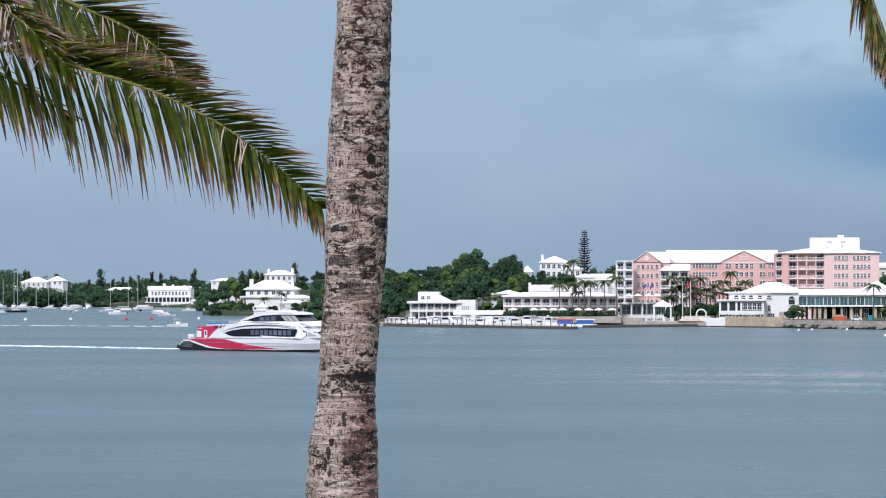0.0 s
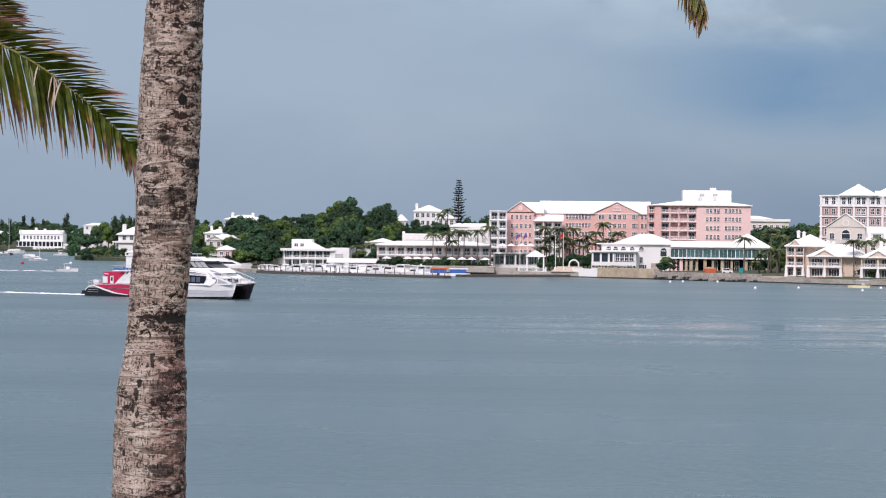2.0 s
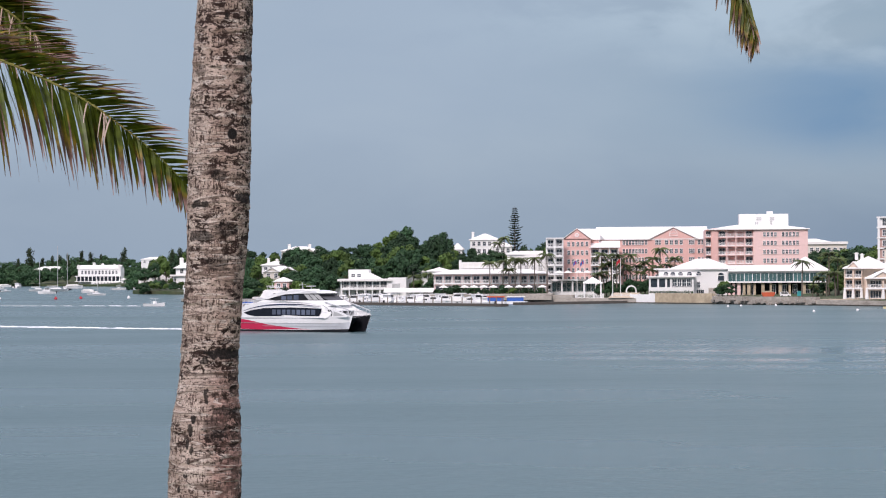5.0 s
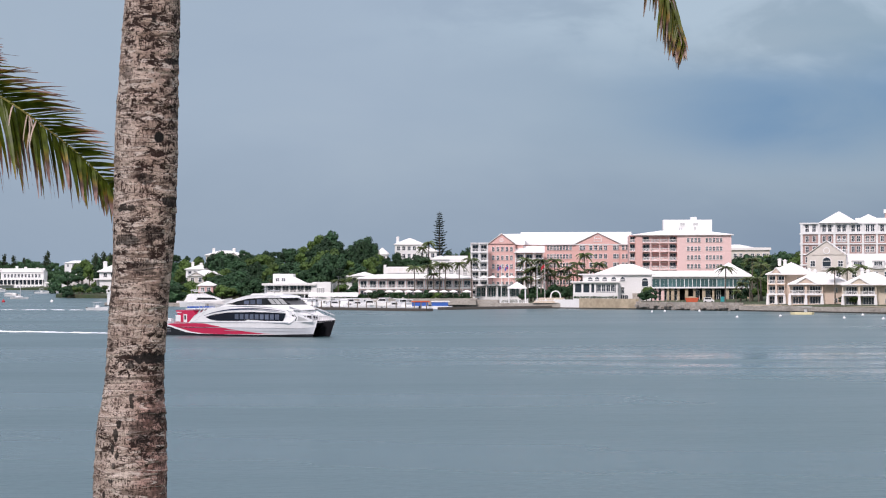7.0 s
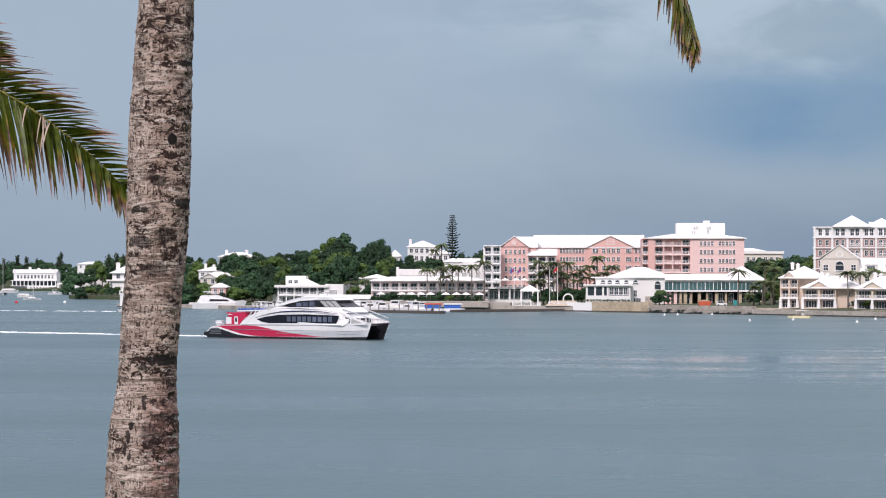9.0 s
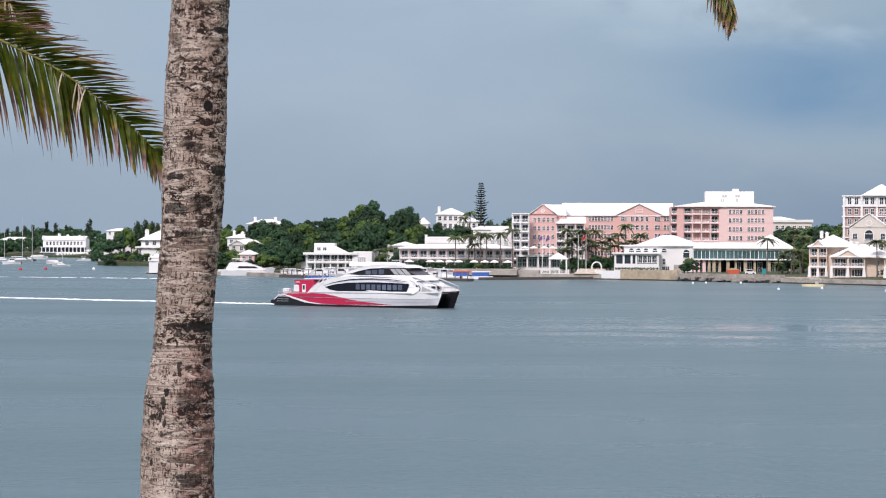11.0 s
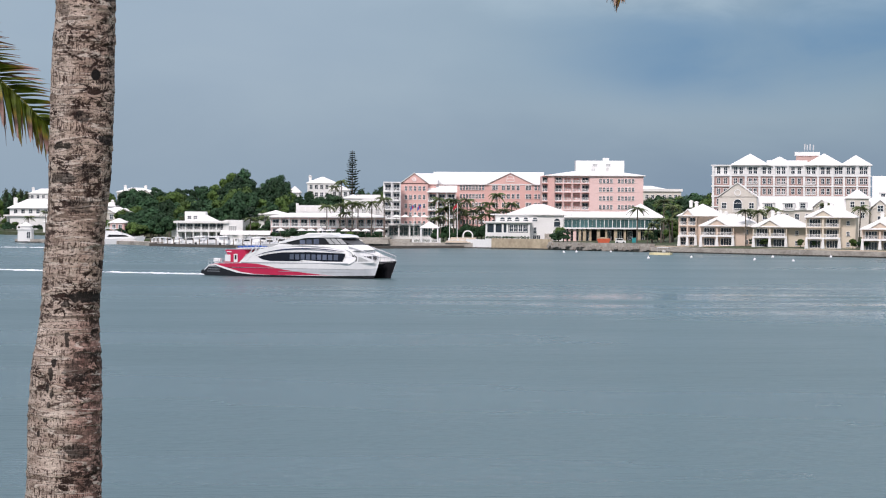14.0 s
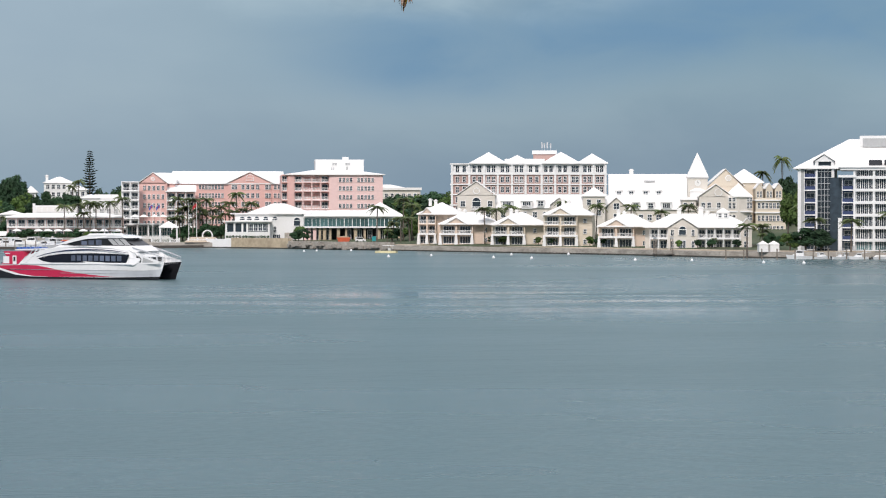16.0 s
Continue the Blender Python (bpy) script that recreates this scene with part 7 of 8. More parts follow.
def quays():
    strip("quay", [(-153, 861), (-146, 851), (-118, 836), (-98, 795)], -0.8, 1.1, 6, CONCRETE, "grey concrete marina quay")
    dock = strip("floating_dock", [(-98, 792), (-82, 774), (-58, 752), (-35, 731)], -0.3, 0.8, 3, DOCKWOOD, "dark timber floating dock with white rail", "", "dock")
    strip("floating_dock", [(-31, 756), (-12, 770), (6, 782)], -0.3, 0.8, 3, DOCKWOOD, "dark timber floating dock by the hotel", "", "dock")
    g = Geo()
    g.tube([(0, 0, -1.2), (0, 0, 2.6)], [0.16, 0.16], 8)
    post = g.mesh("mooring_post", [WOOD])
    for i in range(26):
        t = i / 25
        p = curve_at([(-98, 792, 0), (-82, 774, 0), (-58, 752, 0), (-35, 731, 0)], t)
        solid("mooring_post", post, None, "round dark timber mooring post", "post", pose(p.x, p.y + 3.4 + (i % 3), 0), "mooring posts")
    for i in range(12):
        solid("mooring_post", post, None, "round dark timber mooring post", "post", pose(128 + 4.1 * i, 597 - 0.55 * i - (i % 3), 0), "mooring posts")
    strip("quay", [(-15, 789), (8, 776)], -0.8, 1.6, 10, CONCRETE, "pale concrete hotel quay with steps")
    strip("seawall", [(-60, 816), (-15, 791)], -0.8, 2.6, 1.0, CONCRETE, "grey terrace wall behind the berths")
    strip("seawall", [(3.0, 779), (10.5, 774)], 0.2, 2.8, 1.0, WHITE, "whitewashed stretch of sea wall")
    strip("seawall", [(10.5, 773.6), (27.5, 758)], -0.8, 3.2, 1.2, SANDSTONE, "sandy coursed stone sea wall")
    strip("seawall", [(27.5, 757), (40, 740.5), (56, 725)], -0.8, 2.4, 2.0, STONE, "rough weathered rock sea wall with stains")
    # separate rough blocks on top of the rock wall
    rng = random.Random(3)
    for i in range(24):
        p = curve_at([(27.5, 756.6, 0), (40, 740, 0), (56, 724.6, 0)], (i + 0.5) / 24)
        w, h = rng.uniform(0.8, 1.9), rng.uniform(0.5, 1.2)
        g = Geo()
        g.prism([(-w / 2, 0), (w / 2, 0), (w / 2 - 0.1, h * rng.uniform(.8, 1)), (-w / 2 + rng.uniform(0, .3), h)], -0.6, 0.6)
        solid("rock", g, STONE, "rough grey boulder at the waterline", "rock", pose(p.x, p.y, -0.3 + rng.uniform(0, 1.6), 0, 0, -45 + rng.uniform(-8, 8)), "wall rocks")
    strip("quay", [(56, 724.8), (110, 653.8), (131, 617.8), (165, 596.8), (200, 583)], -0.8, 1.55, 5, CONCRETE, "low pale grey quay before the cottages")
    strip("path", [(56, 731), (110, 660), (131, 625), (165, 603)], 1.0, 1.75, 6, SAND, "sandy path along the quay", "structure", "path")
    for pts in ([(-153, 860.7), (-146, 850.7), (-118, 837.7), (-96, 805.7)], [(-15, 788.7), (8, 775.7)], [(3.0, 778.7), (10.5, 773.4), (27.5, 757.8)], [(27.5, 756.6), (40, 740.1), (56, 724.4), (110, 653.4), (131, 617.4), (165, 596.4), (200, 582.6)]):
        strip("tide_band", pts, -0.8, 0.35, 0.5, TIDE, "dark weedy tide line at the foot of the wall", "structure", "wall")
    # hotel forecourt lawn and sandy slope
    g = Geo()
    g.face([(-4, 782, 1.7), (4, 778, 1.7), (6, 781, 3.3), (-2, 787, 3.3)])
    g.face([(-4, 782, 1.7), (-2, 787, 3.3), (-4, 789, 1.7)])
    solid("bank", g, SAND, "sandy slope beside the flagpoles", "ground", kind="structure")


def umbrella(x, y, z):
    u = thing("parasol", "white square canvas parasol on the terrace", "parasol", pose(x, y, z), "terrace parasols")
    g = Geo()
    g.tube([(0, 0, 0), (0, 0, 2.6)], [0.06, 0.05], 6)
    part("pole", g, WOOD, u)
    g = Geo()
    g.hip(-1.35, 1.35, -1.35, 1.35, 2.3, 0.75, 0, 0.1, 0.12)
    part("canopy", g, CLOTH, u)


def quay_things():
    g = Geo()
    g.plan([(-62, 806), (-22, 792), (-22, 826), (-62, 826)], 1.0, 2.75)
    solid("terrace", g, CONCRETE, "paved hotel terrace above the berths", "terrace", kind="structure")
    for x, z in ((-47.4, 0), (-44.2, 0), (-41.1, 0), (-36.1, 0), (-32.6, 0), (-29.5, 0), (-25.1, 0), (-50.5, 0), (-57.5, 0)):
        umbrella(x, 806 - (x + 47) * 0.3, 2.75)
    for x in (-20.5, -17.6, -14.0, -11.2):
        umbrella(x, 834, 4.6 + 2.6)
    gz = thing("gazebo", "white open gazebo with pyramid roof", "gazebo", pose(-8.9, 790, 1.6))
    for a in (-2.6, 2.6):
        for b in (-2.6, 2.6):
            g = Geo()
            g.box(a - 0.22, a + 0.22, b - 0.22, b + 0.22, 0, 4.6)
            part("post", g, TRIM, gz)
    g = Geo()
    g.hip(-2.7, 2.7, -2.7, 2.7, 4.8, 1.9, 0, 0.4)
    part("roof", g, ROOF, gz)
    for x, y, z, flag in ((-2.6, 800, 14.0, None), (-0.1, 800, 14.2, FLAGRED), (-11.9, 812, 13.9, BLUE), (-14.2, 812, 13.9, BLUE)):
        p = thing("flagpole", "white flagpole with a hanging " + ("red" if flag is FLAGRED else "blue") + " flag" if flag else "bare white wooden flagpole", "flagpole", pose(x, y, 1.8), "flagpoles")
        g = Geo()
        g.tube([(0, 0, 0), (0, 0, z - 1.8)], [0.13, 0.07], 8)
        part("pole", g, TRIM, p)
        if flag:
            g = Geo()
            k = 7
            for i in range(k):
                a, b = i / k, (i + 1) / k
                s = lambda t: (-1.25 * t, 0.25 * math.sin(t * 7), z - 2.2 - 1.0 * t * t)
                (xa, ya, za), (xb, yb, zb) = s(a), s(b)
                for o in (0.0, 0.03):
                    g.face([(xa, ya + o, za - 1.1), (xb, yb + o, zb - 1.1), (xb, yb + o, zb), (xa, ya + o, za)])
            part("flag", g, flag, p)
            if flag is BLUE:
                g = Geo()
                g.box(-1.1, -0.15, -0.12, -0.06, z - 3.1, z - 2.85)
                g.box(-0.7, -0.5, -0.13, -0.07, z - 3.5, z - 2.5)
                part("cross", g, FLAGRED, p, "red cross on the flag")
    # white garden arch
    g = Geo()
    for i in range(12):
        a, b = math.pi * i / 12, math.pi * (i + 1) / 12
        g.prism([(1.3 * math.cos(a), 1.6 + 1.3 * math.sin(a)), (1.75 * math.cos(a), 1.6 + 1.75 * math.sin(a)), (1.75 * math.cos(b), 1.6 + 1.75 * math.sin(b)), (1.3 * math.cos(b), 1.6 + 1.3 * math.sin(b))], -0.3, 0.3)
    g.box(1.3, 1.75, -0.3, 0.3, 0, 1.6)
    g.box(-1.75, -1.3, -0.3, 0.3, 0, 1.6)
    solid("garden_arch", g, TRIM, "white round garden archway", "arch", pose(3.3, 800, 2.1))
    # white balustrade along the hotel quay, in panels between stout posts
    rail = thing("quay_railing", "white balustrade with square posts along the hotel quay", "railing", pose(-14.2, 789.6, 1.6, 0, 0, -29.5))
    for i in range(7):
        if i != 3:
            part("panel", railing_mesh(2.9, 1.0), None, rail, m=pose(1.7 + 3.3 * i, 0, 0))
    for i in range(8):
        g = Geo()
        g.box(3.3 * i - 0.2, 3.3 * i + 0.2, -0.2, 0.2, 0, 1.25)
        g.hip(3.3 * i - 0.2, 3.3 * i + 0.2, -0.2, 0.2, 1.3, 0.15, 0, 0.06, 0.06)
        part("post", g, TRIM, rail)
    # timber landing with a grey lifting frame in front of the cottages
    lift = thing("boat_lift", "grey metal boat lift frame on timber piles", "boat lift", pose(119.4, 633.0, 0))
    for x in (-2.2, 2.2):
        for y in (-1.4, 1.4):
            g = Geo()
            g.tube([(x, y, -1.2), (x, y, 4.6)], [0.16, 0.14], 8)
            part("pile", g, WOOD, lift)
        g = Geo()
        g.box(x - 0.14, x + 0.14, -1.7, 1.7, 4.6, 4.9)
        part("beam", g, STEEL, lift)
    g = Geo()
    g.box(-2.6, 2.6, -1.8, 1.8, 0.5, 0.72)
    part("deck", g, DOCKWOOD, lift)
    # builders' things in front of the open ground floor
    d = thing("skip", "orange metal skip filled with rubble", "skip", pose(45.2, 772, 1.8))
    g = Geo()
    g.prism([(-1.6, 0), (1.6, 0), (2.1, 1.5), (-2.1, 1.5)], -0.9, 0.9)
    part("body", g, ORANGE, d)
    g = Geo()
    g.prism([(-1.8, 1.5), (1.8, 1.5), (0.9, 2.0), (-0.9, 1.9)], -0.7, 0.7)
    part("load", g, SANDSTONE, d)
    v = thing("van", "small white parked van", "van", pose(50.3, 771, 1.8))
    g = Geo()
    g.prism([(-1.6, 0.3), (1.7, 0.3), (1.7, 0.9), (1.1, 1.0), (0.7, 1.65), (-1.5, 1.65)], -0.75, 0.75)
    part("body", g, BOATWHITE, v)
    g = Geo()
    g.prism([(-1.2, 1.05), (0.85, 1.05), (0.6, 1.5), (-1.2, 1.5)], -0.78, 0.78)
    part("window", g, BLACK, v)
    for x in (-1.0, 1.0):
        for y in (-0.7, 0.7):
            g = Geo()
            g.tube([(x, y - 0.1, 0.3), (x, y + 0.1, 0.3)], [0.32, 0.32], 12)
            part("wheel", g, BLACK, v)
    g = Geo()
    g.box(-0.8, 0.8, -0.8, 0.8, 0, 1.6)
    g.prism([(-0.85, 1.6), (0.85, 1.6), (0.5, 1.85), (-0.5, 1.85)], -0.85, 0.85)
    solid("portable_toilet", g, TEAL, "teal plastic portable toilet cabin", "cabin", pose(54.7, 770, 1.8))
    for x, y in ((140.6, 612), (143.4, 612)):
        t = thing("marquee", "small white pointed canvas tent", "tent", pose(x, y, 1.5), "quay tents")
        g = Geo()
        g.box(-1.15, 1.15, -1.15, 1.15, 0, 1.9)
        part("side", g, CLOTH, t)
        g = Geo()
        g.hip(-1.2, 1.2, -1.2, 1.2, 1.95, 0.9, 0, 0.08, 0.1)
        part("roof", g, CLOTH, t)


quays()
quay_things()


# ---- trees ----
def leaf_cloud(g, c, r, count, size, rng, flat=0.75):
    for _ in range(count):
        u = Vector((rng.gauss(0, 1), rng.gauss(0, 1), rng.gauss(0, 1))).normalized()
        k = r * rng.uniform(0.55, 1.08)
        p = Vector(c) + Vector((u.x * k, u.y * k, u.z * k * flat))
        n = (u + Vector((rng.uniform(-.8, .8), rng.uniform(-.8, .8), rng.uniform(-.3, .9)))).normalized()
        a = n.orthogonal().normalized()
        b, s = n.cross(a), size * rng.uniform(0.6, 1.4)
        g.face([p - a * s, p - b * s * 0.6, p + a * s, p + b * s * 0.7])


def broadleaf(seed, leaf, label):
    """About 10 m high, 9 m across; a forked trunk with limbs and an uneven crown."""
    rng = random.Random(seed)
    t = thing("tree", label, "tree", group="hillside trees")
    g, lobes = Geo(), []
    g.tube([(0, 0, -1.5), (0.1, 0, 2.0), (0.2, 0.1, 4.0)], [0.45, 0.35, 0.26], 7)
    for i in range(10):
        a, r = 6.2832 * i / 10 + rng.uniform(-.4, .4), rng.uniform(1.2, 3.4)
        c = (r * math.cos(a), r * math.sin(a), rng.uniform(3.8, 8.2))
        lobes.append((c, rng.uniform(1.5, 2.5)))
        g.tube([(0.15, 0.05, 3.2), (c[0] * 0.5, c[1] * 0.5, 0.5 * (3.4 + c[2])), c], [0.2, 0.12, 0.05], 5)
    lobes.append(((0.3, 0, 8.4), 1.9))
    part("trunk", g, BARK, t)
    g = Geo()
    for c, r in lobes:
        leaf_cloud(g, c, r, int(95 * r), 0.46, rng)
    part("crown", g, leaf, t)
    return t


def palm(seed, height, label, fan=False, spread_=2.6):
    rng = random.Random(seed)
    t = thing("palm_tree", label, "palm tree", group="shore palms")
    g = Geo()
    b = rng.uniform(-0.5, 0.5)
    g.tube([(0, 0, -0.6), (b * 0.3, 0, height * 0.4), (b * 0.8, 0, height * 0.8), (b, 0, height)], [0.26, 0.19, 0.16, 0.15], 7)
    part("trunk", g, BARK, t)
    g = Geo()
    for i in range(22):
        a, rise = 6.2832 * i / 22 * 1.9 + rng.uniform(-.2, .2), rng.uniform(-0.4, 1.1)
        ln = spread_ * rng.uniform(0.75, 1.1)
        d = Vector((math.cos(a), math.sin(a), 0))
        s = Vector((-d.y, d.x, 0))
        pts = [Vector((b, 0, height)) + d * ln * q + Vector((0, 0, rise * q * 1.9 - 1.9 * q * q)) for q in (0, .2, .4, .6, .8, 1.0)]
        for j in range(20):
            q = 0.12 + 0.88 * j / 20
            p = curve_at([tuple(x) for x in pts], q)
            w = 0.62 * math.sin(math.pi * min(0.92, q * 0.75 + 0.2)) * (0.75 if fan else 1)
            for sg in (-1, 1):
                tip = p + s * sg * w * 0.75 + d * 0.25 + Vector((0, 0, -0.55 * w + rng.uniform(-.1, .1)))
                g.face([p - d * 0.15, p + d * 0.15, tip])
        g.tube(pts, [0.05, 0.045, 0.04, 0.03, 0.02, 0.01], 3)
    part("crown", g, PALMLEAF, t)
    return t


def norfolk_pine(height, width, seed):
    rng = random.Random(seed)
    t = thing("norfolk_pine", "tall dark Norfolk pine with tiered branches", "tree")
    g = Geo()
    g.tube([(0, 0, -1), (0, 0, height * 0.5), (0, 0, height)], [0.45, 0.25, 0.04], 8)
    part("trunk", g, BARK, t)
    g = Geo()
    z = height * 0.1
    while z < height - 0.3:
        k = 1 - z / height
        r = width / 2 * k ** 0.72 * rng.uniform(0.55, 1.2) + 0.2
        n = 8
        for i in range(n):
            a = 6.2832 * (i + rng.random() * 0.6) / n
            d, s = Vector((math.cos(a), math.sin(a), 0)), Vector((-math.sin(a), math.cos(a), 0))
            for j in range(12):
                q = j / 12
                p = Vector((0, 0, z)) + d * r * q * (1 + 0.2 * math.sin(9 * i + z)) + Vector((0, 0, 0.32 * r * q * q))
                w = 0.72 * (1.1 - q * 0.6) * (0.55 + k)
                g.face([p - s * w * 0.4, p + d * 0.34 + s * w * 0.9 + Vector((0, 0, -.1)), p + d * 0.4 + Vector((0, 0, .18))])
                g.face([p + s * w * 0.4, p + d * 0.34 - s * w * 0.9 + Vector((0, 0, -.1)), p + d * 0.4 + Vector((0, 0, .18))])
        z += 0.62 + 0.75 * k
    part("crown", g, LEAF_C, t)
    return t


def casuarina(seed):
    """A dark feathery upright tree, 10 m."""
    rng = random.Random(seed)
    t = thing("casuarina", "dark feathery casuarina on the ridge", "tree", group="ridge casuarinas")
    g = Geo()
    g.tube([(0, 0, -1), (0.1, 0, 5), (0.2, 0, 9.5)], [0.28, 0.18, 0.04], 6)
    part("trunk", g, BARK, t)
    g = Geo()
    for i in range(26):
        z = rng.uniform(2.5, 9.2)
        r, a = 1.5 * (1 - (z - 2.5) / 9) * rng.uniform(0.3, 1.2), rng.uniform(0, 6.28)
        leaf_cloud(g, (r * math.cos(a), r * math.sin(a), z), rng.uniform(0.6, 1.0), 34, 0.26, rng, 1.3)
    part("crown", g, LEAF_C, t)
    return t


def sized(ob, x, y, z, height, own, turn, wide=1.0):
    """Places a tree at a height; it is scaled as a whole."""
    k = height / own
    m = pose(x, y, z, 0, 0, turn)
    ob.matrix_basis = m @ Matrix.Diagonal((k * wide, k * wide, k, 1))


def forest():
    rng = random.Random(21)
    kinds = [broadleaf(40 + i, LEAF_A if i % 4 else LEAF_B, "leafy dark green broadleaf tree on the slope" if i % 4 else "bright green leafy tree on the slope") for i in range(7)]
    used = [False] * len(kinds)

    def tree(x, y, top, wide=1.0, base=None):
        i = rng.randrange(len(kinds))
        ob = kinds[i] if not used[i] else copy_thing(kinds[i], Matrix())
        used[i] = True
        z = ground_z(x, y) if base is None else base
        sized(ob, x, y, z, max(2.5, top - z), 10.3, rng.uniform(0, 360), wide)

    def rows(line, depths, gap, drop, jitter=1.2, wide=1.0):
        """Trees along a skyline of (x, top), in ranks that step down towards the shore."""
        x0, x1 = line[0][0], line[-1][0]
        for k, (y, cut) in enumerate(zip(depths, drop)):
            x = x0 + rng.uniform(0, gap)
            f = y / depths[0]
            while x < x1:
                top = float(np.interp(x, [p for p, _ in line], [q for _, q in line]))
                tz = 12.5 + (top - 12.5) * f - cut + rng.uniform(-jitter, jitter * 0.6)
                px, py = x * f, y + rng.uniform(-6, 6)
                slim = min(1.0, 8.0 / max(2.5, tz - ground_z(px, py)))
                tree(px, py, tz, wide * slim * rng.uniform(0.85, 1.3))
                x += gap * rng.uniform(0.7, 1.3)

    def woods(line, depths, gap, drop):
        """Far woods that nobody could count, as one mass of leaf clumps."""
        g = Geo()
        for y, cut in zip(depths, drop):
            x, f = line[0][0], y / depths[0]
            while x < line[-1][0]:
                top = 12.5 + (float(np.interp(x, [p for p, _ in line], [q for _, q in line])) - 12.5) * f - cut + rng.uniform(-1.6, 0.8)
                px, py = x * f, y + rng.uniform(-6, 6)
                z = ground_z(px, py)
                h = max(2.5, top - z)
                for i in range(6):
                    r = h * rng.uniform(0.15, 0.24)
                    leaf_cloud(g, (px + rng.uniform(-.3, .3) * h, py + rng.uniform(-.3, .3) * h, z + h * (0.32 + 0.1 * i) - (0.1 * h if i == 5 else 0)), r, 75, 0.55, rng)
                x += gap * rng.uniform(0.7, 1.3)
        solid("woods", g, LEAF_A, "dense dark green woods along the far shore", "woods", kind="stuff")

    # the wooded hill in the middle
    rows([(-125, 19.0), (-110, 19.8), (-97.5, 21.0), (-90, 22.2), (-86, 24.6), (-83.5, 27.6), (-79.5, 27.8), (-77.2, 24.6), (-75.6, 20.0), (-72.6, 24.0), (-69.7, 22.8), (-67.4, 25.0), (-65.5, 24.4), (-62.5, 21.2), (-59.6, 18.6), (-53, 19.0),
          (-46, 17.6), (-39, 17.8), (-35.6, 20.5), (-32, 20.2), (-29, 21.6), (-24, 20.0)], [930, 914, 898, 884, 870], 3.5, [0.2, 2.4, 4.8, 7.2, 9.6], 1.5, 1.0)
    rows([(-158, 17.5), (-150, 19.4), (-140, 18.5), (-129, 20.8), (-120, 19.2), (-108, 18.5)], [1050, 985, 920], 5.4, [0.2, 4.0, 8.0])
    # round the villa on the point
    rows([(-226, 16.5), (-212, 18.6), (-206, 20.2), (-199, 19.2), (-192, 17.6), (-184, 19.4), (-176, 19.8), (-165, 20.6), (-155, 19.0)], [1172, 1142], 5.0, [0.2, 3.0])
    rows([(-216, 5.8), (-210, 6.6), (-206, 7.4), (-203, 7.0)], [1125], 3.0, [0.3], 0.8)
    rows([(-216, 6.0), (-206, 6.4), (-198, 6.2), (-186, 4.6), (-180, 4.4)], [1104], 2.8, [0.3], 0.8)
    rows([(-172, 7.0), (-160, 7.4), (-150, 8.0), (-142, 9.0)], [1070], 3.2, [0.3], 0.8)
    # along the western shore
    woods([(-500, 30), (-462, 28), (-446, 22), (-431, 21.5), (-420, 18), (-406, 16.5), (-398, 18.4), (-378, 18.4), (-369, 20.4), (-357, 18.6), (-348, 21.4), (-337, 19.2), (-322, 17.2), (-300, 17.2), (-270, 17), (-250, 17), (-230, 17)], [1660, 1630, 1604, 1570], 3.4, [0.0, 2.5, 5.0, 6.5])
    woods([(-452, 13.0), (-440, 13.5), (-425, 12.6), (-400, 12.4)], [1566], 2.4, [0.0])
    rows([(-216, 5.0), (-208, 5.6), (-200, 5.0), (-190, 4.0)], [1098], 2.2, [0.2], 0.6)
    woods([(-300, 12.0), (-280, 13), (-262, 13), (-240, 13), (-226, 13)], [1520, 1480, 1420, 1300], 3.6, [0.5, 2, 3, 4])
    # behind the eastern blocks
    rows([(62, 15.5), (68, 16.8), (76, 18.2), (84, 19.2), (91, 19.4), (97, 18)], [900, 872, 845], 3.6, [0.2, 2.4, 4.6])
    rows([(183, 20.5), (187, 23.0), (191, 23.6), (197, 23)], [785, 772], 3.2, [0.2, 4.0], 0.8, 0.8)
    rows([(167, 15.5), (170, 18.5), (173, 17.5)], [700], 2.6, [0.2], 0.8, 0.8)
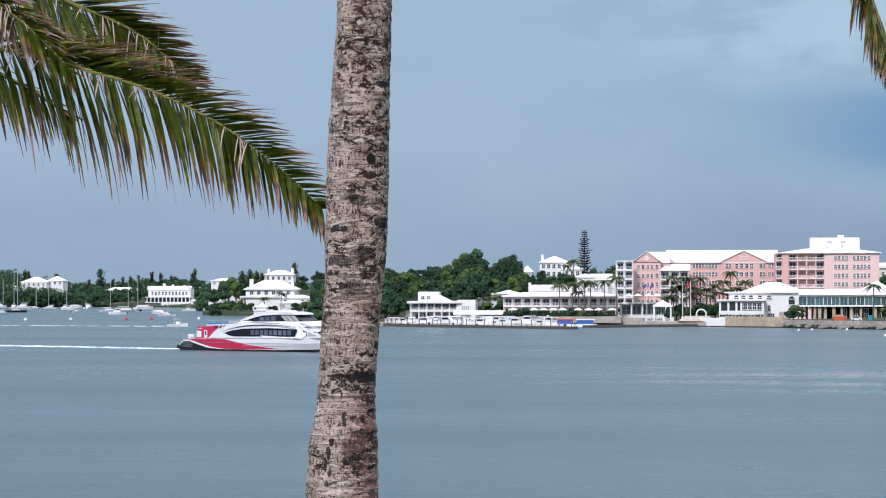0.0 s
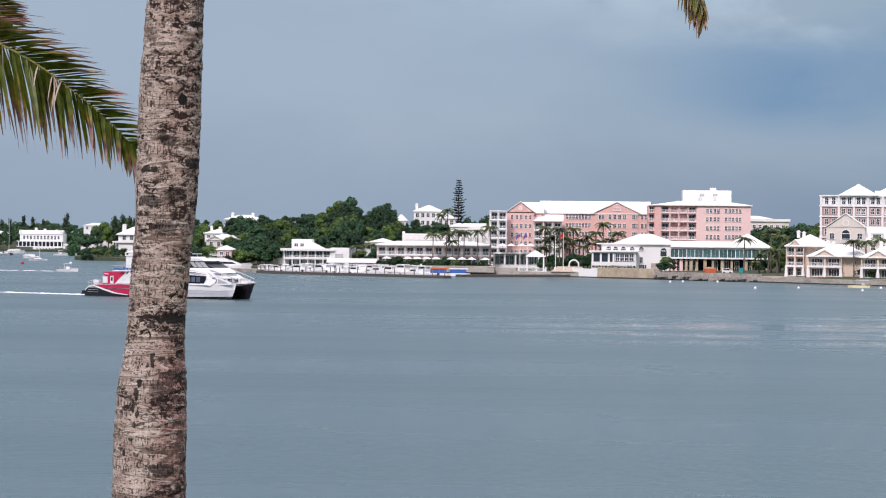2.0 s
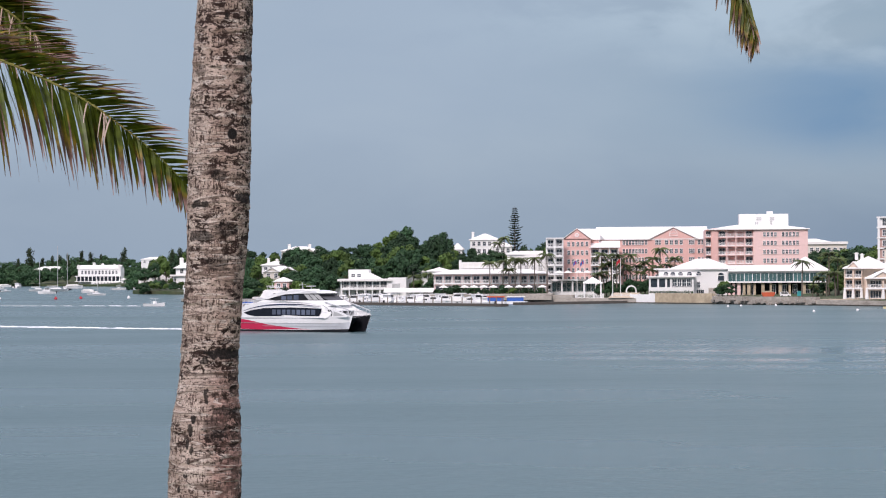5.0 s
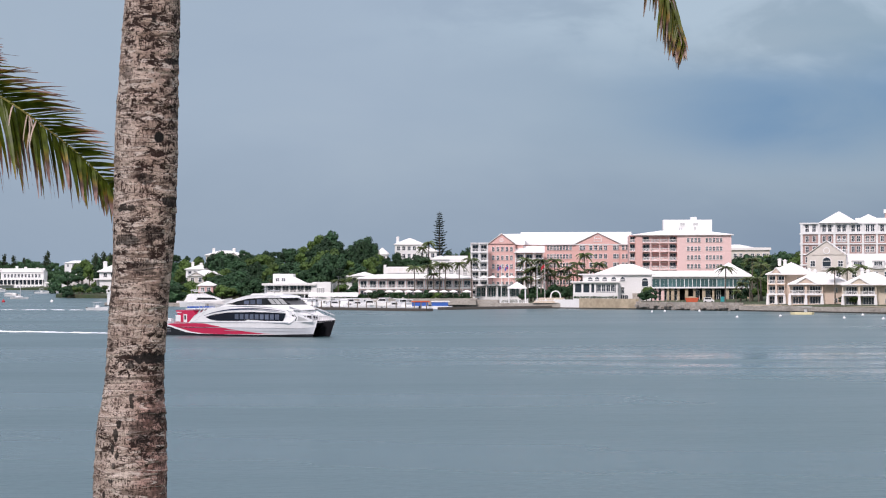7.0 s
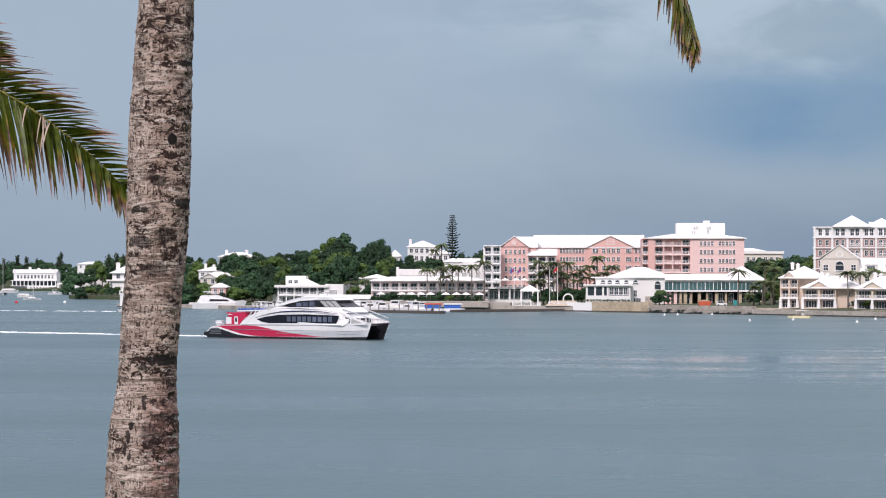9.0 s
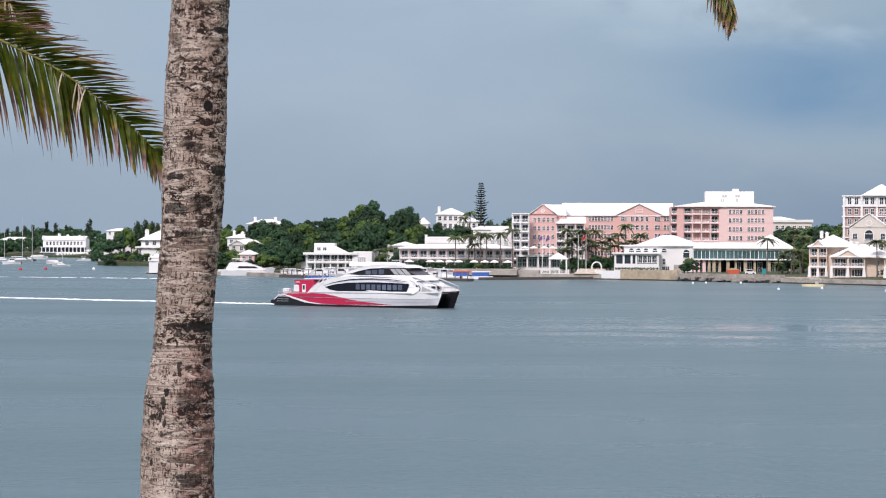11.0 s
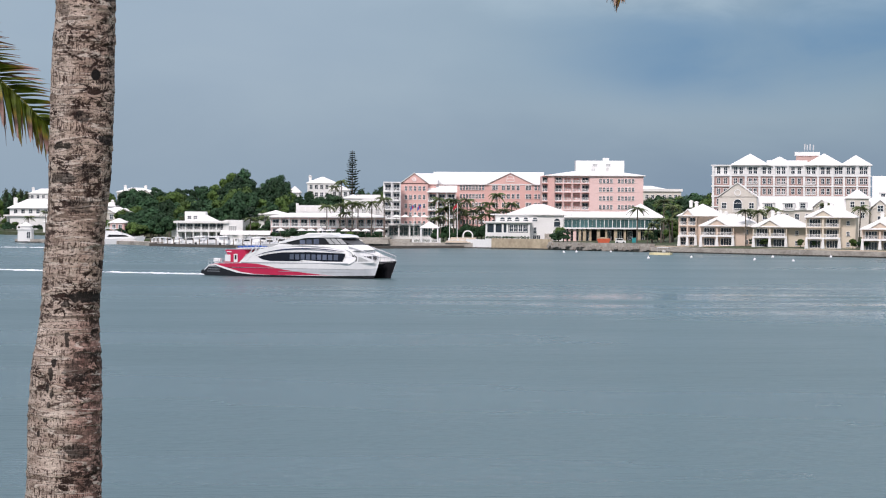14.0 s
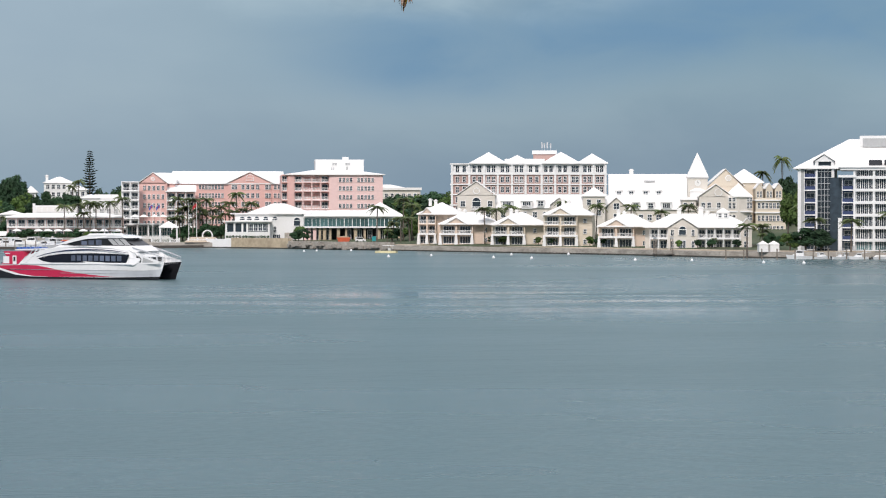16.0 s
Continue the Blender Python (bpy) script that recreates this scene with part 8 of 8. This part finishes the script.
    for x, y, top, wide in ((62.0, 772, 6.5, 1.2), (66.5, 768, 9.0, 1.0), (69, 775, 11.5, 1.0), (59.5, 764, 5.5, 1.3), (-66.6, 905, 23.2, 0.75), (-64.0, 905, 22.4, 0.7), (-68.4, 906, 20.0, 0.8), (31.5, 779, 7.0, 1.0), (33.0, 776, 6.2, 1.2), (30.4, 777, 5.2, 1.3), (152.5, 616, 7.8, 1.3),
                            (155.5, 612, 7.6, 1.3), (149.0, 618, 6.4, 1.2), (146.5, 628, 6.5, 0.9), (84.4, 712, 3.6, 1.2), (86.6, 709.5, 3.0, 1.5), (96.2, 700, 4.2, 1.1), (98.2, 697.5, 3.2, 1.4), (108.4, 684, 4.8, 1.0), (110.2, 681, 3.2, 1.4), (123.4, 665, 3.8, 1.2), (126.4, 648, 3.0, 1.0), (131.2, 647, 3.0, 1.0), (134.8, 646.5, 2.6, 1.2), (141.2, 645, 2.8, 1.2), (148.4, 640, 4.2, 1.2), (150.6, 638, 5.4, 1.1), (76.2, 722, 3.4, 1.4), (87.0, 706, 3.8, 1.6), (99.4, 694, 4.6, 1.3), (111.0, 678, 4.3, 1.2), (124.6, 660, 3.6, 1.2), (-64, 846, 8.4, 1.2), (-70, 850, 7.6, 1.2), (-66, 838, 5.8, 1.4), (-75, 855, 8.0, 1.2), (-130, 868, 8.6, 1.2), (-127, 866, 7.4, 1.3), (-124, 868, 8.8, 1.2), (-121.4, 866, 8.0, 1.2), (-118.6, 853, 4.6, 1.5), (-115, 852, 5.2, 1.3), (-112, 860, 7.4, 1.2), (-109, 858, 6.4, 1.3), (-106, 862, 8.2, 1.2), (-103.6, 864, 6.6, 1.2), (-6.5, 812, 6.4, 1.1), (-3.4, 813, 7.2, 1.1), (-0.8, 812, 6.2, 1.2), (2.6, 814, 7.6, 1.1), (5.8, 812, 7.0, 1.2), (9.0, 813, 7.8, 1.1), (12.2, 812, 8.4, 1.1), (15.4, 813, 9.0, 1.1), (18.6, 812, 9.6, 1.1)) + tuple((-60.5 + 3.1 * i, 818.5, 4.6 + 1.3 * ((i * 7) % 5) / 4, 1.3) for i in range(12)):
        tree(x, y, top, wide)
    # clipped hedge below the restaurant windows
    g = Geo()
    hr = random.Random(5)
    for i in range(14):
        leaf_cloud(g, (9.4 + i * 0.98, 783.6, 3.4), 0.55, 60, 0.16, hr)
    solid("hedge", g, LEAF_A, "row of small clipped green bushes", "hedge", kind="stuff")
    # Norfolk pine and the ridge conifers
    p = norfolk_pine(23.0, 9.4, 2)
    p.matrix_basis = pose(-40.6, 960, 11.6)
    first = casuarina(1)
    spots = [(-423.6, 1640, 22.3), (-393.3, 1640, 25.4), (-377.8, 1640, 20.2), (-358, 1640, 23.4), (-330.7, 1640, 22.6), (-328.4, 1636, 25.3), (-371, 1630, 20.5), (-366, 1632, 21.2), (-351, 1634, 22.4), (-343, 1630, 21.0),
             (-383, 1634, 18.6), (-400, 1636, 18.4), (-208.5, 1150, 20.6), (-205.0, 1150, 21.2), (-202.0, 1152, 20.4), (-199, 1150, 19.6), (-185.2, 1160, 24.4), (-173, 1150, 20.4), (-445, 1640, 25.0), (-440, 1630, 24.0)]
    for i, (x, y, top) in enumerate(spots):
        ob = first if not i else copy_thing(first, Matrix())
        z = ground_z(x, y)
        sized(ob, x, y, z, top - z, 10.0, 47 * i, rng.uniform(0.7, 1.1))


def palms():
    rng = random.Random(12)
    tall = [palm(60 + i, 10.0, "slender shore palm with ragged green crown", spread_=3.0) for i in range(4)]
    short = [palm(70 + i, 5.0, "short garden palm with arching fronds", spread_=2.3) for i in range(3)]
    used = set()

    def put(x, y, top, k=1.0):
        z = ground_z(x, y)
        h = top - z
        pool = tall if h > 6.5 else short
        own = 10.6 if h > 6.5 else 5.6
        ob = rng.choice(pool)
        if ob in used:
            ob = copy_thing(ob, Matrix())
        else:
            used.add(ob)
        m = pose(x, y, z, 0, 0, rng.uniform(0, 360))
        s = k if h > 6.5 else min(1.2, h / own)
        ob.matrix_basis = m @ Matrix.Diagonal((s * 1.0, s * 1.0, h / own, 1))

    for x, top in ((-42.9, 13.8), (-38.7, 14.3), (-36.5, 11.3), (-34.6, 15.0), (-32.7, 14.6), (-28.2, 15.0), (-24.1, 16.3)):
        put(x, 818, top, 1.05)
    for x, top in ((-44.4, 23.2), (-46.6, 21.0)):
        put(x * 0.99, 938, top)
    for x, top in ((-6.3, 16.4), (-4.7, 12.9), (-1.3, 16.0), (3.1, 16.0), (5.1, 12.3), (7.8, 13.5), (10.5, 14.8), (12.9, 17.9), (17.5, 14.8), (0.7, 12.8), (-2.9, 13.4), (2.0, 11.0), (9.2, 11.0), (14.8, 12.5), (6.4, 10.0), (-0.3, 9.6), (-5.6, 10.2), (-7.4, 9.5), (11.8, 12.0), (19.5, 12.0)):
        put(x, 815 + rng.uniform(-5, 5), top, 1.1)
    for x, y, top in ((54.4, 757, 13.4), (62.0, 760, 9.9), (64.5, 757, 9.9), (65.8, 765, 14.2), (63.6, 770, 15.9), (57.2, 752, 6.0), (68, 762, 12.0), (60, 768, 8.5)):
        put(x, y, top, 1.15)
    for x, y, top in ((82.4, 713, 12.9), (85.8, 714, 12.7), (90.8, 722, 13.6), (106.4, 722, 14.8), (112.6, 700, 14.0), (121.0, 690, 13.8), (125.2, 655, 4.4), (136.0, 648, 4.6), (150.9, 656, 8.4), (129.4, 690, 12.2), (137.3, 690, 13.8), (152.6, 660, 7.0),
                      (149.5, 650, 6.0), (-95, 872, 9.5), (-70, 842, 9.2), (-62, 838, 9.6), (-66, 850, 9.8), (-170, 1028, 10.8), (-178, 1034, 8.6)):
        put(x, y, top, 1.0)
    for x, y, top in ((188.2, 790, 29.6), (181.5, 790, 24.8), (164.0, 665, 14.2), (161.0, 604, 10.0), (170.2, 603, 11.8), (154.6, 614, 10.2), (136.6, 612, 8.9)):
        put(x, y, top, 1.1)


forest()
palms()


# ---- what moves ----
def motions():
    """The ferry, the passing boats and their foam go on straight courses over the harbour."""
    times = [0, 2, 4, 6, 8, 10, 12, 14, 16]
    course = [(t, pose(-84.0 + 3.985 * t, 485.2 - 2.6 * t, 0, 0, 0, -33)) for t in times]
    walk(FERRY, course)
    walk(FERRY_WAKE, course)
    fast = [(t, pose(-163 + 3.6 * t, 785 - 3.0 * t, 0, 0, 0, -20)) for t in times]
    walk(LAUNCH, fast)
    walk(LAUNCH_WAKE, fast)
    walk(TAXI, [(t, pose(81.5 - 1.85 * t, 656 + 1.9 * t, 0, 0, 0, 160)) for t in times])


motions()
